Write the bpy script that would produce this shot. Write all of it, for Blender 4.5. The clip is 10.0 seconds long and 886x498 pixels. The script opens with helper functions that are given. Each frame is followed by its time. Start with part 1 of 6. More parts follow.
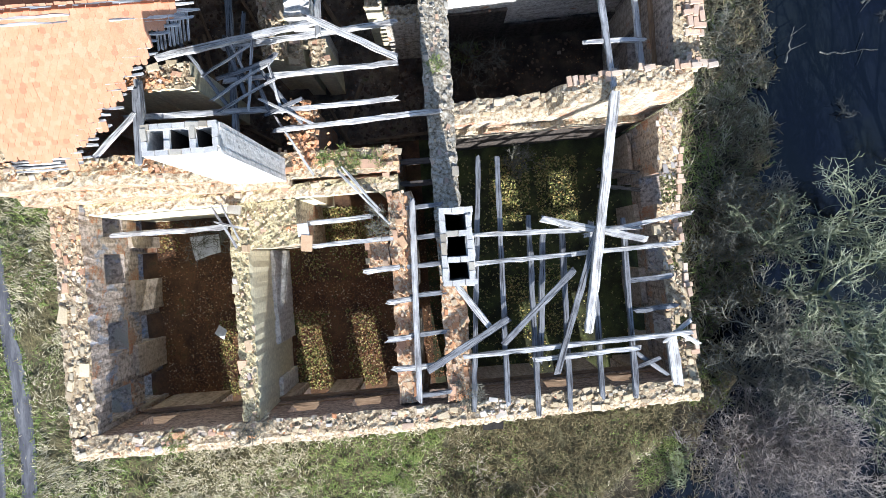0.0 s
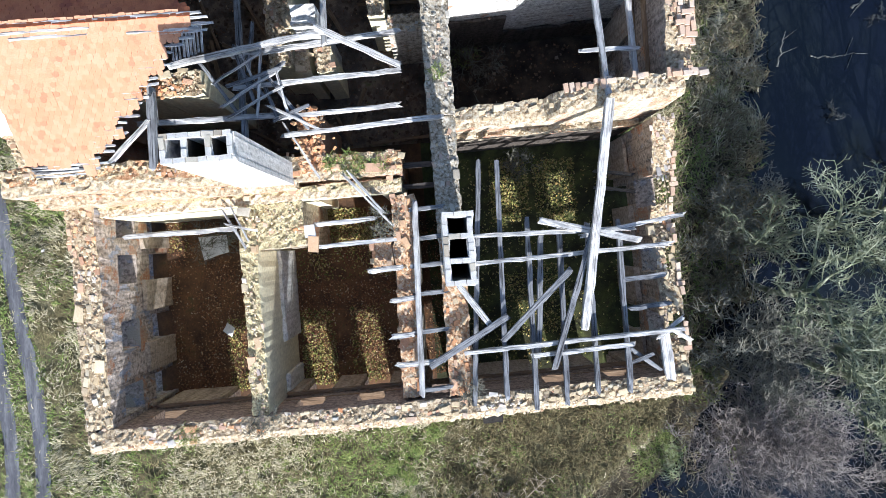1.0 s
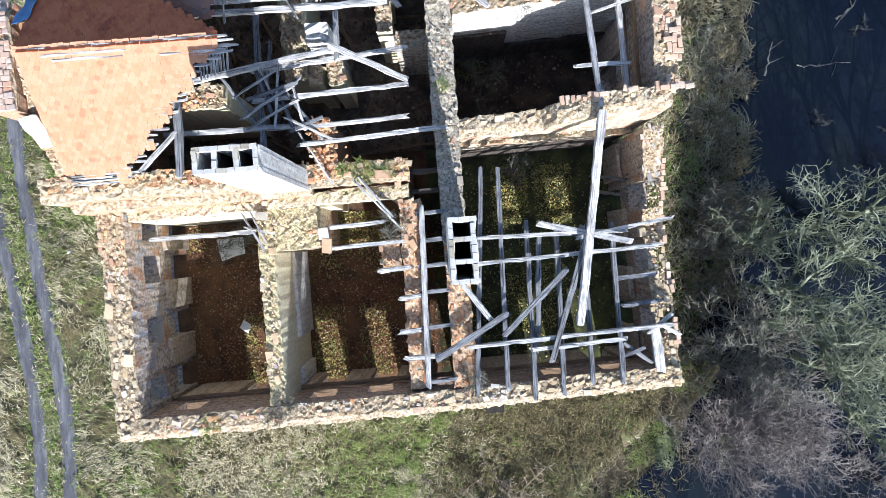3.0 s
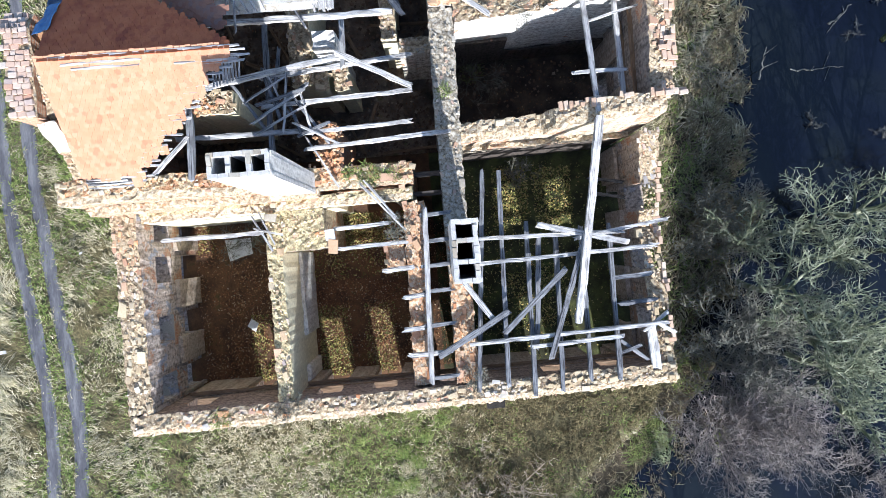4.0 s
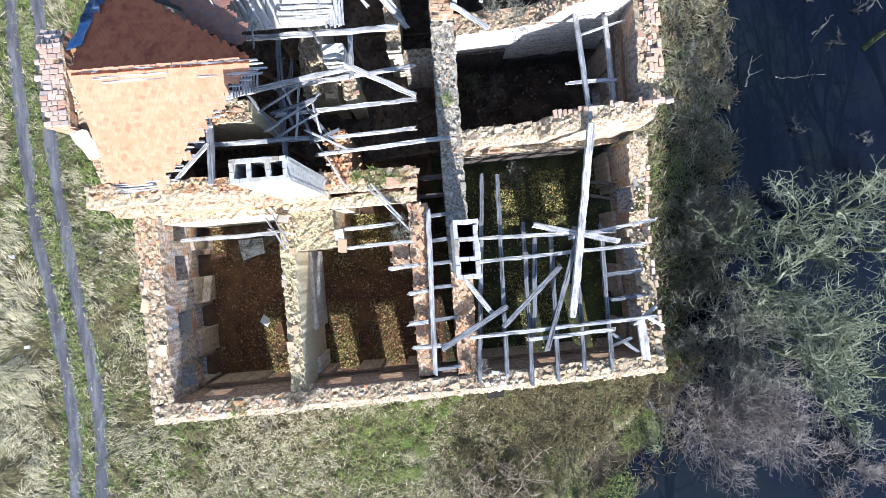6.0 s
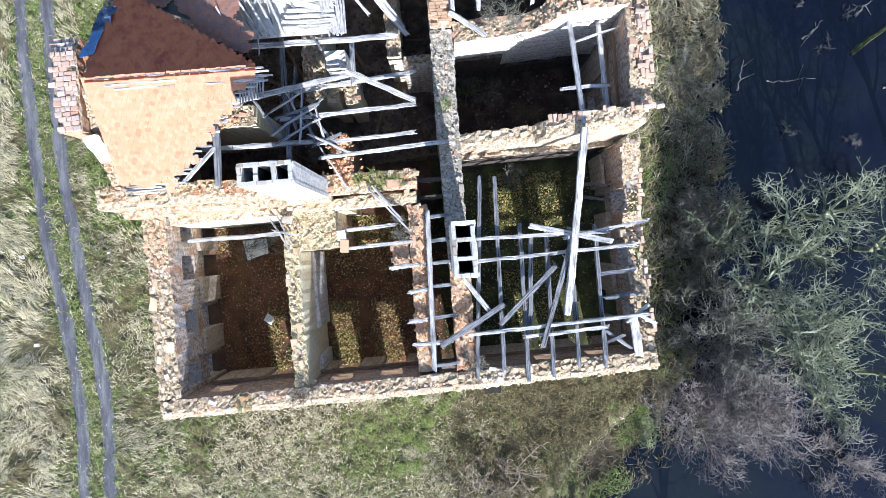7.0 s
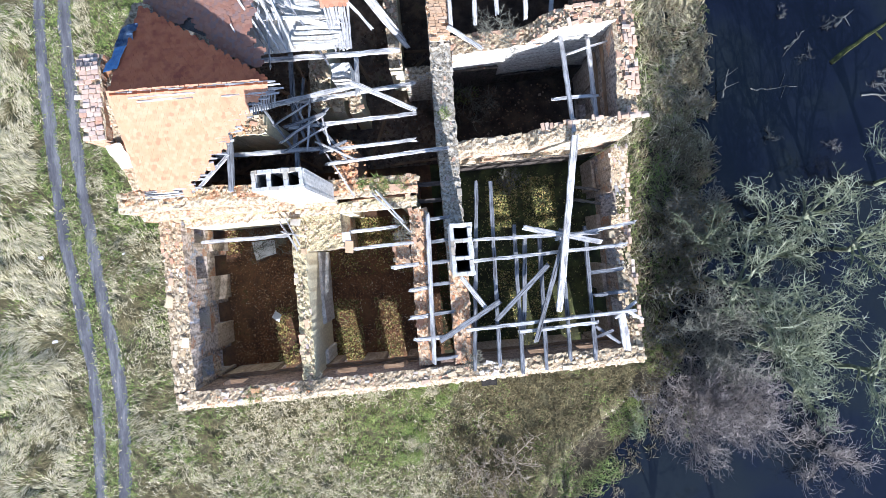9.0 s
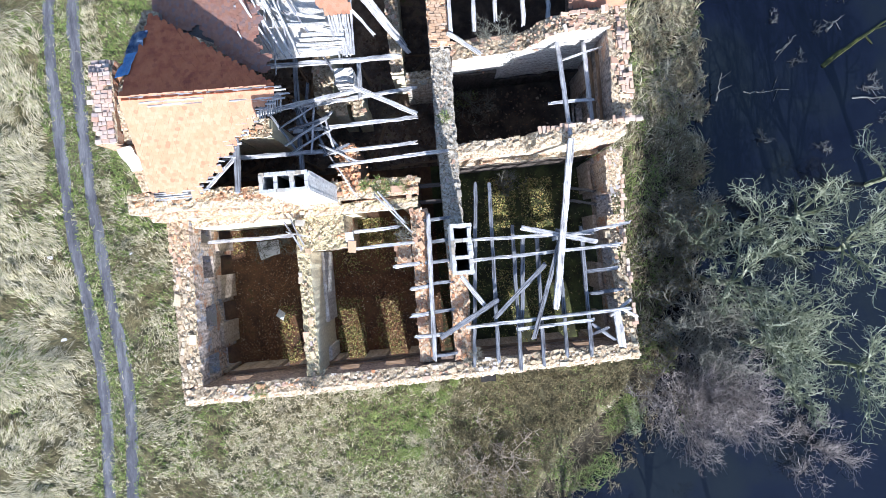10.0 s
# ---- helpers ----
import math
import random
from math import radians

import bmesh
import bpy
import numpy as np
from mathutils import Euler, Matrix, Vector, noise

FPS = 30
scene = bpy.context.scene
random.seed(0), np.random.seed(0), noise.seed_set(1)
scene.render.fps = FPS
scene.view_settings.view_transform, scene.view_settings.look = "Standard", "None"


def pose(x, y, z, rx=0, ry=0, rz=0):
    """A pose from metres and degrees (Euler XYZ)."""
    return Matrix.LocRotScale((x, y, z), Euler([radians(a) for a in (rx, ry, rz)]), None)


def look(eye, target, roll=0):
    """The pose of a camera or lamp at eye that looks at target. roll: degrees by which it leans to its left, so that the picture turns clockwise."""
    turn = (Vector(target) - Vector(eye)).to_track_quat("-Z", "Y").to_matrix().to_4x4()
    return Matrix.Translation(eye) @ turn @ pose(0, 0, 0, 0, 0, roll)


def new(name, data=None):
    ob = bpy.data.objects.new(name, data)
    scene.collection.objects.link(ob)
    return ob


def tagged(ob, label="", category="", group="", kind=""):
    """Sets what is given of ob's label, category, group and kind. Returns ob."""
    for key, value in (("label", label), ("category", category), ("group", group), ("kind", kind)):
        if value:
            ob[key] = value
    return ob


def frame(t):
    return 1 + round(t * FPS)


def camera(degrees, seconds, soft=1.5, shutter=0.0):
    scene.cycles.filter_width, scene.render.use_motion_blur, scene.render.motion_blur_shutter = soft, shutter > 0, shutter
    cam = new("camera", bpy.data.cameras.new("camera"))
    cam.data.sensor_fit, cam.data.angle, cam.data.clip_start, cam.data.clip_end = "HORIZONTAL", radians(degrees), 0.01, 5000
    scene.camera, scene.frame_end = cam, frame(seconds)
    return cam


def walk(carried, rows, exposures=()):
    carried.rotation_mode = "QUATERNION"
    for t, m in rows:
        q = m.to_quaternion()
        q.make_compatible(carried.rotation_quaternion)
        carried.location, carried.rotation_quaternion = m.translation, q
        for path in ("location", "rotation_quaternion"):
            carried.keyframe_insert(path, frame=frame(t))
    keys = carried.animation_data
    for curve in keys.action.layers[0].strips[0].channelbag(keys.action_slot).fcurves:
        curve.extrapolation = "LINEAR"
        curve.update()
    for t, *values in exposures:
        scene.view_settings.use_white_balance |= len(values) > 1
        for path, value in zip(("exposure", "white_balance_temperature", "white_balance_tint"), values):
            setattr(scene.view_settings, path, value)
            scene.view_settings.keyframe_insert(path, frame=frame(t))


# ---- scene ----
cam = camera(70.0, 10.0, soft=0.4)
PATH = [
    (0, pose(13.182, 6.367, 27.567, -0.079, -0.293, -4.030)),
    (0.5, pose(13.156, 6.471, 27.989, -0.354, -0.324, -4.076)),
    (1, pose(13.103, 6.514, 28.409, -0.391, -0.360, -4.134)),
    (1.5, pose(13.114, 6.457, 28.837, -0.320, -0.276, -4.135)),
    (2, pose(13.068, 6.478, 29.256, -0.331, -0.203, -4.156)),
    (2.5, pose(13.020, 6.548, 29.644, -0.428, -0.188, -4.215)),
    (4, pose(12.914, 6.637, 30.832, -0.453, -0.118, -4.328)),
    (4.5, pose(12.839, 6.604, 31.241, -0.360, -0.113, -4.343)),
    (5, pose(12.842, 6.574, 31.653, -0.365, -0.044, -4.364)),
    (5.5, pose(12.817, 6.570, 32.075, -0.362, -0.066, -4.374)),
    (7, pose(12.863, 6.570, 33.361, -0.347, -0.094, -4.455)),
    (7.5, pose(12.884, 6.581, 33.807, -0.335, -0.068, -4.459)),
    (8, pose(12.872, 6.570, 34.236, -0.314, -0.133, -4.491)),
    (8.5, pose(12.866, 6.563, 34.661, -0.298, -0.152, -4.526)),
    (9, pose(12.869, 6.562, 35.081, -0.273, -0.158, -4.531)),
    (9.5, pose(12.876, 6.573, 35.505, -0.317, -0.174, -4.557)),
    (10, pose(12.835, 6.542, 35.931, -0.252, -0.196, -4.578)),
]
walk(cam, PATH, exposures=[(0.0, 0.98, 5750, 10), (10.0, 1.16, 5500, 14)])

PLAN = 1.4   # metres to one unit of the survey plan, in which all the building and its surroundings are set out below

# ---- world and sun ----
SUN_DIR = Vector((0.135, -1.0, 0.47)).normalized()
world = bpy.data.worlds.new("sky")
scene.world = world
world.use_nodes = True
wn = world.node_tree.nodes
sky = wn.new("ShaderNodeTexSky")
sky.sky_type = "NISHITA"
sky.sun_disc = False
sky.sun_elevation = math.asin(SUN_DIR.z)
sky.sun_rotation = radians(172.3)
wn["Background"].inputs["Strength"].default_value = 0.105
world.node_tree.links.new(sky.outputs["Color"], wn["Background"].inputs["Color"])
sun = new("sun", bpy.data.lights.new("sun", "SUN"))
sun.data.energy, sun.data.angle, sun.data.color = 5.0, radians(0.5), (1.0, 0.95, 0.87)
sun.matrix_world = look((0, 0, 40), Vector((0, 0, 40)) - SUN_DIR)


# ---- materials ----
def ramp(nt, src, stops):
    r = nt.nodes.new("ShaderNodeValToRGB")
    el = r.color_ramp.elements
    while len(el) < len(stops):
        el.new(0.5)
    for e, (p, c) in zip(el, stops):
        e.position, e.color = p, (*c, 1)
    nt.links.new(src, r.inputs[0])
    return r.outputs[0]


def noise_tex(nt, vec, scale, detail=5.0, rough=0.6):
    n = nt.nodes.new("ShaderNodeTexNoise")
    n.inputs["Scale"].default_value, n.inputs["Detail"].default_value, n.inputs["Roughness"].default_value = scale, detail, rough
    nt.links.new(vec, n.inputs["Vector"])
    return n.outputs["Fac"]


def mix(nt, fac, a, b, kind="MIX"):
    m = nt.nodes.new("ShaderNodeMix")
    m.data_type, m.blend_type = "RGBA", kind
    for s, v in ((m.inputs[0], fac), (m.inputs[6], a), (m.inputs[7], b)):
        if isinstance(v, (int, float)):
            s.default_value = v
        elif isinstance(v, tuple):
            s.default_value = (*v, 1)
        else:
            nt.links.new(v, s)
    return m.outputs[2]


def mapped(nt, vec, scale):
    m = nt.nodes.new("ShaderNodeMapping")
    m.inputs["Scale"].default_value = scale
    nt.links.new(vec, m.inputs["Vector"])
    return m.outputs[0]


def base(name, rough=0.9):
    m = bpy.data.materials.new(name)
    m.use_nodes = True
    nt = m.node_tree
    b = nt.nodes["Principled BSDF"]
    b.inputs["Roughness"].default_value = rough
    b.inputs["Specular IOR Level"].default_value = 0.3
    tc = nt.nodes.new("ShaderNodeTexCoord")
    return m, nt, b, tc.outputs["Object"]


def finish(nt, b, col, bump_src=None, strength=0.5, dist=0.02):
    nt.links.new(col, b.inputs["Base Color"])
    if bump_src is not None:
        bp = nt.nodes.new("ShaderNodeBump")
        bp.inputs["Strength"].default_value, bp.inputs["Distance"].default_value = strength, dist
        nt.links.new(bump_src, bp.inputs["Height"])
        nt.links.new(bp.outputs[0], b.inputs["Normal"])


def obj_random(nt):
    return nt.nodes.new("ShaderNodeObjectInfo").outputs["Random"]


def island_random(nt):
    return nt.nodes.new("ShaderNodeNewGeometry").outputs["Random Per Island"]


def simple(name, stops, scale, fine=30.0, rough=0.9, bump=0.5, dist=0.02, rnd=None, stretch=None, fine_amt=0.5):
    """Two scales of noise over a colour ramp, with an optional tint per object or per island."""
    m, nt, b, vec = base(name, rough)
    if stretch:
        vec = mapped(nt, vec, stretch)
    big = noise_tex(nt, vec, scale)
    small = noise_tex(nt, vec, fine)
    col = ramp(nt, big, stops)
    col = mix(nt, fine_amt, col, ramp(nt, small, [(0.3, (0.35, 0.34, 0.33)), (0.7, (1.0, 1.0, 1.0))]), "MULTIPLY")
    if rnd:
        r = obj_random(nt) if rnd[0] == "object" else island_random(nt)
        col = mix(nt, rnd[2], col, ramp(nt, r, rnd[1]), "MIX")
        col = mix(nt, 0.35, col, ramp(nt, small, [(0.3, (0.4, 0.4, 0.4)), (0.7, (1, 1, 1))]), "MULTIPLY")
    finish(nt, b, col, small, bump, dist)
    return m


def wall_material(name, plaster, brickness, blue=0.0, dirt=1.0, lay=(6, 6, 0.5), relief=0.8):
    """Old plaster, fallen off in patches to show brick and stone."""
    m, nt, b, vec = base(name, 0.92)
    sep = nt.nodes.new("ShaderNodeSeparateXYZ")
    nt.links.new(vec, sep.inputs[0])
    add = nt.nodes.new("ShaderNodeMath")
    nt.links.new(sep.outputs[0], add.inputs[0])
    nt.links.new(sep.outputs[1], add.inputs[1])
    comb = nt.nodes.new("ShaderNodeCombineXYZ")
    nt.links.new(add.outputs[0], comb.inputs[0])
    nt.links.new(sep.outputs[2], comb.inputs[1])
    br = nt.nodes.new("ShaderNodeTexBrick")
    nt.links.new(comb.outputs[0], br.inputs["Vector"])
    br.inputs["Scale"].default_value = 1.0
    br.inputs["Brick Width"].default_value, br.inputs["Row Height"].default_value = 0.3, 0.085
    br.inputs["Mortar Size"].default_value = 0.01
    br.inputs["Color1"].default_value = (0.36, 0.15, 0.08, 1)
    br.inputs["Color2"].default_value = (0.46, 0.27, 0.16, 1)
    br.inputs["Mortar"].default_value = (0.42, 0.38, 0.31, 1)
    n1 = noise_tex(nt, vec, 0.9, 6)
    n2 = noise_tex(nt, vec, 7.0, 6)
    n3 = noise_tex(nt, vec, 40.0, 4)
    pl = ramp(nt, n2, [(0.36, tuple(v * (1 - 0.6 * dirt) for v in plaster)), (0.47, tuple(v * (1 - 0.2 * dirt) for v in plaster)), (0.56, plaster), (0.68, tuple(min(0.8, v * 1.2) for v in plaster))])
    if blue:
        # blue patches put the skylight on window reveals into the plaster colour
        n4 = noise_tex(nt, mapped(nt, vec, (1.7, 1.7, 0.8)), 1.3, 3)
        pl = mix(nt, ramp(nt, n4, [(0.58, (0, 0, 0)), (0.61, (blue, blue, blue))]), pl, (0.3, 0.36, 0.47))
    streak = noise_tex(nt, mapped(nt, vec, lay), 1.0, 6)
    pl = mix(nt, 0.6 * dirt, pl, ramp(nt, streak, [(0.38, (0.35, 0.31, 0.27)), (0.5, (0.9, 0.88, 0.85)), (0.62, (1, 1, 1))]), "MULTIPLY")
    mask = ramp(nt, n1, [(brickness, (1, 1, 1)), (brickness + 0.04, (0, 0, 0))])
    col = mix(nt, mask, pl, br.outputs["Color"])
    col = mix(nt, 0.6 * dirt, col, ramp(nt, n3, [(0.35, (0.4, 0.37, 0.34)), (0.55, (1, 1, 1))]), "MULTIPLY")
    finish(nt, b, col, n2, relief, 0.04)
    return m


M_WALL = wall_material("old_plaster", (0.56, 0.51, 0.44), 0.37)
M_WALL_GREY = wall_material("grey_brown_plaster", (0.38, 0.32, 0.28), 0.36)
M_WALL_STONE = wall_material("rough_stone_plaster", (0.62, 0.54, 0.41), 0.42, 0.0, 1.0)
M_WALL_SOOTY = wall_material("mauve_brown_plaster", (0.4, 0.31, 0.26), 0.34, 0.0, 1.0, (0.6, 0.6, 9))
M_LINING = wall_material("stained_plaster", (0.5, 0.42, 0.34), 0.3, 0.0, 0.7)
M_TOP_GREY = simple("lichened_mortar", [(0.34, (0.14, 0.115, 0.08)), (0.45, (0.36, 0.31, 0.23)), (0.55, (0.5, 0.45, 0.36)), (0.66, (0.64, 0.6, 0.52))], 9.0, 40.0, bump=0.9, dist=0.04)
M_ATTIC = simple("white_plaster_rubble", [(0.3, (0.56, 0.47, 0.34)), (0.45, (0.8, 0.75, 0.66)), (0.7, (0.86, 0.83, 0.76))], 5.0, 30.0, bump=0.9, dist=0.04)
M_WALL_BLUE = wall_material("painted_plaster", (0.56, 0.48, 0.42), 0.42, 0.6, 1.0, (8, 8, 0.4))
M_WALL_EAST = wall_material("streaked_brown_plaster", (0.5, 0.42, 0.35), 0.4, 0.35, 1.0, (9, 9, 0.35))
M_WALL_CREAM = wall_material("cream_plaster", (0.7, 0.64, 0.45), 0.2, 0.0, 0.3, (6, 6, 0.5), 0.25)
M_LIME = wall_material("limewashed_stack", (0.78, 0.77, 0.75), 0.2, 0.0, 0.5)
# near-black plaster for sheets that stand in for shade on wall feet
M_SHADE_FOOT = wall_material("shade_dark_plaster", (0.09, 0.075, 0.065), 0.3, 0.0, 0.9)
M_WALL_BRICK = wall_material("bare_brick", (0.5, 0.44, 0.36), 0.62)
M_STAINED = wall_material("stained_white_plaster", (0.74, 0.72, 0.68), 0.3, 0.0, 0.8, (0.7, 0.7, 5))
M_WHITE = wall_material("white_plaster", (0.76, 0.75, 0.72), 0.22, 0.0, 0.6)
def top_material(name, stains):
    """Broken wall core: crumbling mortar, larger stains and pale lime patches."""
    m, nt, b, vec = base(name, 0.95)
    n1, n2, n3 = noise_tex(nt, vec, 12.0), noise_tex(nt, vec, 2.2, 5), noise_tex(nt, vec, 38.0)
    col = ramp(nt, n1, [(0.34, (0.32, 0.23, 0.14)), (0.43, (0.56, 0.43, 0.27)), (0.53, (0.72, 0.6, 0.42)), (0.64, (0.8, 0.73, 0.58))])
    col = mix(nt, 0.75, col, ramp(nt, n2, stains), "MULTIPLY")
    col = mix(nt, 0.55, col, ramp(nt, n3, [(0.36, (0.3, 0.27, 0.25)), (0.5, (0.95, 0.95, 0.95)), (0.6, (1, 1, 1))]), "MULTIPLY")
    finish(nt, b, col, n3, 1.0, 0.06)
    return m


M_TAN = simple("tan_stacked_brick", [(0.3, (0.5, 0.31, 0.18)), (0.5, (0.62, 0.42, 0.27)), (0.7, (0.7, 0.54, 0.38))], 8.0, 45.0, bump=0.5, dist=0.01, rnd=("object", [(0.0, (0.56, 0.36, 0.21)), (0.5, (0.66, 0.46, 0.3)), (0.85, (0.6, 0.38, 0.22)), (1.0, (0.72, 0.6, 0.46))], 0.7))
M_BRICK_PALE = simple("pale_stacked_brick", [(0.3, (0.52, 0.35, 0.24)), (0.5, (0.66, 0.5, 0.38)), (0.7, (0.74, 0.64, 0.54))], 8.0, 45.0, bump=0.5, dist=0.01, rnd=("object", [(0.0, (0.64, 0.42, 0.28)), (0.4, (0.7, 0.51, 0.37)), (0.75, (0.76, 0.63, 0.5)), (1.0, (0.6, 0.37, 0.24))], 0.75))
M_TOP = simple("wall_core_mortar", [(0.34, (0.2, 0.145, 0.09)), (0.45, (0.42, 0.32, 0.2)), (0.55, (0.6, 0.48, 0.32)), (0.66, (0.72, 0.62, 0.46))], 7.0, 30.0, bump=1.0, dist=0.06)
M_OCHRE = simple("ochre_mortar_top", [(0.34, (0.324, 0.243, 0.117)), (0.44, (0.522, 0.432, 0.252)), (0.54, (0.7, 0.6, 0.35)), (0.66, (0.78, 0.7, 0.45))], 13.0, 40.0, bump=1.0, dist=0.05)
M_EDGE = simple("crumbled_lime_edge", [(0.34, (0.275, 0.189, 0.112)), (0.44, (0.464, 0.353, 0.224)), (0.52, (0.585, 0.49, 0.344)), (0.64, (0.654, 0.585, 0.456))], 9.0, 34.0, bump=1.0, dist=0.05)
M_FRONT = top_material("plaster_and_brick_top", [(0.4, (0.8, 0.4, 0.22)), (0.47, (0.95, 0.6, 0.4)), (0.52, (0.95, 0.86, 0.7)), (0.62, (1, 1, 1)), (0.7, (0.8, 0.66, 0.45))])
M_WALL_FRONT = wall_material("sunlit_plaster_and_brick", (0.58, 0.49, 0.36), 0.52, 0.0, 0.9)
STONES = [(0.0, (0.6, 0.48, 0.3)), (0.3, (0.76, 0.65, 0.46)), (0.5, (0.5, 0.39, 0.26)), (0.7, (0.72, 0.58, 0.37)), (0.93, (0.56, 0.34, 0.2)), (1.0, (0.8, 0.75, 0.63))]
BRICKS = [(0.0, (0.56, 0.34, 0.22)), (0.35, (0.62, 0.43, 0.3)), (0.6, (0.5, 0.26, 0.15)), (0.8, (0.66, 0.54, 0.42)), (1.0, (0.6, 0.38, 0.23))]
GREYS = [(0.0, (0.46, 0.42, 0.34)), (0.4, (0.56, 0.52, 0.44)), (0.7, (0.34, 0.29, 0.22)), (1.0, (0.52, 0.43, 0.32))]
PALES = [(0.0, (0.63, 0.495, 0.306)), (0.3, (0.72, 0.612, 0.423)), (0.5, (0.558, 0.414, 0.243)), (0.65, (0.738, 0.666, 0.504)), (0.85, (0.666, 0.522, 0.324)), (1.0, (0.72, 0.684, 0.594))]
LIMES = [(0.0, (0.72, 0.69, 0.63)), (0.35, (0.36, 0.33, 0.31)), (0.55, (0.66, 0.6, 0.5)), (0.75, (0.48, 0.36, 0.27)), (1.0, (0.76, 0.74, 0.7))]
RUSTS = [(0.0, (0.6, 0.43, 0.3)), (0.2, (0.36, 0.24, 0.19)), (0.45, (0.78, 0.66, 0.5)), (0.65, (0.62, 0.31, 0.16)), (0.85, (0.5, 0.4, 0.36)), (1.0, (0.84, 0.77, 0.66))]
PINKS = [(0.0, (0.62, 0.42, 0.31)), (0.3, (0.7, 0.54, 0.42)), (0.55, (0.5, 0.4, 0.36)), (0.75, (0.64, 0.36, 0.23)), (1.0, (0.74, 0.65, 0.55))]
M_PINK = simple("pinkish_coursed_brick", PINKS[:3], 8.0, 45.0, bump=0.5, dist=0.01, rnd=("object", PINKS, 0.8))
SORTS = {}
for sort_name, pal in (("pale", PALES), ("lime", LIMES), ("rust", RUSTS)):
    SORTS[sort_name] = tuple(simple(sort_name + "_rubble_" + how, pal[:3], 8.0, 45.0, bump=0.7, dist=0.015, rnd=(how, pal, 0.85)) for how in ("object", "island"))
M_STONE = simple("rubble_stone", STONES[:3], 8.0, 45.0, bump=0.7, dist=0.015, rnd=("object", STONES, 0.75))
M_STONE_J = simple("rubble_stone_joined", STONES[:3], 8.0, 45.0, bump=0.7, dist=0.015, rnd=("island", STONES, 0.75))
M_BRICK_J = simple("loose_brick_joined", BRICKS[:3], 8.0, 45.0, bump=0.6, dist=0.01, rnd=("island", BRICKS, 0.8))
M_BRICK = simple("loose_brick", BRICKS[:3], 8.0, 45.0, bump=0.6, dist=0.01, rnd=("object", BRICKS, 0.8))
REDB = [(0.0, (0.72, 0.36, 0.17)), (0.3, (0.8, 0.5, 0.28)), (0.55, (0.5, 0.22, 0.1)), (0.75, (0.84, 0.68, 0.48)), (1.0, (0.76, 0.4, 0.2))]
M_RED = simple("orange_brick_rubble", REDB[:3], 8.0, 45.0, bump=0.6, dist=0.01, rnd=("object", REDB, 0.8))
M_RED_J = simple("orange_brick_rubble_joined", REDB[:3], 8.0, 45.0, bump=0.6, dist=0.01, rnd=("island", REDB, 0.8))
M_GREYSTONE_J = simple("grey_mortared_stone_joined", GREYS, 8.0, 45.0, bump=0.6, dist=0.01, rnd=("island", GREYS, 0.7))
M_TOP_RED = simple("brick_dust_mortar", [(0.34, (0.4, 0.22, 0.12)), (0.45, (0.64, 0.4, 0.23)), (0.54, (0.74, 0.55, 0.36)), (0.66, (0.8, 0.71, 0.56))], 7.0, 30.0, bump=1.0, dist=0.05)
DEBRIS = [(0.0, (0.08, 0.055, 0.04)), (0.5, (0.16, 0.105, 0.075)), (0.85, (0.24, 0.16, 0.11)), (1.0, (0.45, 0.36, 0.28))]
M_DEBRIS = simple("damp_brick_debris", DEBRIS[:3], 4.0, 30.0, bump=0.6, dist=0.02, rnd=("island", DEBRIS, 0.8))
M_GREYSTONE = simple("grey_mortared_stone", GREYS, 8.0, 45.0, bump=0.6, dist=0.01, rnd=("object", GREYS, 0.7))
def wood_material(name, dark, light):
    m, nt, b, vec = base(name, 0.85)
    grain = noise_tex(nt, mapped(nt, vec, (0.16, 12, 12)), 2.6, 5, 0.6)
    patch = noise_tex(nt, mapped(nt, vec, (1.0, 3, 3)), 1.4, 4)
    fine = noise_tex(nt, mapped(nt, vec, (0.8, 30, 30)), 3.0, 3)
    mid = tuple((d + l) / 2 for d, l in zip(dark, light))
    col = ramp(nt, grain, [(0.37, dark), (0.43, mid), (0.49, light), (0.7, tuple(min(0.85, v * 1.25) for v in light))])
    col = mix(nt, 0.75, col, ramp(nt, patch, [(0.36, (0.35, 0.34, 0.35)), (0.5, (0.85, 0.85, 0.85)), (0.62, (1, 1, 1))]), "MULTIPLY")
    col = mix(nt, 0.4, col, ramp(nt, fine, [(0.35, (0.4, 0.4, 0.4)), (0.6, (1, 1, 1))]), "MULTIPLY")
    col = mix(nt, 0.3, col, ramp(nt, obj_random(nt), [(0.0, (0.55, 0.55, 0.57)), (0.5, (1, 1, 1)), (1.0, (0.8, 0.76, 0.7))]), "MULTIPLY")
    finish(nt, b, col, grain, 0.9, 0.015)
    return m


M_WOOD = wood_material("weathered_timber", (0.2, 0.19, 0.18), (0.6, 0.595, 0.585))
# darker, bluer copy of the weathered timber, used also for planks in shadow
M_WOOD_GREY = wood_material("old_grey_timber", (0.045, 0.045, 0.05), (0.25, 0.26, 0.28))
M_WOOD_DARK = simple("dark_damp_timber", [(0.3, (0.07, 0.06, 0.055)), (0.6, (0.17, 0.15, 0.14)), (0.8, (0.26, 0.24, 0.22))], 3.0, 14.0, 0.85, 0.8, 0.012, stretch=(0.5, 9, 9))
M_WOOD_BROWN = simple("brown_timber", [(0.3, (0.16, 0.1, 0.06)), (0.6, (0.32, 0.22, 0.14)), (0.8, (0.42, 0.33, 0.24))], 3.0, 14.0, 0.85, 0.8, 0.012, stretch=(0.5, 9, 9))
TILES = [(0.0, (0.48, 0.223, 0.12)), (0.3, (0.535, 0.268, 0.152)), (0.6, (0.57, 0.318, 0.202)), (0.9, (0.5, 0.228, 0.125)), (1.0, (0.34, 0.133, 0.074))]
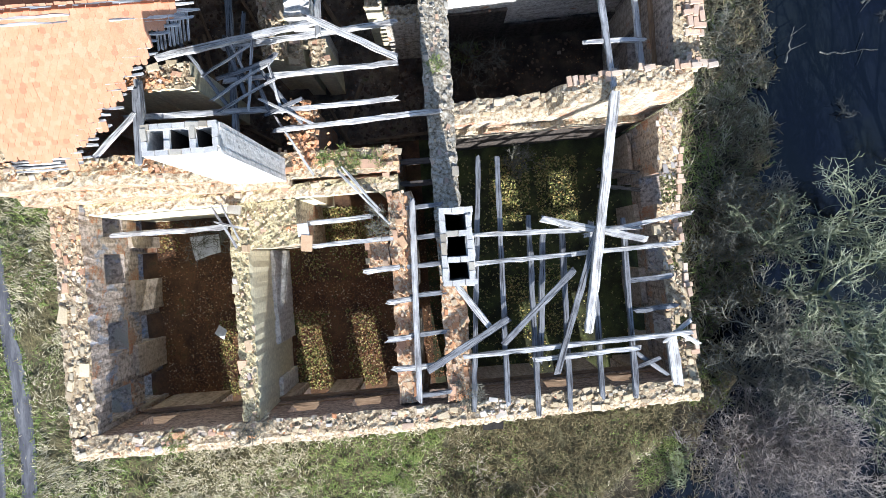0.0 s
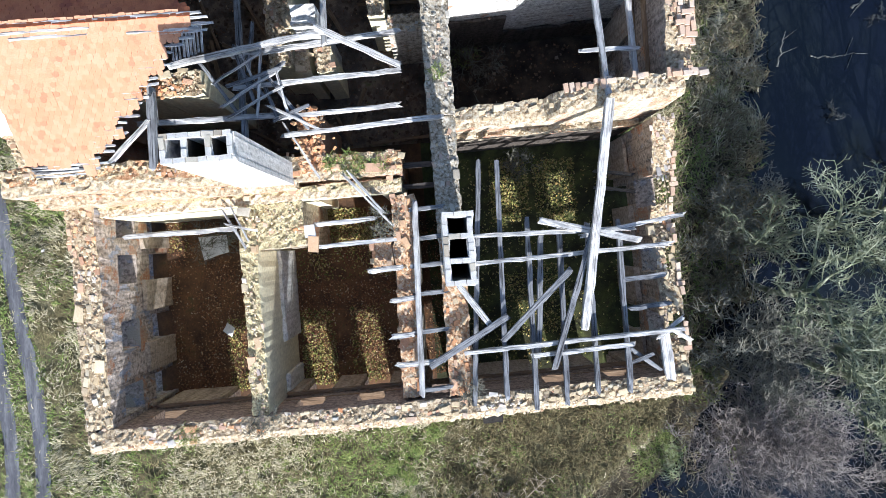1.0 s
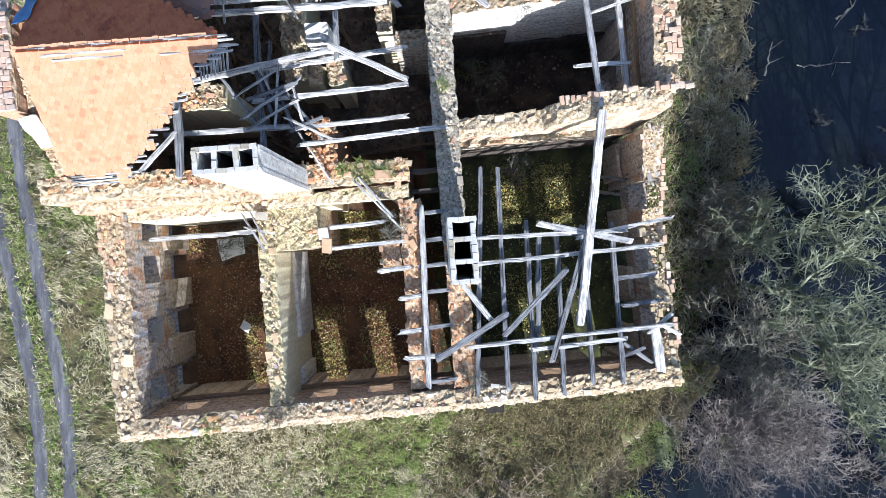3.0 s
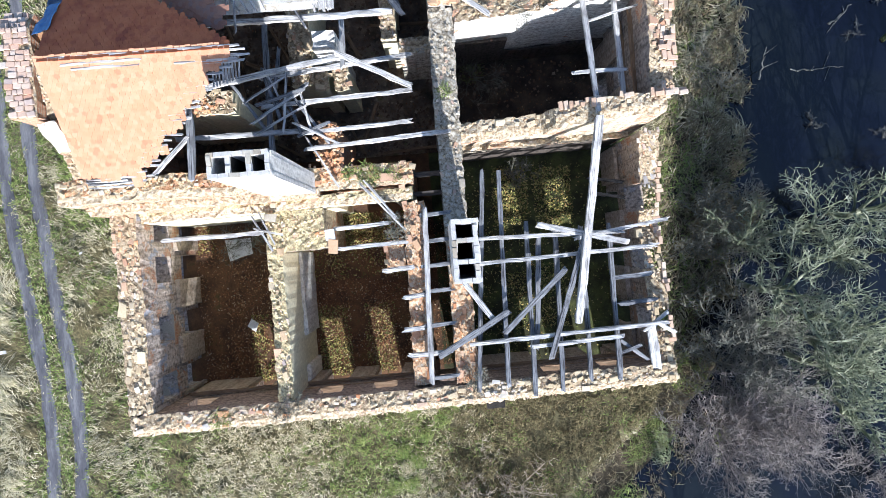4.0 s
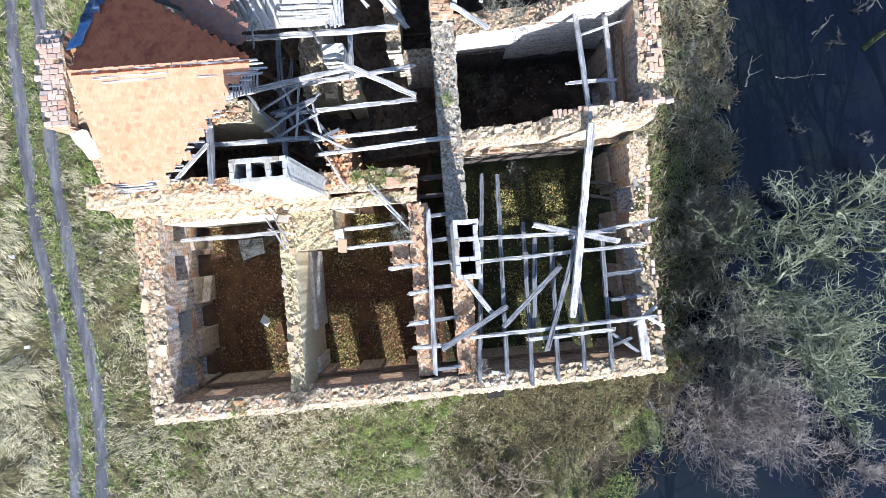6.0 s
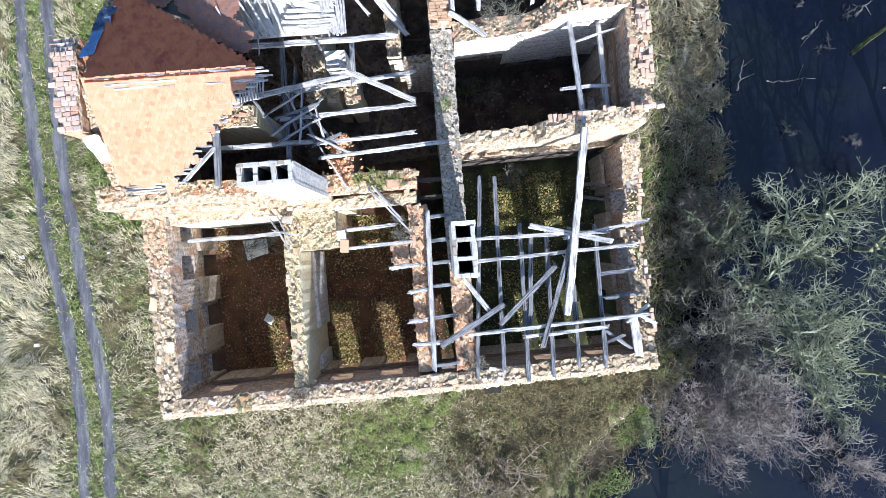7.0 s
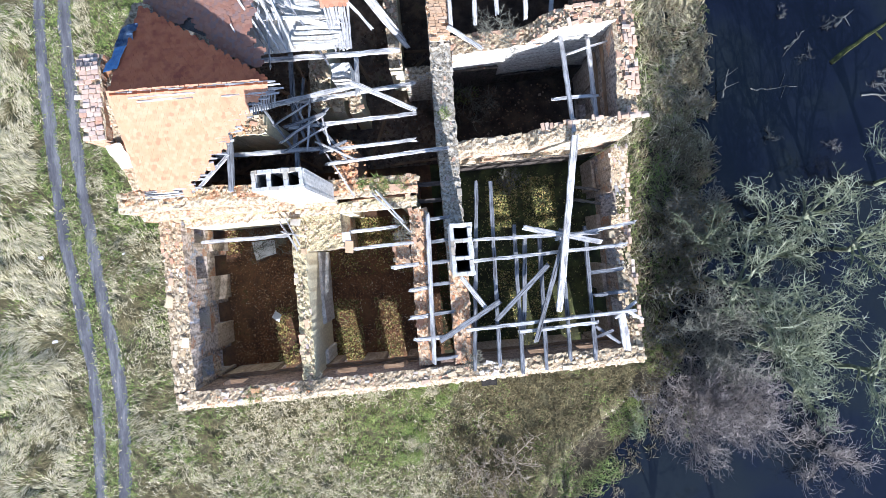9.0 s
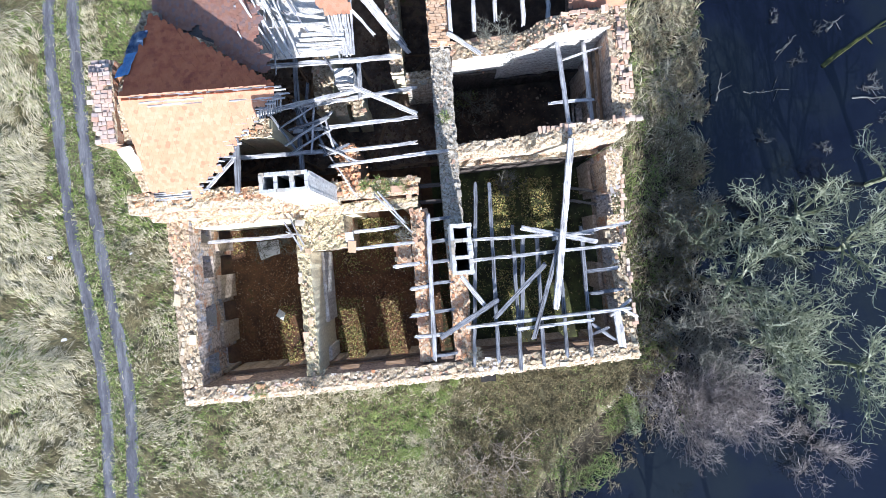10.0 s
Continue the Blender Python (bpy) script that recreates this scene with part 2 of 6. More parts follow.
M_TILE = simple("clay_tile", TILES[:3], 2.0, 40.0, 0.85, 0.4, 0.004, rnd=("object", TILES, 0.6), fine_amt=0.3)
M_TILE_J = simple("clay_tile_field", TILES[:3], 2.0, 40.0, 0.85, 0.4, 0.004, rnd=("island", TILES, 0.6), fine_amt=0.3)
REDT = [(0.0, (0.517, 0.148, 0.06)), (0.5, (0.562, 0.185, 0.08)), (0.8, (0.471, 0.133, 0.064)), (1.0, (0.304, 0.0814, 0.048))]
M_TILE_RED = simple("red_clay_tile_field", [(0.38, (0.28, 0.075, 0.04)), (0.48, (0.5, 0.155, 0.065)), (0.62, (0.58, 0.2, 0.09))], 1.6, 40.0, 0.8, 0.4, 0.004, rnd=("island", REDT, 0.5), fine_amt=0.3)
OLDT = [(0.0, (0.3, 0.14, 0.1)), (0.5, (0.42, 0.22, 0.15)), (0.75, (0.26, 0.19, 0.18)), (1.0, (0.36, 0.17, 0.1))]
M_TILE_OLD = simple("mossy_clay_tile", OLDT[:3], 2.0, 40.0, 0.9, 0.5, 0.006, rnd=("island", OLDT, 0.7), fine_amt=0.4)
M_LITTER = simple("floor_litter", [(0.3, (0.055, 0.034, 0.021)), (0.45, (0.12, 0.066, 0.036)), (0.58, (0.2, 0.105, 0.05)), (0.72, (0.1, 0.092, 0.036))], 1.1, 22.0, bump=0.8, dist=0.04)
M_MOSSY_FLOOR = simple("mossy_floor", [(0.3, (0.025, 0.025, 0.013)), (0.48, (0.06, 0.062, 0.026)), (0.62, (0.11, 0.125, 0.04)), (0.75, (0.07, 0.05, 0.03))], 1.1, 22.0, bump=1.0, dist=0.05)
M_DARK_FLOOR = simple("near_black_floor", [(0.3, (0.03, 0.023, 0.018)), (0.5, (0.07, 0.052, 0.04)), (0.65, (0.12, 0.088, 0.065))], 1.4, 22.0, bump=1.0, dist=0.05)
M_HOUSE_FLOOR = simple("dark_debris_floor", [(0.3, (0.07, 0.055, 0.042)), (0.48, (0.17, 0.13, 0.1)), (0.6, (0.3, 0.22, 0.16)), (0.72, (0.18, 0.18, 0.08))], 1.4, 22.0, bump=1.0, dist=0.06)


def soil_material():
    """Grassy soil, darkened on the river bank for mud, leaf mould and the bank's shade."""
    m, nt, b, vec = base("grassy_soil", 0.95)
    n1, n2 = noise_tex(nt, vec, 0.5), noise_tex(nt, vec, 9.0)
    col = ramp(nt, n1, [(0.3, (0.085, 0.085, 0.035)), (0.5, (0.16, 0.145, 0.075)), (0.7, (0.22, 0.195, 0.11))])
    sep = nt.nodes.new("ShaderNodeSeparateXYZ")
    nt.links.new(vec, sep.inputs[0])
    # eastward and low ground take a near-black tone, part mud, part painted shade
    bank_dark = nt.nodes.new("ShaderNodeMapRange")
    bank_dark.inputs["From Min"].default_value, bank_dark.inputs["From Max"].default_value = 25.5, 29.0
    nt.links.new(sep.outputs[0], bank_dark.inputs["Value"])
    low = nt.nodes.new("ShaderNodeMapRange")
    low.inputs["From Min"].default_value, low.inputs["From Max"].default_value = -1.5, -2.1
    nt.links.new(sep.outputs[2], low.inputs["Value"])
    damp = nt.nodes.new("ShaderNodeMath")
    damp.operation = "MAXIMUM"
    nt.links.new(bank_dark.outputs["Result"], damp.inputs[0])
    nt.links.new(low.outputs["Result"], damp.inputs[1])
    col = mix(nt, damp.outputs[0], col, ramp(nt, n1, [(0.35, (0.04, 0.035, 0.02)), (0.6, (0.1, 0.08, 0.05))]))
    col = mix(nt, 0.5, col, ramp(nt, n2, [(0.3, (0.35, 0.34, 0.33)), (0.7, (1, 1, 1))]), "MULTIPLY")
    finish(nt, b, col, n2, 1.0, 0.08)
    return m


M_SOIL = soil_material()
M_RUT = simple("wheel_rut_gravel", [(0.3, (0.08, 0.08, 0.09)), (0.5, (0.14, 0.14, 0.155)), (0.64, (0.22, 0.22, 0.23))], 1.6, 14.0, bump=0.6, dist=0.02, stretch=(1.6, 0.3, 1))
STRAW = [(0.0, (0.52, 0.46, 0.28)), (0.25, (0.41, 0.38, 0.19)), (0.5, (0.76, 0.68, 0.49)), (0.7, (0.18, 0.165, 0.08)), (0.88, (0.37, 0.335, 0.175)), (1.0, (0.62, 0.55, 0.38))]
M_GRASS = simple("dry_grass", STRAW[:3], 0.6, 5.0, 0.9, 0.0, 0.01, rnd=("island", STRAW, 0.85), fine_amt=0.2)
GREEN = [(0.0, (0.08, 0.13, 0.03)), (0.3, (0.2, 0.29, 0.065)), (0.6, (0.32, 0.36, 0.11)), (0.8, (0.07, 0.1, 0.03)), (1.0, (0.44, 0.4, 0.19))]
M_GREEN = simple("green_grass", GREEN[:3], 0.6, 5.0, 0.85, 0.0, 0.01, rnd=("island", GREEN, 0.7), fine_amt=0.2)
BROWNS = [(0.0, (0.17, 0.135, 0.065)), (0.3, (0.29, 0.24, 0.12)), (0.55, (0.08, 0.07, 0.033)), (0.75, (0.36, 0.3, 0.16)), (1.0, (0.15, 0.16, 0.06))]
BANKS = [(0.0, (0.2, 0.155, 0.085)), (0.3, (0.36, 0.29, 0.17)), (0.5, (0.08, 0.066, 0.038)), (0.75, (0.52, 0.45, 0.3)), (1.0, (0.2, 0.22, 0.08))]
M_PALEGRASS = simple("pale_green_tussock", [(0.3, (0.2, 0.26, 0.12)), (0.5, (0.36, 0.4, 0.22)), (0.7, (0.56, 0.55, 0.38))], 0.6, 5.0, 0.9, 0.0, 0.01, fine_amt=0.3)
M_BANK = simple("dark_bank_brush", BANKS[:3], 0.6, 5.0, 0.9, 0.0, 0.01, rnd=("island", BANKS, 0.7), fine_amt=0.2)
M_BRUSH = simple("brown_brush", BROWNS[:3], 0.6, 5.0, 0.9, 0.0, 0.01, rnd=("island", BROWNS, 0.7), fine_amt=0.2)
LEAVES = [(0.0, (0.13, 0.055, 0.03)), (0.25, (0.32, 0.135, 0.055)), (0.45, (0.07, 0.04, 0.025)), (0.68, (0.22, 0.1, 0.05)), (0.84, (0.46, 0.24, 0.1)), (0.94, (0.66, 0.46, 0.24)), (1.0, (0.8, 0.7, 0.5))]
M_LEAF = simple("fallen_leaf", LEAVES[:3], 1.0, 8.0, 0.8, 0.0, 0.01, rnd=("island", LEAVES, 0.8), fine_amt=0.2)
M_MOSS = simple("moss_and_weeds", GREEN[:3], 1.0, 8.0, 0.9, 0.0, 0.01, rnd=("island", [(0.0, (0.05, 0.065, 0.018)), (0.25, (0.16, 0.18, 0.045)), (0.45, (0.58, 0.5, 0.17)), (0.6, (0.5, 0.3, 0.12)), (0.75, (0.05, 0.04, 0.02)), (1.0, (0.74, 0.58, 0.26))], 0.8), fine_amt=0.2)
M_BARK = simple("lichened_bark", [(0.3, (0.085, 0.1, 0.055)), (0.5, (0.2, 0.225, 0.14)), (0.7, (0.46, 0.48, 0.36))], 1.5, 20.0, 0.9, 0.5, 0.01, fine_amt=0.3)
M_TWIG = simple("bare_twig", [(0.3, (0.12, 0.115, 0.09)), (0.6, (0.24, 0.235, 0.19)), (0.8, (0.4, 0.4, 0.33))], 1.5, 20.0, 0.9, 0.0, 0.01, fine_amt=0.3)
M_MAUVE = simple("mauve_twig", [(0.3, (0.14, 0.122, 0.11)), (0.6, (0.27, 0.24, 0.22)), (0.8, (0.44, 0.4, 0.365))], 1.5, 20.0, 0.9, 0.0, 0.01, fine_amt=0.3)
M_RIM = simple("limewashed_brick", [(0.3, (0.522, 0.503, 0.475)), (0.6, (0.703, 0.694, 0.665))], 6.0, 40.0, 0.9, 0.5, 0.01)
M_DRYWOOD = simple("pale_dry_wood", [(0.3, (0.3, 0.25, 0.18)), (0.6, (0.46, 0.4, 0.3)), (0.8, (0.58, 0.52, 0.42))], 2.0, 20.0, 0.85, 0.4, 0.01)
M_DEADWOOD = simple("wet_dead_wood", [(0.3, (0.09, 0.09, 0.08)), (0.6, (0.2, 0.2, 0.18)), (0.8, (0.3, 0.3, 0.27))], 2.0, 20.0, 0.8, 0.5, 0.01)
M_BLUE = simple("blue_tarpaulin", [(0.3, (0.06, 0.17, 0.4)), (0.6, (0.1, 0.27, 0.55)), (0.8, (0.18, 0.34, 0.58))], 4.0, 30.0, 0.5, 0.5, 0.02)
M_NAVY = simple("dark_blue_tarpaulin", [(0.3, (0.03, 0.06, 0.13)), (0.5, (0.08, 0.13, 0.22)), (0.7, (0.2, 0.26, 0.34))], 5.0, 30.0, 0.6, 0.6, 0.03)
M_SLAB = simple("pale_sheet", [(0.3, (0.62, 0.64, 0.66)), (0.6, (0.78, 0.79, 0.8))], 4.0, 30.0, 0.7, 0.3, 0.01)
M_SOOT = simple("sooted_brick", [(0.3, (0.02, 0.018, 0.016)), (0.7, (0.05, 0.045, 0.04))], 6.0, 30.0)


def water_material():
    m, nt, b, vec = base("still_water", 0.08)
    n = noise_tex(nt, vec, 0.16, 6)
    col = ramp(nt, n, [(0.38, (0.002, 0.0026, 0.008)), (0.5, (0.0042, 0.0058, 0.0125)), (0.62, (0.008, 0.0105, 0.0115))])
    rip = noise_tex(nt, vec, 3.0, 3)
    b.inputs["Specular IOR Level"].default_value = 0.8
    b.inputs["IOR"].default_value = 1.42
    finish(nt, b, col, rip, 0.12, 0.02)
    return m


M_WATER = water_material()


# ---- mesh helpers ----
def mesh_of(name, verts, faces, mats, idx=None):
    me = bpy.data.meshes.new(name)
    me.from_pydata([tuple(v) for v in verts], [], [tuple(f) for f in faces])
    for m in (mats if isinstance(mats, (list, tuple)) else [mats]):
        me.materials.append(m)
    if idx is not None:
        me.polygons.foreach_set("material_index", idx)
    me.update()
    return me


def thing(name, me, label="", category="", group="", kind="", parent=None):
    ob = new(name, me)
    if parent is not None:
        ob.parent = parent
    return tagged(ob, label, category, group, kind)


def part(name, me, parent, label=""):
    ob = new(name, me)
    ob.parent = parent
    return tagged(ob, label)


def interp(pts, u):
    return float(np.interp(u, [p[0] for p in pts], [p[1] for p in pts]))


def wall_mesh(name, a, b, th, zb, top, openings=(), mats=(None, None), jag=0.12, step=0.3, seed=0, slope=0.0):
    """A ruined wall along a-b, its thickness to the left of that line, with real openings and a broken top."""
    a, b = Vector((*a, 0)), Vector((*b, 0))
    length = (b - a).length
    d = (b - a) / length
    nrm = Vector((-d.y, d.x, 0))
    cuts = {0.0, length}
    for o in openings:
        cuts.update((o[0], o[1]))
    for p in top:
        if 0 < p[0] < length:
            cuts.add(p[0])
    us = sorted(cuts)
    full = [us[0]]
    for u0, u1 in zip(us, us[1:]):
        k = max(1, round((u1 - u0) / step))
        full += [u0 + (u1 - u0) * i / k for i in range(1, k + 1)]
    us = full
    lo = min(p[1] for p in top) - 0.25
    zs = sorted({zb, lo} | {z for o in openings for z in (o[2], o[3]) if z < lo})
    nv = max(2, round(th / (0.22 if jag < 0.03 else 0.1)))
    vs = [th * i / nv for i in range(nv + 1)]
    nz = len(zs)
    rng = random.Random(seed)

    def filled(i, k):
        if not 0 <= i < len(us) - 1 or not 0 <= k < nz:
            return False
        um = (us[i] + us[i + 1]) / 2
        zm = (zs[k] + (zs[k + 1] if k + 1 < nz else zs[k] + 0.1)) / 2
        return not any(o[0] < um < o[1] and o[2] < zm < o[3] for o in openings)

    verts, index, faces, mi = [], {}, [], []
    jz = {}

    def vert(i, j, k):
        key = (i, j, k)
        if key not in index:
            u, v = us[i], vs[j]
            if k == nz:
                z = interp(top, u) + rng.uniform(-1, 1) * jag - slope * max(0.0, 1 - v / 0.2)
                v += rng.uniform(-1, 1) * (0.035 if j in (0, nv) else 0.025)
                u += rng.uniform(-1, 1) * 0.03
            else:
                z = zs[k]
                v += rng.uniform(-1, 1) * 0.012
            p = a + d * u + nrm * v
            index[key] = len(verts)
            verts.append((p.x, p.y, z))
        return index[key]

    n = len(us) - 1
    for i in range(n):
        for k in range(nz):
            if not filled(i, k):
                continue
            faces.append((vert(i, 0, k), vert(i + 1, 0, k), vert(i + 1, 0, k + 1), vert(i, 0, k + 1)))
            faces.append((vert(i, nv, k), vert(i, nv, k + 1), vert(i + 1, nv, k + 1), vert(i + 1, nv, k)))
            mi += [0, 0]
            for j in range(nv):
                if not filled(i - 1, k):
                    faces.append((vert(i, j, k), vert(i, j, k + 1), vert(i, j + 1, k + 1), vert(i, j + 1, k)))
                    mi.append(0)
                if not filled(i + 1, k):
                    faces.append((vert(i + 1, j, k), vert(i + 1, j + 1, k), vert(i + 1, j + 1, k + 1), vert(i + 1, j, k + 1)))
                    mi.append(0)
                if k == nz - 1 or not filled(i, k + 1):
                    faces.append((vert(i, j, k + 1), vert(i + 1, j, k + 1), vert(i + 1, j + 1, k + 1), vert(i, j + 1, k + 1)))
                    mi.append((2 if slope and vs[j] < 0.15 else 1) if k == nz - 1 else 0)
                if k > 0 and not filled(i, k - 1):
                    faces.append((vert(i, j, k), vert(i, j + 1, k), vert(i + 1, j + 1, k), vert(i + 1, j, k)))
                    mi.append(0)
    return mesh_of(name, verts, faces, list(mats), mi)


RUBBLE = []   # walls whose tops get their stones at the end of the file


def wall(name, label, a, b, th, top, openings=(), mat=None, zb=-1.1, jag=0.032, seed=0, stones="stone", density=1.0, span=None, top_mat=None, slope=0.0):
    me = wall_mesh(name, a, b, th, zb, top, openings, (mat or M_WALL, top_mat or (M_TOP_RED if stones == "red" else M_TOP), M_EDGE), jag, 0.13, seed, slope)
    ob = thing(name, me, label, "wall", "", "structure")
    if stones:
        RUBBLE.append((ob, a, b, th, top, stones, density, seed, span or ((0.14, th - 0.02) if slope else None)))
    return ob


def block_mesh(name, size, mat, seed, rough=0.18):
    """A broken block: eight pulled corners, one edge chamfered."""
    rng = random.Random(seed)
    sx, sy, sz = size
    vs = []
    for x in (-0.5, 0.5):
        for y in (-0.5, 0.5):
            for z in (-0.5, 0.5):
                s = 1 - rng.random() * rough * (1.6 if z > 0 else 0.6)
                vs.append((x * sx * s * (1 - rng.random() * rough), y * sy * s * (1 - rng.random() * rough), z * sz * (1 - rng.random() * rough)))
    top = (rng.uniform(-0.15, 0.15) * sx, rng.uniform(-0.15, 0.15) * sy, sz * rng.uniform(0.47, 0.55))
    vs.append(top)
    f = [(0, 1, 3, 2), (4, 6, 7, 5), (0, 4, 5, 1), (2, 3, 7, 6), (0, 2, 6, 4), (1, 5, 8), (5, 7, 8), (7, 3, 8), (3, 1, 8)]
    return mesh_of(name, vs, f, mat)


def timber(name, p0, p1, w, h, label, mat=None, group="fallen roof timbers", seed=0, bow=0.0, category="beam", ragged=0.12, parent=None, roll=0.0):
    """A squared timber from p0 to p1 (its underside's middle line), weathered, a little bent, with broken ends."""
    rng = random.Random(seed * 7919 + 13)
    p0, p1 = Vector(p0), Vector(p1)
    d = p1 - p0
    length = d.length
    n = max(3, int(length / 0.28))
    vs, fs = [], []
    for i in range(n + 1):
        s = i / n
        x = s * length
        oy = bow * math.sin(math.pi * s) + rng.uniform(-1, 1) * 0.008
        oz = rng.uniform(-1, 1) * 0.008
        taper = 1 - 0.12 * rng.random() * (1 if i in (0, n) else 0.3)
        for cy, cz in ((-1, 0), (-0.35, -0.02), (1, 0), (1, 0.55), (1, 1), (0.3, 1.03), (-1, 1), (-1, 0.45)):
            e = rng.uniform(-ragged, ragged) if i in (0, n) else 0
            vs.append((x + e, oy + cy * w / 2 * taper + rng.uniform(-1, 1) * 0.013, oz + cz * h * taper + rng.uniform(-1, 1) * 0.01))
    for i in range(n):
        for k in range(8):
            a, b = i * 8 + k, i * 8 + (k + 1) % 8
            fs.append((a, b, b + 8, a + 8))
    fs.append(tuple(range(7, -1, -1)))
    fs.append(tuple(n * 8 + k for k in range(8)))
    ob = thing(name, mesh_of(name, vs, fs, mat or M_WOOD), label, category, group)
    if parent is not None:
        ob.parent = parent
    rot = d.to_track_quat("X", "Z").to_matrix().to_4x4()
    ob.matrix_basis = Matrix.Translation(p0) @ rot @ pose(0, 0, 0, roll, 0, 0)
    return ob


# ---- ground, water, track ----
GROUND = -0.72   # the meadow lies about a metre below the floors of the house


def bank(x, y):
    """Height of the land: level round the house, falling to the water in the east and south-east."""
    shore = float(np.interp(y, [-14, -8, -5.7, -4.4, -2.8, 2.2, 5.0, 8.0, 13, 24], [7.6, 12.6, 15.3, 16.7, 18.1, 20.2, 21.2, 21.3, 21.0, 20.8]))
    shore += 0.5 * noise.noise(Vector((0, y * 0.7, 2))) + 0.25 * noise.noise(Vector((0, y * 2.1, 6)))
    brow = 0.35 * noise.noise(Vector((1.5, y * 0.8, 4))) * (y < 0) + float(np.interp(y, [-14, -8, -5.7, -4.3, -3.0, -1.9, -0.5, 24], [6.5, 10.9, 12.45, 13.5, 14.9, 16.2, 16.4, 16.4]))
    s = (x - brow) / (shore - brow)
    steep = min(1.0, max(0.0, (-0.6 - y) / 1.2))
    t = min(1.0, max(0.0, (x - brow) / (0.55 * (shore - brow) * (1 - steep) + 0.8 * steep)))
    drop = GROUND - (1.72 + GROUND) * t * t * (3 - 2 * t) - 0.28 * min(1.0, max(0.0, s)) - 1.4 * min(1.0, max(0.0, s - 1.0))
    n = noise.noise(Vector((x * 0.5, y * 0.5, 0))) * 0.1 + noise.noise(Vector((x * 1.7, y * 1.7, 3))) * 0.05
    return drop + n * (0.35 if x < 16.5 else 1.0) - 0.03


def ground_mesh():
    xs = [-4000, -600, -120, -45] + list(np.arange(-22, 38.1, 0.4)) + [60, 150, 600, 4000]
    ys = [-4000, -600, -120, -40] + list(np.arange(-16, 26.1, 0.4)) + [60, 150, 600, 4000]
    vs = [(x, y, bank(min(x, 30), min(max(y, -14), 24))) for y in ys for x in xs]
    w = len(xs)
    fs = [(j * w + i, j * w + i + 1, (j + 1) * w + i + 1, (j + 1) * w + i) for j in range(len(ys) - 1) for i in range(w - 1)]
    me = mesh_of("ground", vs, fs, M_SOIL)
    me.polygons.foreach_set("use_smooth", [True] * len(fs))
    return me


ground = thing("ground", ground_mesh(), "dry winter meadow sloping down to a water bank", "ground", "", "structure")
WATER_Z = -2.0
water = thing("water", mesh_of("water", [(12, -300, WATER_Z), (400, -300, WATER_Z), (400, 300, WATER_Z), (12, 300, WATER_Z)], [(0, 1, 2, 3)], M_WATER),
              "dark still water of a shaded pond", "water", "", "structure")


def ribbon(name, line, width, label, mat, lift=0.02, seed=0):
    rng = random.Random(seed)
    pts = []
    for (x0, y0), (x1, y1) in zip(line, line[1:]):
        k = max(1, int(abs(y1 - y0) / 0.4))
        pts += [(x0 + (x1 - x0) * i / k, y0 + (y1 - y0) * i / k) for i in range(k)]
    pts.append(line[-1])
    vs, fs = [], []
    for x, y in pts:
        w = width * (1 + 0.25 * noise.noise(Vector((x, y * 0.9, seed))))
        for s, dz in ((-0.5, 0.0), (-0.25, 0.012), (0.0, 0.018), (0.25, 0.012), (0.5, 0.0)):
            px = x + s * w + rng.uniform(-0.03, 0.03)
            vs.append((px, y, bank(px, y) + lift + dz))
    for i in range(len(pts) - 1):
        for k in range(4):
            a = i * 5 + k
            fs.append((a, a + 1, a + 6, a + 5))
    return thing(name, mesh_of(name, vs, fs, mat), label, "track", "wheel ruts", "structure")


RUT_W = [(-5.9, -14), (-5.38, -3.8), (-5.27, -1.5), (-5.36, 0.9), (-5.64, 3.3), (-6.02, 5.7), (-6.2, 8.1), (-6.28, 10.4), (-6.37, 12.8), (-6.39, 14.9), (-6.2, 17), (-5.8, 24)]
RUT_E = [(-4.9, -14), (-4.42, -3.9), (-4.25, -1.6), (-4.33, 0.8), (-4.66, 3.0), (-4.94, 5.6), (-5.17, 8.0), (-5.31, 10.4), (-5.34, 12.7), (-5.35, 14.9), (-5.2, 17), (-4.8, 24)]
ribbon("wheel_rut", RUT_W, 0.5, "grey gravel wheel rut worn through the grass", M_RUT, 0.03, 1)
ribbon("wheel_rut", RUT_E, 0.5, "grey gravel wheel rut worn through the grass", M_RUT, 0.03, 2)


def floor_sheet(name, x0, y0, x1, y1, z, label, mat):
    nx, ny = max(2, int((x1 - x0) / 0.35)), max(2, int((y1 - y0) / 0.35))
    vs = []
    for j in range(ny + 1):
        for i in range(nx + 1):
            x, y = x0 + (x1 - x0) * i / nx, y0 + (y1 - y0) * j / ny
            vs.append((x, y, z + 0.1 * noise.noise(Vector((x * 0.8, y * 0.8, 5))) + 0.05 * noise.noise(Vector((x * 3, y * 3, 9)))))
    fs = [(j * (nx + 1) + i, j * (nx + 1) + i + 1, (j + 1) * (nx + 1) + i + 1, (j + 1) * (nx + 1) + i) for j in range(ny) for i in range(nx)]
    me = mesh_of(name, vs, fs, mat)
    me.polygons.foreach_set("use_smooth", [True] * len(fs))
    return thing(name, me, label, "floor", "", "structure")


floor_sheet("floor", 0.3, 0.2, 9.0, 7.9, 0.2, "room floor buried in brown leaves and rubble", M_LITTER)
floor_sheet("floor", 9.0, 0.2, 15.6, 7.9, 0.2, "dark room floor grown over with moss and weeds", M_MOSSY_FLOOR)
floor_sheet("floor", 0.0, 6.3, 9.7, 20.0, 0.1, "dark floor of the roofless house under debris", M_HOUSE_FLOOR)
floor_sheet("floor", 9.6, 7.7, 15.6, 20.0, 0.1, "near-black floor of a roofless room", M_DARK_FLOOR)

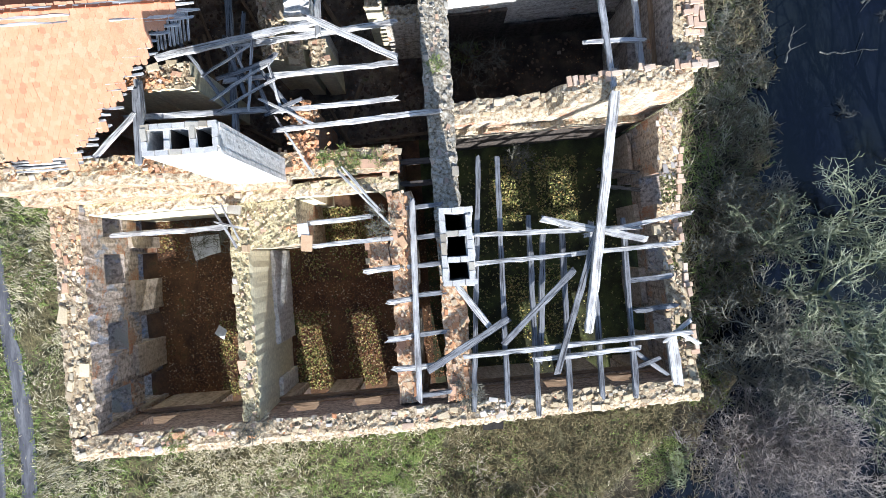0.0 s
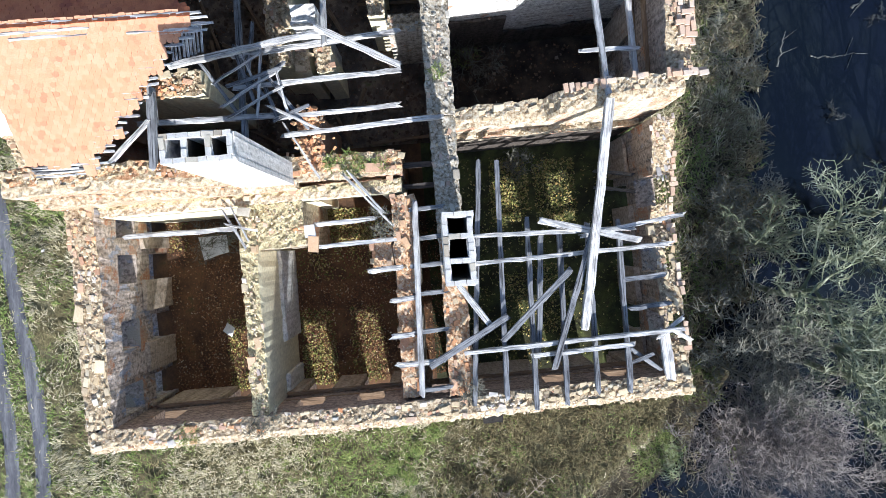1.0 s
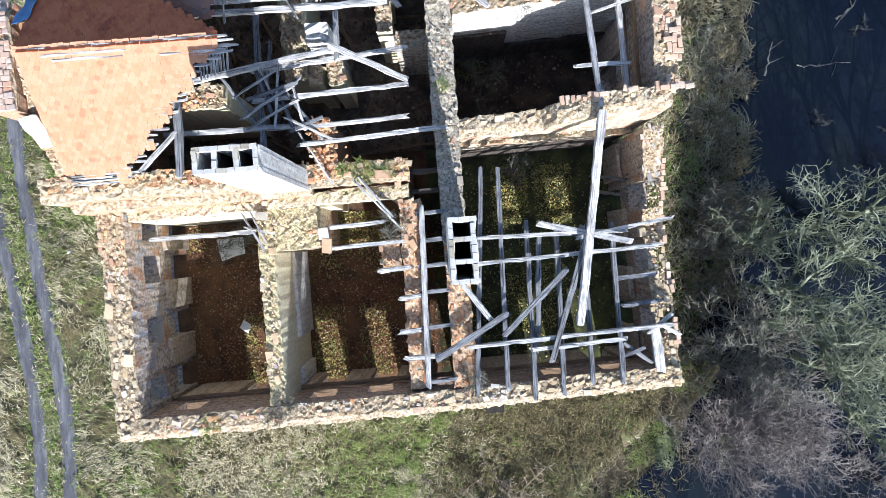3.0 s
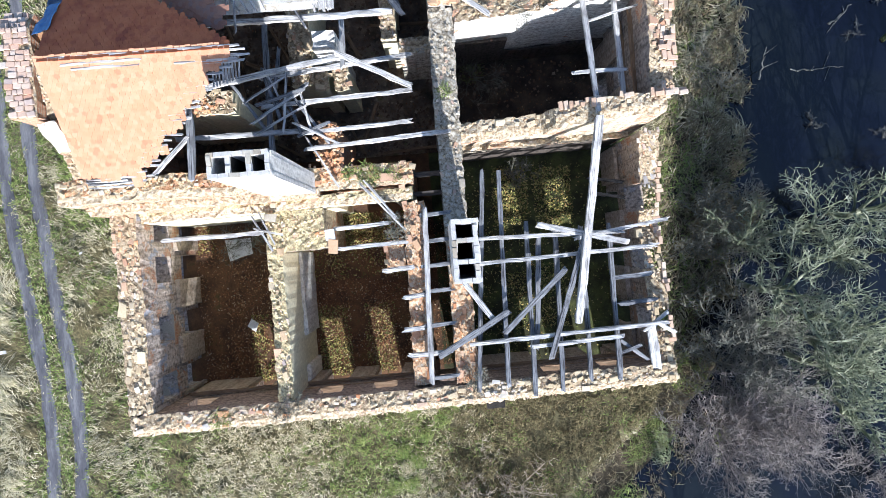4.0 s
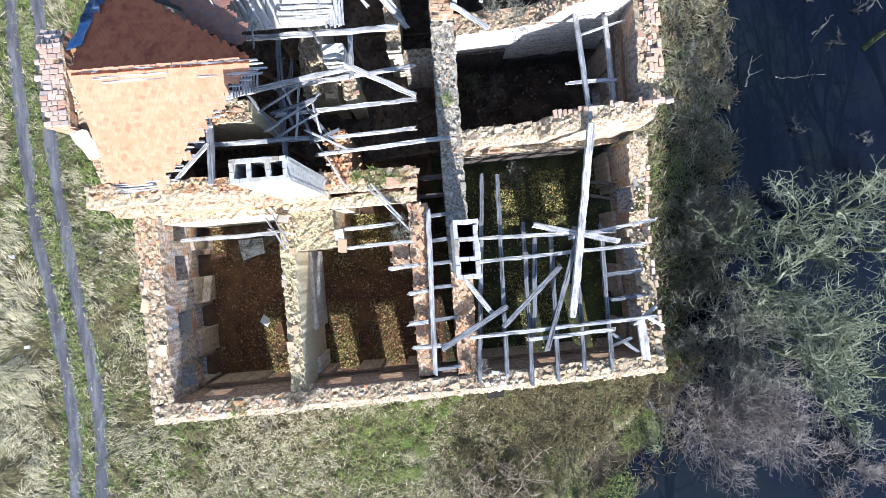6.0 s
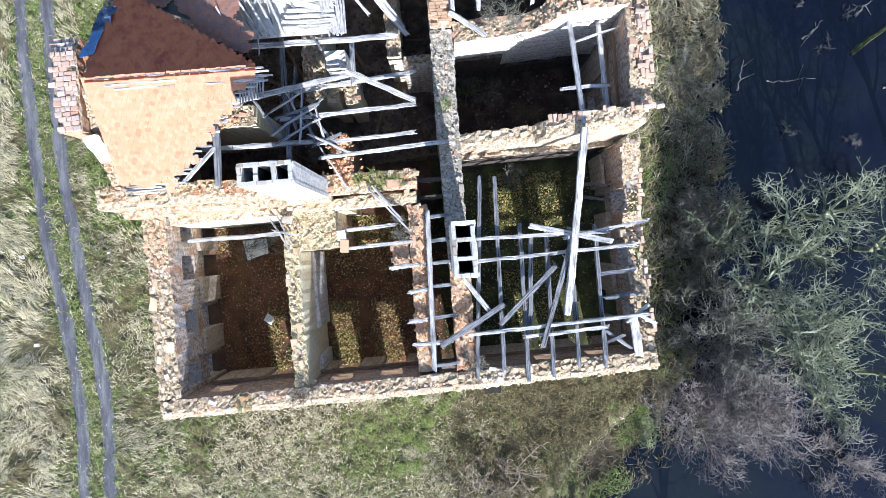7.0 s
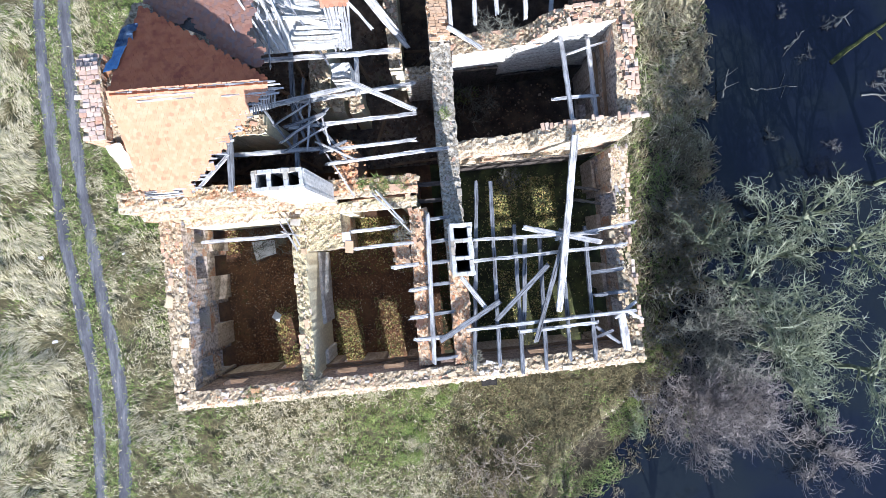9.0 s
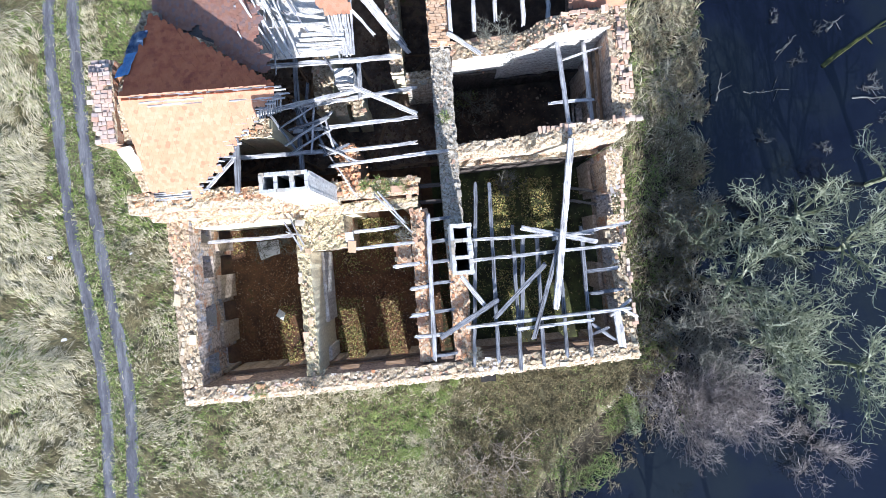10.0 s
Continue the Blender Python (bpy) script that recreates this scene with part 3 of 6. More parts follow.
# ---- walls ----
LO, MID, HI = -0.2, 1.46, 2.25      # sill and head of the lower windows, sill of the upper ones
HEAD = 3.28


def win(u, w=0.76, which="both"):
    low = [(u - w / 2, u + w / 2, 0.15, MID)] if which != "upper" else []
    return low + ([(u - w / 2, u + w / 2, HI, HEAD)] if which != "lower" else [])


def lining(name, a, b, th, openings, zt, seed, label, mat=None):
    """The thicker lower storey: a ledge on which the floor joists once lay."""
    wide = [(o[0] - 0.06, o[1] + 0.06, o[2], zt + 5) for o in openings if o[3] < 2]
    me = wall_mesh(name, a, b, th, -0.3, [(0, zt), (30, zt)], wide, (mat or M_LINING, mat or M_LINING), 0.02, 0.4, seed)
    return thing(name, me, label, "wall", "", "structure")


south_open = win(1.62, 0.76, "upper") + win(3.1, 0.7, "lower") + [o for u in (5.55, 7.22, 12.35, 14.05) for o in win(u)] + win(9.13, 0.5)
south_wall = wall("wall_south", "broken south wall of rubble stone and brick with empty windows", (0.0, -0.14), (15.78, 0.2), 0.62,
     [(0, 4.0), (4, 4.0), (8, 4.05), (10.2, 4.0), (12, 3.85), (15.8, 3.7)], south_open, M_WALL_SOOTY, seed=1, density=1.3, slope=0.13)
for i, u in enumerate((1.62, 5.55, 7.22, 12.35, 14.05)):
    y = -0.14 + 0.0215 * u
    timber("window_sill", (u - 0.37, y + 0.33, HI + 0.004), (u + 0.37, y + 0.345, HI + 0.004), 0.52, 0.03, "", M_WOOD_BROWN, "", 500 + i, category="", ragged=0.02, parent=south_wall)
west_open = [o for u in (0.55, 2.3, 4.1, 5.35) for o in win(u, 0.8)]
wall("wall_west", "broken west wall with sky-blue tints in its plaster and empty windows", (0.66, 0.5), (0.76, 6.25), 0.69,
     [(0, 4.0), (2, 4.1), (4, 4.2), (5.8, 4.4)], west_open, M_WALL_BLUE, seed=2, density=1.3)
lining("wall_west_ledge", (0.8, 0.6), (0.88, 5.95), 0.13, west_open, 2.0, 21, "stained lower wall ledge with empty window niches")
lining("wall_south_ledge", (0.95, 0.5), (4.2, 0.55), 0.13, [(o[0] - 0.95, o[1] - 0.95, o[2], o[3]) for o in south_open], 2.0, 22, "stained lower wall ledge with empty window niches")
lining("wall_south_ledge", (4.7, 0.58), (8.1, 0.63), 0.13, [(o[0] - 4.7, o[1] - 4.7, o[2], o[3]) for o in south_open], 2.0, 23, "stained lower wall ledge with empty window niches")
lining("wall_south_ledge", (10.05, 0.67), (15.1, 0.76), 0.13, [(o[0] - 10.05, o[1] - 10.05, o[2], o[3]) for o in south_open], 2.0, 24, "stained lower wall ledge with empty window niches")
east_open = [o for u in (1.3, 3.2, 5.0) for o in win(u, 0.8)]
wall("wall_east", "crumbling east wall of pale stone with stained brown plaster", (15.78, 0.7), (15.55, 7.5), 0.57,
     [(0, 3.6), (2.4, 3.5), (3.6, 3.4), (4.1, 3.2), (4.8, 3.6), (6.7, 4.2)], east_open, M_WALL_EAST, seed=3, density=1.2)
lining("wall_east_ledge", (15.17, 0.85), (14.98, 7.4), 0.13, east_open, 2.0, 25, "stained lower wall ledge with empty window niches", M_LINING)
wall("wall_east_north", "tall east wall of bare red brick", (15.58, 8.2), (15.55, 18.0), 0.62,
     [(0, 5.4), (1, 5.6), (2.2, 5.7), (3.5, 5.6), (6, 5.4), (9.8, 5.4)], [o for u in (1.2, 2.6) for o in win(u, 0.8)], M_WALL_GREY, seed=4, stones="brick", span=(0.0, 0.48))
wall("wall_room_north", "stepped cross wall with sunlit pale plaster and stone top", (9.95, 7.58), (15.32, 7.71), 0.54,
     [(0, 4.05), (2.35, 4.1), (2.6, 4.9), (3.4, 5.4), (4.4, 5.7), (5.9, 5.6)], [], M_WALL_STONE, seed=5, density=1.2, slope=0.1, top_mat=M_EDGE)
ledge = thing("wall_room_north_ledge", wall_mesh("ledge", (10.05, 7.43), (15.05, 7.54), 0.17, 2.95, [(0, 3.3), (3.4, 3.3), (3.7, 3.05), (9, 3.0)], (), (M_WALL_STONE, M_EDGE), 0.04, 0.2, 26), "broken pale ledge along the cross wall", "wall", "", "structure")
RUBBLE.append((ledge, (10.05, 7.43), (15.05, 7.54), 0.17, [(0, 3.3), (3.4, 3.3), (3.7, 3.05), (9, 3.0)], "stone", 1.0, 36, None))
# dark sheet in place of the shade below the ledge
lining("wall_room_north_foot", (10.05, 7.5), (15.05, 7.62), 0.07, [], 2.9, 39, "dark foot of the cross wall, standing for its shade", M_SHADE_FOOT)
lining("wall_east_north_ledge", (15.02, 8.3), (14.98, 10.85), 0.13, [(0.8, 1.6, 0.15, 1.4)], 3.4, 27, "stained lower wall ledge of the far room")
# dark sheets in place of the shade on the far wall's lower face
lining("wall_room_far_foot", (10.7, 10.83), (15.0, 11.0), 0.07, [], 1.3, 37, "dark foot of the far cross wall, standing for its shade", M_SHADE_FOOT)
lining("wall_room_far_foot", (10.05, 10.8), (11.7, 10.86), 0.09, [], 2.5, 38, "dark foot of the far cross wall, standing for its shade", M_SHADE_FOOT)
for y0, y1 in ((2.2, 4.8), (0.75, 1.25)):
    lining("wall_middle_ledge", (4.79, y0), (4.79, y1), 0.11, [], 2.0, 28, "whitewashed lower ledge of the partition wall", M_WHITE)
wall("wall_spine_south", "spine wall stump topped with orange brick rubble", (10.0, 0.75), (10.0, 3.85), 0.62,
     [(0, 4.0), (3.1, 4.0)], [(1.3, 2.1, 0.1, 2.2)], M_WALL, seed=6, stones="red", density=1.2)
wall("wall_spine", "long grey spine wall with lichened mortar top", (10.0, 3.9), (9.98, 7.9), 0.64,
     [(0, 4.0), (4, 4.1)], [], M_WALL, seed=20, stones="grey", top_mat=M_TOP_GREY)
wall("wall_spine_north", "long grey spine wall with weathered mortar top", (9.98, 7.95), (10.0, 11.3), 0.68,
     [(0, 4.2), (3, 4.3), (3.4, 4.35)], [], M_WALL, seed=7, stones="grey", top_mat=M_TOP_GREY)
wall("wall_spine_far", "far spine wall topped with pale broken brick", (10.0, 11.35), (10.02, 20.0), 0.68,
     [(0, 4.45), (1.6, 4.5), (9, 4.6)], [(0.6, 1.5, 0.1, 2.2)], M_WALL, seed=34, stones="", top_mat=M_TOP_RED)
wall("wall_corridor", "narrow corridor wall topped with broken red brick", (8.72, 0.75), (8.8, 6.0), 0.58,
     [(0, 3.9), (3, 3.9), (5.3, 4.0)], [(2.0, 2.8, 0.1, 2.1)], M_WALL, seed=8, stones="red")
wall("wall_corridor_stub", "stub of wall with a broken red brick top", (8.14, 4.2), (8.14, 4.95), 0.5, [(0, 3.9), (0.8, 3.9)], [], M_WALL_BRICK, seed=9, stones="red", density=1.4)
wall("wall_middle", "partition wall with smooth cream plaster on one side", (4.68, 0.6), (4.68, 6.0), 0.42,
     [(0, 3.95), (3, 4.0), (5.4, 4.0)], [], M_WALL_CREAM, seed=10, jag=0.05, top_mat=M_OCHRE)
wall("wall_rooms_north", "sunlit wall between the rooms with a pale plaster ledge", (0.78, 5.95), (8.5, 6.08), 0.36,
     [(0, 4.15), (3, 4.1), (5, 4.1), (7.7, 4.1)], [(3.1, 3.6, 0.1, 2.6), (5.5, 7.2, 0.1, 3.7)], M_WALL_CREAM, seed=11, density=1.0, slope=0.07, top_mat=M_OCHRE)
wall("wall_house_south", "broken house wall of brick and rubble under the tiled roof", (-0.45, 6.42), (8.55, 6.52), 0.62,
     [(0, 5.9), (2.2, 6.0), (3.2, 5.5), (4.6, 5.0), (6.2, 4.5), (6.5, 4.25), (9.1, 4.25)], [(0.8, 1.6, 2.2, 3.4)], M_WALL_FRONT, seed=12, stones="mixed", density=1.2, slope=0.08, top_mat=M_FRONT)
wall("wall_house_step", "stepped rubble bench along the foot of the house wall", (-0.1, 6.2), (5.9, 6.3), 0.24,
     [(0, 5.2), (2.0, 5.1), (3.5, 4.7), (6.0, 4.4)], [], M_WALL_FRONT, seed=28, stones="mixed", slope=0.08, top_mat=M_FRONT)
wall("wall_gable_low", "low ragged brick end of the gable wall", (0.5, 7.1), (0.46, 7.72), 0.42, [(0, 6.05), (0.68, 6.35)], [], M_WALL_BRICK, seed=35, stones="brick", density=1.2)
wall("wall_gable_plaster", "gable wall stretch capped with bright white plaster", (0.46, 7.74), (0.3, 8.36), 0.42, [(0, 6.5), (0.58, 7.0)], [], M_WALL_BRICK, seed=36, stones="", top_mat=M_ATTIC)
wall("wall_gable", "gable wall topped with coursed pinkish brick", (0.08, 8.4), (0.1, 10.85), 0.66,
     [(0, 7.25), (2.0, 7.35), (2.5, 7.15)], [(0.7, 1.6, 3.6, 5.0)], M_WALL_BRICK, seed=13, stones="")
wall("wall_gable_core", "ragged rubble core between gable and roof edge", (0.54, 8.4), (0.54, 10.8), 0.42, [(0, 6.85), (1.1, 7.3), (2.4, 6.8)], [], M_WALL_BRICK, seed=40, stones="mixed")
wall("wall_gable_north", "ragged house wall under the roof edge", (0.75, 10.9), (1.2, 12.45), 0.5, [(0, 6.9), (0.6, 6.7), (1.7, 6.3)], [], M_WALL, seed=33, stones="")
wall("wall_house_west", "west house wall of brick and old plaster", (1.3, 12.45), (1.3, 20.0), 0.5, [(0, 5.85), (7.6, 5.85)], [], M_WALL, seed=14, stones="")
wall("wall_room_far", "far cross wall with bright white plaster", (10.05, 10.9), (15.0, 11.1), 0.6,
     [(0, 4.3), (2.4, 4.4), (2.9, 5.3), (3.5, 5.9), (5.0, 5.9)], [], M_STAINED, seed=15, stones="brick")
wall("wall_inner_a", "low inner wall with yellow crumbling stone top", (5.82, 9.75), (5.8, 13.0), 0.66, [(0, 3.2), (3.1, 3.4)], [], M_WALL_CREAM, seed=16)
wall("wall_inner_b", "low inner wall with yellow crumbling stone top", (8.35, 10.9), (8.3, 16.0), 0.45, [(0, 3.3), (5, 3.4)], [(0.5, 1.3, 0.1, 2.2)], M_WALL_CREAM, seed=17)
wall("wall_inner_c", "low inner cross wall of grey rubble", (8.4, 10.45), (9.3, 10.45), 0.45, [(0, 3.3), (0.9, 3.3)], [], M_WALL, seed=18, stones="grey")
wall("wall_end_north", "plain wall closing the house", (0.2, 20.05), (15.7, 20.05), 0.6, [(0, 5.0), (15.5, 5.0)], [], M_WALL, seed=19, stones="")


wall("wall_inner_e", "low broken wall stub with pale stone top", (5.85, 9.55), (6.25, 9.55), 0.62, [(0, 3.2), (0.4, 3.3)], [], M_WALL_CREAM, seed=29)
wall("wall_inner_f", "low broken wall stub with pale stone top", (6.42, 9.5), (6.85, 9.52), 0.66, [(0, 3.3), (0.45, 3.2)], [], M_WALL_CREAM, seed=30)


# ---- chimneys ----
def chimney(x0, y0, x1, y1, zb, zt, label, mat, along):
    """A tall stack with three open flues side by side."""
    t = 0.095
    ob = thing("chimney_stack", None, label, "chimney", "chimney stacks")
    ob.location = ((x0 + x1) / 2, (y0 + y1) / 2, zb)
    lx, ly, h = x1 - x0, y1 - y0, zt - zb

    def slab(nm, ax, ay, bx, by, m, lab=""):
        cx, cy = (x0 + x1) / 2, (y0 + y1) / 2
        me = wall_mesh(nm, (ax - cx, ay - cy), (bx - cx, by - cy), t, 0, [(0, h), (9, h)], (), (m, M_WHITE), 0.015, 0.25, int(ax * 10 + ay * 3))
        return part(nm, me, ob, lab)

    slab("side", x0, y0, x1, y0, mat)
    slab("side", x1, y0 + t, x1, y1 - t, mat)
    slab("side", x1, y1, x0, y1, mat)
    slab("side", x0, y1 - t, x0, y0 + t, mat)
    for k in (1, 2):
        if along == "x":
            xx = x0 + lx * k / 3
            slab("flue_wall", xx + t / 2, y0 + t, xx + t / 2, y1 - t, M_SOOT, "sooted flue wall")
        else:
            yy = y0 + ly * k / 3
            slab("flue_wall", x0 + t, yy - t / 2, x1 - t, yy - t / 2, M_SOOT, "sooted flue wall")
    part("flue_bottom", mesh_of("flue_bottom", [(-lx / 2 + t, -ly / 2 + t, 0.4), (lx / 2 - t, -ly / 2 + t, 0.4), (lx / 2 - t, ly / 2 - t, 0.4), (-lx / 2 + t, ly / 2 - t, 0.4)], [(0, 1, 2, 3)], M_SOOT), ob)
    return ob


chim_a = chimney(9.44, 3.87, 10.0, 5.24, 4.0, 8.6, "tall whitewashed brick chimney with three open flues", M_LIME, "y")
chim_b = chimney(4.54, 6.42, 5.84, 6.96, 4.3, 9.0, "tall white plastered chimney with three sooty flues", M_LIME, "x")


# ---- tiled roof ----
def tile_mesh(name, w, l, mat, seed):
    rng = random.Random(seed)
    t = 0.018
    pts = [(-w / 2, l), (w / 2, l), (w / 2, 0.03), (w * 0.25, 0.0 + rng.uniform(0, 0.01)), (-w * 0.25, 0.0), (-w / 2, 0.03)]
    vs = [(x, y, 0) for x, y in pts] + [(x, y, t) for x, y in pts]
    n = len(pts)
    fs = [tuple(range(n - 1, -1, -1)), tuple(range(n, 2 * n))] + [(i, (i + 1) % n, n + (i + 1) % n, n + i) for i in range(n)]
    return mesh_of(name, vs, fs, mat)


def frame_of(o, ux, up):
    """A slope's own frame: origin, direction along the eave, direction up the slope."""
    ux, up = Vector(ux).normalized(), Vector(up).normalized()
    nz = ux.cross(up)
    m = Matrix((ux, up, nz)).transposed().to_4x4()
    return Matrix.Translation(o) @ m


TW, TE = 0.125, 0.1


def slope_tiles(m, inside, width, height, seed, lift=0.045):
    """Poses of the tiles of one slope, course by course."""
    rng = random.Random(seed)
    out = []
    for r in range(int(height / TE) + 1):
        for c in range(-1, int(width / TW) + 2):
            x = (c + (0.5 if r % 2 else 0.0)) * TW
            y = r * TE
            if inside(x, y + 0.1):
                out.append(m @ Matrix.Translation((x + rng.uniform(-0.008, 0.008), y + rng.uniform(-0.012, 0.012), lift + rng.uniform(0, 0.01)))
                           @ pose(0, 0, 0, -5.0 + rng.uniform(-1.3, 1.3), rng.uniform(-1.2, 1.2), rng.uniform(-2.2, 2.2)))
    return out


def joined_tiles(name, poses, mesh):
    co = np.array([v.co[:] for v in mesh.vertices])
    polys = [tuple(p.vertices) for p in mesh.polygons]
    vs, fs = [], []
    for m in poses:
        b = len(vs)
        a = np.array(m)
        vs += [tuple(v) for v in co @ a[:3, :3].T + a[:3, 3]]
        fs += [tuple(b + i for i in p) for p in polys]
    return vs, fs


EAVE_Z, RIDGE_Z, NORTH_Z = 6.25, 8.0, 6.65
up_s = Vector((0, 9.48 - 6.75, RIDGE_Z - EAVE_Z))
LEN_S = up_s.length
SLOPE_S = frame_of((0.55, 6.75, EAVE_Z), (1, 0, 0), up_s)
up_n = Vector((0, 9.48 - 12.28, RIDGE_Z - NORTH_Z))
LEN_N = up_n.length
SLOPE_N = frame_of((5.2, 12.28, NORTH_Z), (-1, 0, 0), up_n)
# main roof, facing west
up_w = Vector((3.9, 0, 1.65))
SLOPE_W = frame_of((0.85, 20.0, 5.93), (0, -1, 0), up_w)


def in_south(x, y):
    edge = 1.2 + 3.15 * (y / LEN_S) + 0.12 * math.sin(y * 9) + 0.08 * math.sin(y * 23)
    return 0.02 < x < edge and (0.28 if x < 1.25 else 0.0) + 0.06 * math.sin(x * 7) < y < LEN_S - 0.02


def in_north(x, y):
    s = y / LEN_N
    left = 5.2 - (0.95 + 3.9 * s)
    return left - 0.1 < x < 4.1 + 0.5 * s + 0.03 * math.sin(y * 13) and y < LEN_N


def in_west(x, y):
    yy = 20.0 - x
    run = y / up_w.length
    valley = 12.29 - 2.49 * run
    if yy < valley + 0.05 + 0.55 * max(0.0, 1 - abs(y - 1.8) / 0.9) + 0.06 * math.sin(y * 12) or y > 4.4:
        return False
    return y < 4.0 - 0.1 * (yy - 10) + 0.18 * math.sin(yy * 5) + 0.1 * math.sin(yy * 17)


roof = thing("roof", None, "steep clay-tiled roof over the wing, broken off along one edge", "roof", "", "structure")


def deck(name, m, outline, mat, label):
    vs = [m @ Vector((x, y, 0.012)) for x, y in outline] + [m @ Vector((x, y, -0.03)) for x, y in outline]
    n = len(outline)
    fs = [tuple(range(n)), tuple(range(2 * n - 1, n - 1, -1))] + [((i + 1) % n, i, n + i, n + (i + 1) % n) for i in range(n)]
    return part(name, mesh_of(name, vs, fs, mat), roof, label)


deck("boarding", SLOPE_S, [(0.05, 0.1), (1.1, 0.1), (4.2, LEN_S - 0.05), (0.05, LEN_S - 0.05)], M_WOOD_DARK, "dark roof boarding")
deck("boarding", SLOPE_N, [(3.9, 0.1), (4.02, 0.1), (4.5, LEN_N - 0.05), (0.45, LEN_N - 0.05)], M_WOOD_DARK, "dark roof boarding")
deck("boarding", SLOPE_W, [(0.0, 0.1), (7.7, 0.1), (8.9, 2.5), (9.0, 2.9), (6.0, 3.9), (0.0, 4.2)], M_WOOD_DARK, "dark roof boarding")

# battens and slats that show along the broken edge
for i in range(26):
    y = 0.15 + i * 0.125
    s = y / LEN_S
    if s > 0.99:
        break
    e = 1.2 + 3.15 * s
    a, b = SLOPE_S @ Vector((e - 0.35, y, 0.02)), SLOPE_S @ Vector((e + 0.16 + 0.14 * math.sin(i * 2.3) + (0.35 if s > 0.85 else 0), y, 0.02))
    timber("batten", a, b, 0.05, 0.03, "", group="", seed=400 + i, ragged=0.03, parent=roof, category="")

for i in range(4):
    timber("batten", SLOPE_S @ Vector((0.08 + 0.05 * (i % 2), 0.04 + 0.075 * i, 0.03)), SLOPE_S @ Vector((1.3 - 0.12 * (i % 3), 0.05 + 0.075 * i, 0.03)), 0.04, 0.03, "", group="", seed=480 + i, ragged=0.05, parent=roof, category="")
for i in range(9):
    timber("batten", (4.3 + 0.075 * i, 8.72 + 0.02 * i, 7.5), (4.42 + 0.075 * i, 9.3, 7.87), 0.035, 0.03, "", group="", seed=440 + i, ragged=0.03, parent=roof, category="")
for i, (x0, x1, y) in enumerate([(1.1, 2.9, 9.33), (1.3, 2.8, 9.23), (0.8, 5.1, 9.45), (3.6, 5.0, 9.2)]):
    timber("batten", (x0, y, 8.03 - (9.45 - y) * 0.64), (x1, y + 0.01, 8.03 - (9.45 - y) * 0.64), 0.05, 0.04, "", group="", seed=460 + i, ragged=0.03, parent=roof, category="")
# ---- timbers over the east room ----
OLD = "weathered grey floor joist resting on the wall tops"
for i, (x0, y0, x1, y1, z) in enumerate([(10.52, 6.7, 9.98, 0.5, 4.02), (10.98, 6.6, 10.82, 0.6, 4.03), (11.65, 5.1, 11.58, 0.3, 3.95),
                                         (12.46, 5.0, 12.38, 0.35, 3.95), (13.2, 4.9, 13.2, 0.6, 3.9), (14.02, 4.9, 14.05, 0.55, 3.85)]):
    timber("joist", (x0, y0, z), (x1, y1, z), 0.12, 0.16, OLD, M_WOOD_GREY, seed=i + 1, group="joists of the east room")
timber("joist", (11.98, 4.82, 4.05), (11.7, 1.6, 4.02), 0.13, 0.15, "weathered grey joist hanging between beams", M_WOOD_GREY, seed=8, group="joists of the east room")
for i, (x0, y0, x1, y1, z) in enumerate([(10.25, 4.8, 14.3, 4.72, 4.2), (10.2, 4.1, 15.2, 4.26, 4.2), (9.85, 1.86, 15.4, 2.08, 4.18), (11.6, 1.66, 14.1, 1.78, 4.16)]):
    timber("cross_beam", (x0, y0, z), (x1, y1, z), 0.105, 0.15, "weathered grey cross beam lying over the joists", seed=20 + i, group="cross beams")
timber("long_beam", (13.55, 7.75, 5.55), (12.88, 2.35, 4.35), 0.2, 0.18, "long pale squared beam fallen from the stepped wall", seed=31)
timber("plank", (11.9, 5.08, 4.55), (14.3, 4.42, 4.5), 0.16, 0.09, "grey plank lying across the beams", seed=32, category="plank")
timber("plank", (13.0, 4.62, 4.3), (15.6, 4.98, 4.25), 0.1, 0.08, "thin grey plank reaching to the wall", seed=33, category="plank")
timber("plank", (13.2, 4.75, 4.55), (12.05, 1.35, 4.35), 0.14, 0.1, "grey plank leaning across the joists", M_WOOD_GREY, seed=34, category="plank")
timber("plank", (12.55, 3.75, 4.45), (10.78, 2.12, 4.35), 0.14, 0.1, "split grey plank lying slantwise over the joists", M_WOOD_GREY, seed=35, category="plank")
timber("plank", (9.0, 1.62, 4.2), (10.95, 2.72, 4.4), 0.17, 0.1, "broad grey plank from the wall top to the joists", M_WOOD_GREY, seed=36, category="plank")
timber("plank", (9.78, 3.6, 4.35), (10.46, 2.6, 4.3), 0.15, 0.1, "short pale brace beside the chimney", seed=37, category="plank")
for i, (x0, y0, x1, y1) in enumerate([(14.1, 3.4, 15.25, 3.45), (14.15, 2.62, 15.3, 2.68)]):
    timber("short_joist", (x0, y0, 3.75), (x1, y1, 3.55), 0.13, 0.13, "short grey joist running into the east wall", M_WOOD_GREY, seed=40 + i, group="short joists")
timber("post", (15.0, 2.0, 3.9), (15.14, 0.75, 3.72), 0.26, 0.16, "broad grey board on the wall corner", seed=44, category="plank")
timber("plank", (14.75, 1.85, 4.1), (15.5, 2.35, 4.05), 0.1, 0.08, "grey plank crossing the wall top", seed=45, category="plank")
timber("plank", (15.1, 2.1, 4.12), (15.65, 1.75, 3.95), 0.1, 0.06, "grey plank crossing the wall top", seed=46, category="plank")
timber("plank", (14.2, 1.55, 3.8), (14.95, 0.95, 3.6), 0.1, 0.08, "grey brace between joist and wall", M_WOOD_GREY, seed=47, category="plank")
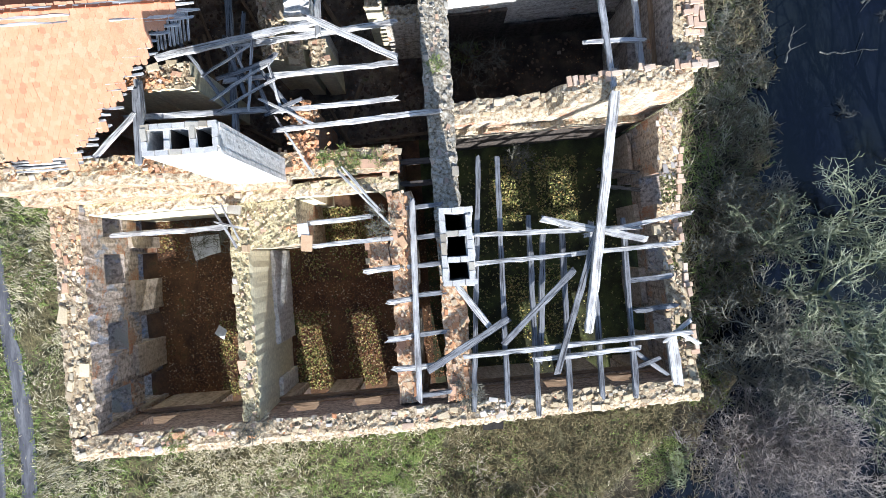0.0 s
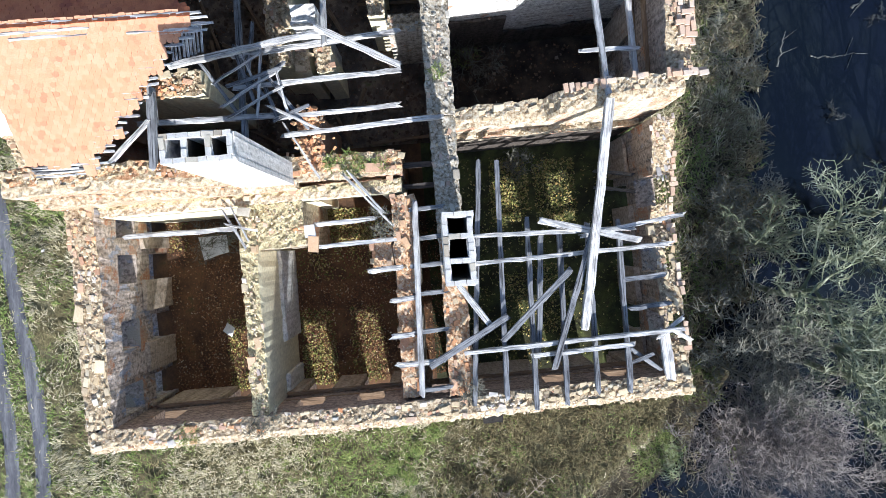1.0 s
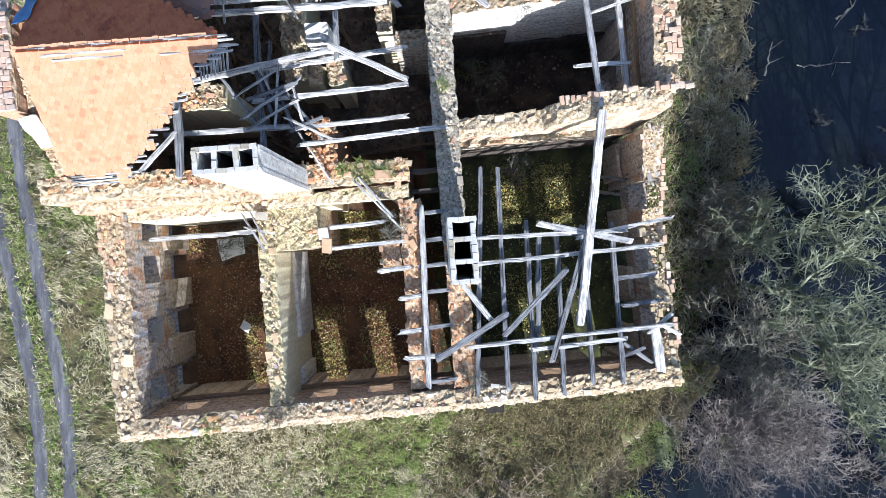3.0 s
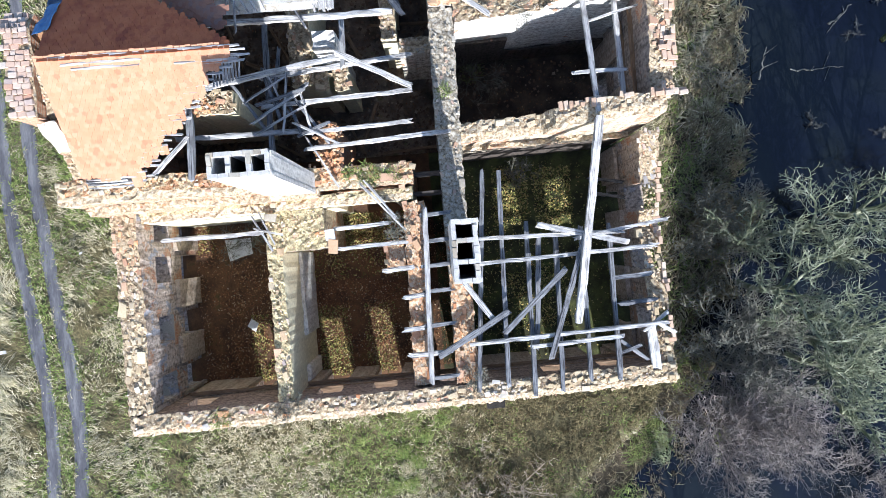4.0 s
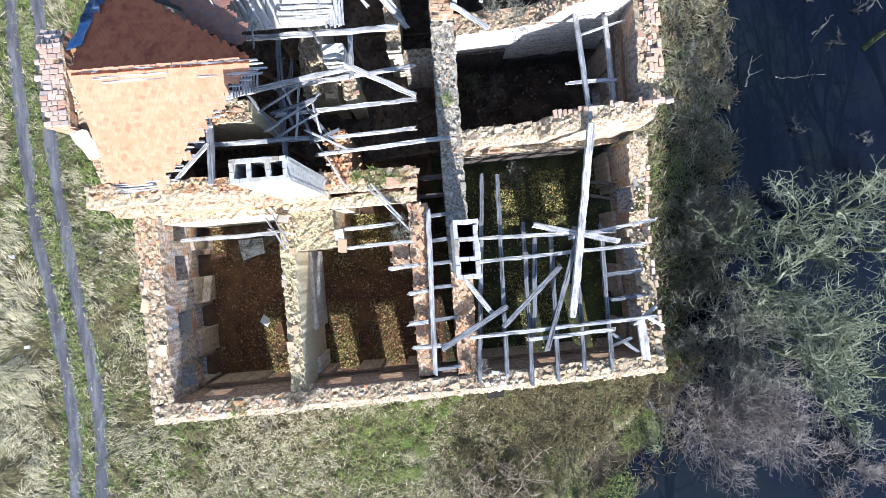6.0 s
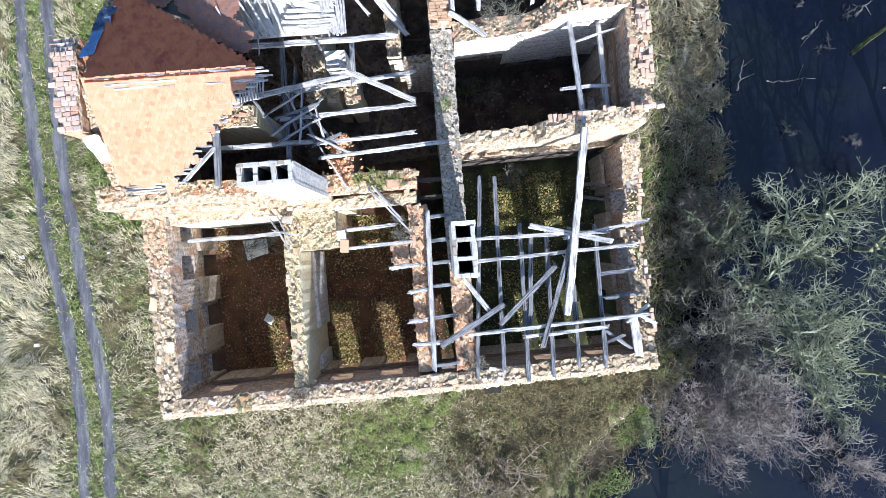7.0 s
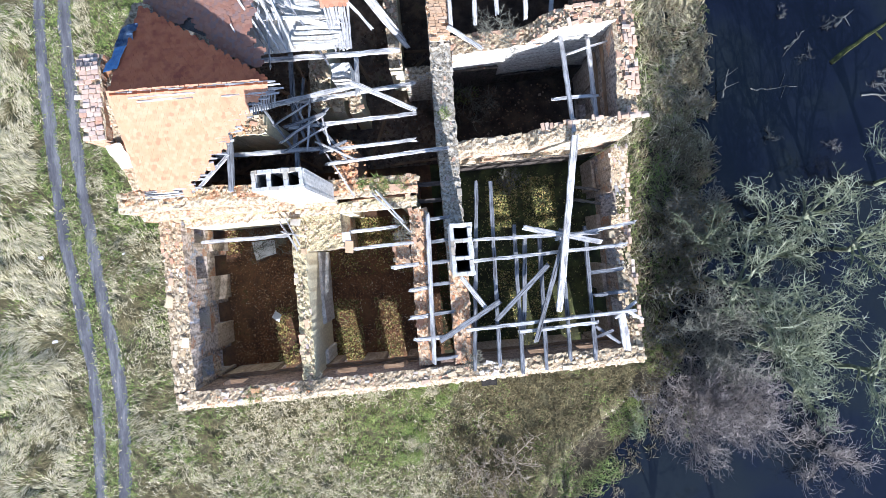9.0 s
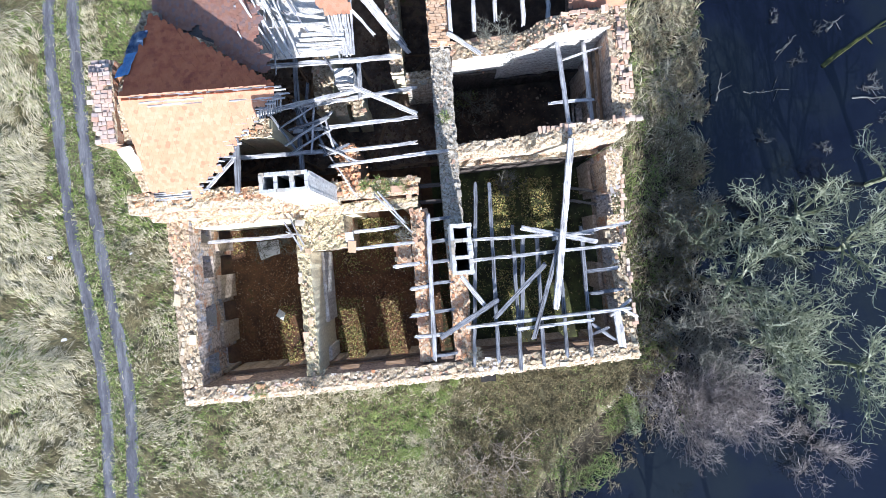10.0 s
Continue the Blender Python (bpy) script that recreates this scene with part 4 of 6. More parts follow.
timber("plank", (14.05, 1.2, 3.85), (14.65, 1.4, 3.85), 0.1, 0.07, "grey brace between joist and wall", M_WOOD_GREY, seed=48, category="plank")

# ---- corridor timbers ----
timber("wall_plate", (8.82, 5.75, 4.1), (8.66, 0.85, 4.1), 0.14, 0.13, "long grey wall plate along the corridor", seed=50, group="corridor timbers")
for i, (y, x0, x1) in enumerate([(5.6, 8.7, 9.5), (4.85, 8.75, 9.45), (4.15, 8.7, 9.45), (3.42, 8.7, 9.45), (2.45, 8.6, 9.45), (0.95, 8.7, 9.4)]):
    timber("short_joist", (x0, y, 4.0), (x1, y + 0.03, 4.0), 0.11, 0.1, "short grey joist bridging the corridor", M_WOOD_GREY, seed=52 + i, group="corridor timbers")
for i, (x0, y, x1, z) in enumerate([(7.55, 4.1, 8.3, 4.05), (8.05, 3.3, 8.6, 4.02), (8.0, 2.38, 8.6, 4.02), (8.1, 1.65, 9.3, 4.1)]):
    timber("joist_stub", (x0, y, z), (x1, y + 0.05, z), 0.13, 0.12, "sawn grey joist end on the corridor wall", seed=60 + i, group="joist stubs")
timber("plank", (7.1, 6.55, 4.35), (8.2, 5.25, 4.15), 0.055, 0.045, "pale lath leaning from wall to wall", seed=66, category="plank")
timber("plank", (7.25, 6.6, 4.38), (8.0, 5.6, 4.2), 0.055, 0.045, "pale lath leaning from wall to wall", seed=67, category="plank")
timber("plank", (5.75, 7.9, 4.6), (6.45, 6.6, 4.35), 0.045, 0.04, "pale lath leaning on the brick wall top", seed=68, category="plank")

for i, y in enumerate((6.28, 6.85)):
    timber("joist", (8.5, y, 3.0), (9.42, y + 0.02, 3.0), 0.14, 0.13, "dark damp joist low across the corridor end", M_WOOD_DARK, seed=63 + i, group="corridor timbers")
for i, (p0, p1) in enumerate([((14.45, 6.6, 0.3), (14.95, 6.2, 2.6)), ((14.4, 6.1, 0.3), (14.98, 5.75, 2.4))]):
    timber("plank", p0, p1, 0.1, 0.05, "pale plank leaning against the east wall", M_WOOD_GREY, seed=73 + i, category="plank")

# ---- west rooms ----
timber("lintel_beam", (1.2, 5.44, 3.55), (4.12, 5.46, 3.6), 0.12, 0.12, "pale grey beam across the west room", seed=70)
timber("lintel_beam", (6.1, 4.82, 3.8), (8.2, 4.88, 3.85), 0.11, 0.12, "pale yellowed beam across the middle room", seed=71)
timber("lintel_beam", (6.2, 5.4, 3.85), (7.8, 5.45, 3.9), 0.11, 0.1, "thin pale beam across the middle room", seed=72)

for i, (x0, x1, y, z) in enumerate([(0.95, 4.15, 0.6, 2.02), (4.75, 8.1, 0.67, 2.02), (10.1, 15.0, 0.76, 2.02), (4.8, 8.1, 0.55, 2.4), (10.15, 15.0, 0.66, 2.45)]):
    timber("wall_plate", (x0, y, z), (x1, y + 0.02 * (x1 - x0), z), 0.1, 0.09, "dark brown wall plate along the south ledge", M_WOOD_BROWN, seed=740 + i, group="south wall plates")
for i, (x, z, w) in enumerate([(14.93, 3.46, 0.1), (14.94, 4.35, 0.12)]):
    timber("wall_plate", (x, 8.35, z), (x - 0.04, 10.8, z), w, 0.1, "brown wall plate along the inner brick face", M_WOOD_BROWN, seed=760 + i, group="east wall plates")
# ---- timbers over the house ----
HG = "fallen rafters of the house"
for i, (p0, p1, w, h) in enumerate([((4.7, 9.6, 4.74), (8.72, 9.98, 4.6), 0.14, 0.18), ((4.7, 8.82, 4.74), (8.64, 9.0, 4.62), 0.14, 0.17),
                                    ((5.6, 8.02, 4.74), (8.66, 8.17, 4.6), 0.13, 0.15), ((5.7, 7.62, 4.55), (9.6, 7.86, 4.3), 0.14, 0.18),
                                    ((3.3, 9.35, 5.1), (6.95, 9.97, 5.0), 0.17, 0.18), ((6.85, 9.97, 5.2), (8.75, 9.05, 4.85), 0.19, 0.14)]):
    timber("rafter", p0, p1, w * 0.74, h * 0.8, "long pale weathered rafter lying over the open rooms", seed=80 + i, group=HG)
def planks(rows, w, h, label, seed, group, name="plank", mat=None):
    for i, (p0, p1) in enumerate(rows):
        timber(name, p0, p1, w, h, label, mat, group, seed + i, category="plank", ragged=0.08)


planks([((1.4, 10.4, 6.75), (8.4, 10.45, 6.6))], 0.12, 0.13, "long grey tie beam across the open house", 100, HG, "tie_beam")
planks([((6.91, 11.1, 4.5), (6.92, 9.72, 4.72))], 0.15, 0.12, "short grey strut between two rafters", 102, HG, "strut")
# the grey timber's dark tone also carries the shadow these planks lie in
planks([((5.25, 10.3, 4.9), (5.02, 9.2, 4.75)), ((4.75, 9.8, 4.95), (5.1, 8.5, 4.75)), ((3.75, 9.7, 5.0), (4.68, 8.2, 4.6)), ((5.95, 9.3, 4.95), (4.6, 8.55, 4.75)),
        ((5.55, 8.95, 4.85), (6.35, 7.75, 4.72)), ((5.6, 7.95, 4.85), (6.4, 8.25, 4.85)), ((4.5, 8.85, 4.85), (5.85, 9.15, 5.05)), ((5.3, 9.1, 4.7), (5.65, 8.0, 4.72)),
        ((4.85, 9.2, 4.8), (5.35, 8.6, 4.75))],
       0.085, 0.06, "thin grey plank in a tangle of broken laths", 110, "tangle of broken laths", mat=M_WOOD_GREY)
planks([((4.35, 8.35, 4.92), (5.75, 9.1, 4.98)), ((4.5, 8.1, 4.86), (5.9, 8.75, 4.96)), ((5.45, 9.75, 5.05), (5.2, 8.1, 4.86)), ((4.9, 9.75, 5.1), (5.15, 9.0, 4.9)), ((5.75, 9.05, 4.98), (5.95, 8.0, 4.8)), ((5.5, 8.3, 4.98), (6.6, 7.7, 4.75)), ((4.2, 8.9, 5.0), (5.4, 9.5, 5.12))],
       0.055, 0.045, "thin pale lath in a tangle of broken laths", 700, "tangle of broken laths")
timber("tie_beam", (4.83, 11.2, 4.58), (4.78, 6.95, 4.58), 0.14, 0.14, "grey tie beam running through the broken roof", M_WOOD_GREY, seed=125, group=HG)
timber("rafter", (2.3, 8.1, 4.75), (6.1, 8.12, 4.55), 0.13, 0.13, "grey purlin beside the chimney", seed=126, group=HG)
timber("post", (3.04, 8.5, 5.7), (2.92, 6.95, 5.55), 0.17, 0.15, "upright grey roof post at the broken edge", M_WOOD_GREY, seed=127, group=HG)
timber("brace", (1.9, 6.95, 5.75), (2.92, 7.95, 5.7), 0.1, 0.1, "thin grey brace under the roof edge", seed=128, group=HG)
timber("post", (2.7, 8.9, 4.9), (2.72, 7.95, 4.84), 0.15, 0.14, "pale grey post behind the chimney", seed=129, group=HG)
timber("rafter", (1.9, 8.45, 6.3), (2.65, 8.75, 6.35), 0.14, 0.12, "broken grey rafter end", seed=130, group=HG)

# collapsed roof north of the wing
planks([((6.25 + 0.1 * i + 0.02 * (i % 3), 12.5, 7.35 - 0.03 * i), (6.62 + 0.055 * i, 10.55 + 0.06 * (i % 2), 6.85)) for i in range(9)], 0.058, 0.04,
       "pale split board in a bundle sliding off the roof", 140, "bundle of roof boards")
planks([((7.2, 13.0, 4.9), (8.55, 11.55, 3.42)), ((7.35, 13.05, 4.95), (8.45, 11.8, 3.44))], 0.15, 0.12, "long pale rafter leaning on the inner wall", 150, HG, "rafter")
planks([((6.55, 13.0, 4.9), (7.5, 11.95, 4.3))], 0.09, 0.08, "thin pale rafter leaning in the house", 153, HG, "rafter")
planks([((3.8 + 0.32 * i, 12.55, 7.75 - 0.08 * i), (4.85 + 0.2 * i, 10.6, 6.99)) for i in range(4)], 0.05, 0.05, "bare pale rafter of the stripped roof", 156, HG, "rafter")
planks([((5.36 + 0.08 * i, 10.75 + 0.15 * i, 6.99), (6.7 + 0.03 * i, 10.72 + 0.14 * i, 6.99)) for i in range(6)], 0.1, 0.045, "pale fallen ceiling board", 164, "fallen ceiling boards", mat=M_ATTIC)
arng = random.Random(5)
for i in range(9):
    x, y, a = arng.uniform(4.6, 6.0), arng.uniform(11.2, 12.9), arng.gauss(-0.1, 0.3)
    ln = arng.uniform(0.35, 0.8)
    timber("ceiling_board", (x - ln * math.cos(a), y - ln * math.sin(a), 6.99 + 0.012 * i), (x + ln * math.cos(a), y + ln * math.sin(a), 6.99 + 0.012 * i), arng.uniform(0.1, 0.2), 0.04,
           "whitish fallen ceiling board among plaster rubble", M_ATTIC, "fallen ceiling boards", 172 + i, category="plank", ragged=0.1)
for i in range(12):
    x, y, a = arng.uniform(4.0, 5.1), arng.uniform(10.8, 12.2), 1.9 + arng.gauss(0, 0.35)
    ln = arng.uniform(0.4, 0.8)
    timber("lath", (x - ln * math.cos(a), y - ln * math.sin(a), 7.0), (x + ln * math.cos(a), y + ln * math.sin(a), 7.15 + 0.2 * arng.random()), 0.04, 0.03,
           "thin pale lath hanging from the stripped roof", None, "hanging laths", 580 + i, category="plank", ragged=0.05)
timber("pole", (5.05, 12.6, 7.25), (6.35, 10.2, 6.75), 0.05, 0.05, "long thin pole lying over the stripped roof", M_WOOD_GREY, "hanging laths", 790, category="pole")
floor_sheet("attic_floor", 3.9, 10.55, 6.6, 14.5, 6.93, "attic floor strewn with pale plaster rubble", M_ATTIC)


def pillar(name, x0, y0, x1, y1, zb, zt, label, mat):
    me = wall_mesh(name, (x0, y0), (x1, y0), y1 - y0, zb, [(0, zt), (9, zt)], (), (mat, mat), 0.05, 0.2, 3)
    return thing(name, me, label, "pillar")


pillar("chimney_stub", 6.08, 10.35, 6.7, 10.85, 0.0, 4.5, "broken white plastered chimney stub", M_WHITE)
wall("wall_pier", "broad ochre rubble pier at the meeting of the walls", (4.72, 4.85), (5.95, 4.9), 1.14, [(0, 3.98), (1.3, 4.0)], [], M_WALL_STONE, seed=26, stones="stone", top_mat=M_OCHRE)
wall("wall_inner_d", "broad ochre rubble pier inside the house", (2.75, 8.75), (3.85, 8.75), 0.6, [(0, 4.65), (1.1, 4.7)], [], M_WALL_CREAM, seed=27, stones="stone")

for x, y, turn, size, seed, mat, label in [(6.08, 5.24, 4, (0.3, 0.34, 0.07), 61, M_SLAB, "grey flat stone slab lying on the wall top"), (6.15, 4.9, -6, (0.29, 0.44, 0.07), 62, M_TAN, "pinkish flat stone slab lying over the wall edge")]:
    thing("stone_slab", block_mesh("stone_slab", size, mat, seed, 0.08), label, "slab", "slabs on the pier").matrix_basis = pose(x, y, 4.06, 2, 1, turn)

# ---- north-east room ----
planks([((13.48, 11.2, 4.85), (13.56, 7.9, 5.45)), ((14.4, 10.95, 4.7), (14.46, 8.3, 4.7))], 0.13, 0.13, "pale grey beam spanning the far room", 190, "beams of the far room", "beam")
planks([((13.0, 8.95, 5.4), (14.55, 9.05, 4.95))], 0.09, 0.07, "grey plank nailed across the beam", 193, "beams of the far room")
planks([((13.5, 10.4, 4.95), (15.4, 10.85, 5.0))], 0.05, 0.04, "thin bent lath in the far room", 195, "beams of the far room")
planks([((10.09, 13.2, 4.8), (10.06, 11.75, 4.55)), ((10.88, 13.2, 4.9), (10.85, 11.75, 4.6)), ((11.6, 13.2, 4.9), (11.57, 12.0, 4.6)), ((12.5, 13.2, 4.9), (12.48, 11.8, 4.6)), ((13.34, 13.2, 4.9), (13.31, 11.7, 4.6))],
       0.13, 0.12, "split pale rafter end hanging over the dark room", 200, "hanging rafter ends", "rafter")
planks([((10.0, 11.7, 4.55), (11.0, 10.95, 4.5))], 0.13, 0.1, "pale brace at the spine wall", 208, "hanging rafter ends")
timber("purlin", (9.8, 13.15, 4.9), (15.6, 13.05, 5.0), 0.18, 0.16, "long grey purlin carrying the rafter ends", seed=210, group="hanging rafter ends")


def sheet(name, pts, label, mat, category, t=0.015, bumps=0.03, seed=0, cuts=6):
    """A thin warped sheet between four corners."""
    rng = random.Random(seed)
    p = [Vector(q) for q in pts]
    vs, fs = [], []
    for side in (t, 0):
        for j in range(cuts + 1):
            for i in range(cuts + 1):
                u, v = i / cuts, j / cuts
                q = p[0] * (1 - u) * (1 - v) + p[1] * u * (1 - v) + p[2] * u * v + p[3] * (1 - u) * v
                edge = 0.04 if 0 in (i, j) or cuts in (i, j) else 0
                k = noise.noise(q * 2.3 + Vector((seed, 0, 0)))
                vs.append((q.x + k * edge, q.y - k * edge, q.z + side + bumps * noise.noise(q * 4 + Vector((0, seed, 0)))))
    w, n = cuts + 1, (cuts + 1) ** 2
    for j in range(cuts):
        for i in range(cuts):
            a = j * w + i
            fs.append((a, a + 1, a + w + 1, a + w))
            fs.append((n + a, n + a + w, n + a + w + 1, n + a + 1))
    ring = [i for i in range(cuts)] + [cuts + j * w for j in range(cuts)] + [cuts * w + i for i in range(cuts, 0, -1)] + [j * w for j in range(cuts, 0, -1)]
    for a, b in zip(ring, ring[1:] + ring[:1]):
        fs.append((b, a, n + a, n + b))
    return thing(name, mesh_of(name, vs, fs, mat), label, category)


sheet("tarpaulin", [(0.26, 10.2, 7.52), (0.76, 10.2, 7.76), (0.9, 10.95, 7.42), (0.48, 10.95, 7.22)], "bright blue tarpaulin weighted on the gable wall", M_BLUE, "tarpaulin", bumps=0.07, seed=1)
sheet("tarpaulin", [(0.48, 10.98, 7.2), (1.0, 10.98, 7.42), (1.12, 11.65, 7.12), (0.6, 11.65, 6.98)], "crumpled dark blue tarpaulin over the wall end", M_NAVY, "tarpaulin", bumps=0.2, seed=2, cuts=10)
sheet("plaster_slab", [(1.95, 4.7, 0.34), (2.75, 4.9, 0.36), (2.72, 5.45, 0.36), (1.85, 5.4, 0.34)], "broken pale plasterboard slab lying on leaves", M_SLAB, "slab", seed=3)
sheet("plaster_slab", [(2.35, 2.45, 0.3), (2.65, 2.2, 0.3), (2.75, 2.5, 0.3), (2.5, 2.7, 0.32)], "small broken plasterboard piece lying on leaves", M_SLAB, "slab", seed=4)
sheet("stone_slab", [(4.3, 5.75, 4.14), (4.6, 5.7, 4.12), (4.66, 5.92, 4.14), (4.32, 5.95, 4.14)], "flat grey stone slab on the wall top", M_GREYSTONE, "slab", t=0.07, seed=7)
for i, (x, y, w) in enumerate([(-7.04, 5.49, 0.12), (-6.76, 2.05, 0.11), (-3.67, 5.39, 0.08)]):
    z = bank(x, y) + 0.09
    sheet("plastic_scrap", [(x - w, y - w * 0.6, z), (x + w, y - w * 0.4, z + 0.02), (x + w * 0.8, y + w * 0.7, z), (x - w * 0.7, y + w * 0.5, z + 0.03)], "crumpled white plastic scrap lying in the grass", M_RIM, "litter", bumps=0.08, seed=20 + i)
timber("lintel_board", (10.2, 0.02, 3.3), (10.72, 0.03, 3.3), 0.5, 0.09, "dark broad board jutting from the south wall", M_SOOT, seed=760, ragged=0.03)
planks([((3.95, 5.9, 4.2), (4.45, 4.95, 4.2)), ((4.15, 6.0, 4.22), (4.55, 5.1, 4.2)), ((4.0, 5.55, 4.22), (4.75, 5.35, 4.22))], 0.045, 0.035,
       "pale bent lath on the rubble", 215, "laths on the rubble")
# roof remnant over the far room
rem = frame_of((13.85, 11.85, 5.6), (1, -0.02, 0), (0, 1.4, 0.8))
deck_pts = [(0.05, 0.0), (1.7, 0.0), (1.7, 3.0), (-0.6, 3.0)]
remnant = thing("roof_remnant", None, "surviving corner of orange clay-tiled roof", "roof", "", "structure")
part("boarding", mesh_of("boarding", [rem @ Vector((x, y, 0)) for x, y in deck_pts] + [rem @ Vector((x, y, -0.04)) for x, y in deck_pts],
                         [(0, 1, 2, 3), (7, 6, 5, 4), (0, 4, 5, 1), (1, 5, 6, 2), (2, 6, 7, 3), (3, 7, 4, 0)], M_WOOD_DARK), remnant)

# debris on the dark house floor
drng = random.Random(31)
for i in range(22):
    x, y, a = drng.uniform(1.2, 8.6), drng.uniform(7.6, 12.5), drng.uniform(0, 3.14)
    ln = drng.uniform(0.4, 1.1)
    z = 0.2 + 0.1 * noise.noise(Vector((x * 0.8, y * 0.8, 5)))
    timber("plank", (x - ln * math.cos(a), y - ln * math.sin(a), z), (x + ln * math.cos(a), y + ln * math.sin(a), z), drng.uniform(0.07, 0.15), 0.06,
           "dark damp plank lying in the rubble", M_WOOD_BROWN, "fallen planks on the house floor", 600 + i, category="plank", ragged=0.1)
cv, cf = [], []
for i in range(2400):
    x, y = drng.uniform(0.9, 9.2), drng.uniform(7.2, 13.5)
    if i % 12 == 0:
        x, y = drng.uniform(10.1, 15.0), drng.uniform(8.3, 10.8)
    w = drng.uniform(0.02, 0.07)
    z = 0.1 + 0.1 * noise.noise(Vector((x * 0.8, y * 0.8, 5)))
    m = pose(x, y, z + w * 0.2, drng.uniform(-25, 25), drng.uniform(-25, 25), drng.uniform(0, 180))
    k = len(cv)
    cv += [tuple(m @ Vector((sx * w * drng.uniform(0.6, 1), sy * w * drng.uniform(0.4, 0.8), sz * w * 0.5))) for sx in (-1, 1) for sy in (-1, 1) for sz in (-1, 1)]
    cf += [tuple(k + j for j in f) for f in ((0, 1, 3, 2), (4, 6, 7, 5), (0, 4, 5, 1), (2, 3, 7, 6), (0, 2, 6, 4), (1, 5, 7, 3))]
thing("rubble", mesh_of("rubble", cv, cf, M_DEBRIS), "damp brown brick rubble on the house floor", "rubble", "", "stuff")

# orange tiles left on the sliding bundle of boards
patch = frame_of((6.28, 11.62, 7.2), (1, 0.02, -0.04), (-0.14, 1.0, 0.22))
leftover = thing("roof_patch", None, "patch of orange tiles left on sliding boards", "roof", "", "structure")
part("boarding", mesh_of("boarding", [patch @ Vector((x, y, z)) for z in (0, -0.04) for x, y in ((0.05, 0.05), (0.7, 0.0), (0.95, 1.6), (0.05, 1.6))],
                         [(0, 1, 2, 3), (7, 6, 5, 4), (0, 4, 5, 1), (1, 5, 6, 2), (2, 6, 7, 3), (3, 7, 4, 0)], M_WOOD_DARK), leftover)

# orange bricks and rubble caught at the foot of the tangle
hv, hf = [], []
for i in range(620):
    k = drng.random()
    if k < 0.35:
        x, y, z = 6.25 + drng.gauss(0, 0.14), 8.05 + drng.gauss(0, 0.16), 4.05
    elif k < 0.7:
        x, y, z = 6.3 + drng.gauss(0, 0.2), 7.15 + drng.gauss(0, 0.25), 4.2
    else:
        x, y, z = 2.6 + drng.gauss(0, 0.4), 8.95 + drng.gauss(0, 0.1), 4.6
    w = drng.uniform(0.025, 0.06)
    m = pose(x, y, z + drng.uniform(0, 0.1), drng.uniform(-25, 25), drng.uniform(-25, 25), drng.uniform(0, 180))
    k = len(hv)
    hv += [tuple(m @ Vector((sx * w, sy * w * 0.6, sz * w * 0.5))) for sx in (-1, 1) for sy in (-1, 1) for sz in (-1, 1)]
    hf += [tuple(k + j for j in f) for f in ((0, 1, 3, 2), (4, 6, 7, 5), (0, 4, 5, 1), (2, 3, 7, 6), (0, 2, 6, 4), (1, 5, 7, 3))]
thing("brick_heap", mesh_of("brick_heap", hv, hf, M_RED_J), "heaps of broken orange brick on the inner wall tops", "rubble", "", "stuff")
wall("wall_inner_g", "low inner wall carrying broken orange brick", (5.95, 7.2), (6.5, 7.2), 1.1, [(0, 3.95), (0.6, 4.05)], [], M_WALL_BRICK, seed=31, stones="red")
wall("wall_inner_h", "low inner cross wall with rubble top", (1.3, 8.75), (2.7, 8.75), 0.4, [(0, 4.5), (1.5, 4.6)], [], M_WALL_CREAM, seed=32, stones="mixed")
# ---- vegetation ----
def soup_blades(name, pts, dirs, length, width, rise, mat, label, category, curl=0.35):
    """Bent tapering blades, two quads each, as one mesh."""
    n = len(pts)
    side = np.stack([-dirs[:, 1], dirs[:, 0], np.zeros(n)], 1) * (width / 2)[:, None]
    d3 = np.concatenate([dirs, np.zeros((n, 1))], 1)
    mid = pts + d3 * (length * 0.45)[:, None] + np.array([0, 0, 1.0]) * (rise * 0.8)[:, None]
    tip = pts + d3 * length[:, None] + np.array([0, 0, 1.0]) * (rise * (1 - curl))[:, None]
    v = np.stack([pts - side, pts + side, mid + side * 0.8, mid - side * 0.8, tip + side * 0.15, tip - side * 0.15], 1).reshape(-1, 3)
    me = bpy.data.meshes.new(name)
    me.vertices.add(n * 6)
    me.vertices.foreach_set("co", v.reshape(-1).astype(np.float32))
    base_i = (np.arange(n) * 6)[:, None]
    loops = (base_i + np.array([0, 1, 2, 3, 3, 2, 4, 5])).reshape(-1)
    me.loops.add(n * 8)
    me.loops.foreach_set("vertex_index", loops.astype(np.int32))
    me.polygons.add(n * 2)
    me.polygons.foreach_set("loop_start", np.arange(0, n * 8, 4, dtype=np.int32))
    me.materials.append(mat)
    me.update(calc_edges=True)
    return thing(name, me, label, category, "", "stuff")


def line_x(line, y):
    return np.interp(y, [p[1] for p in line], [p[0] for p in line])


def patchy(x, y, s, k):
    return noise.noise(Vector((x * s, y * s, k)))


VR = np.random.RandomState(11)
store = {"dry": [], "green": [], "brush": [], "bank": []}


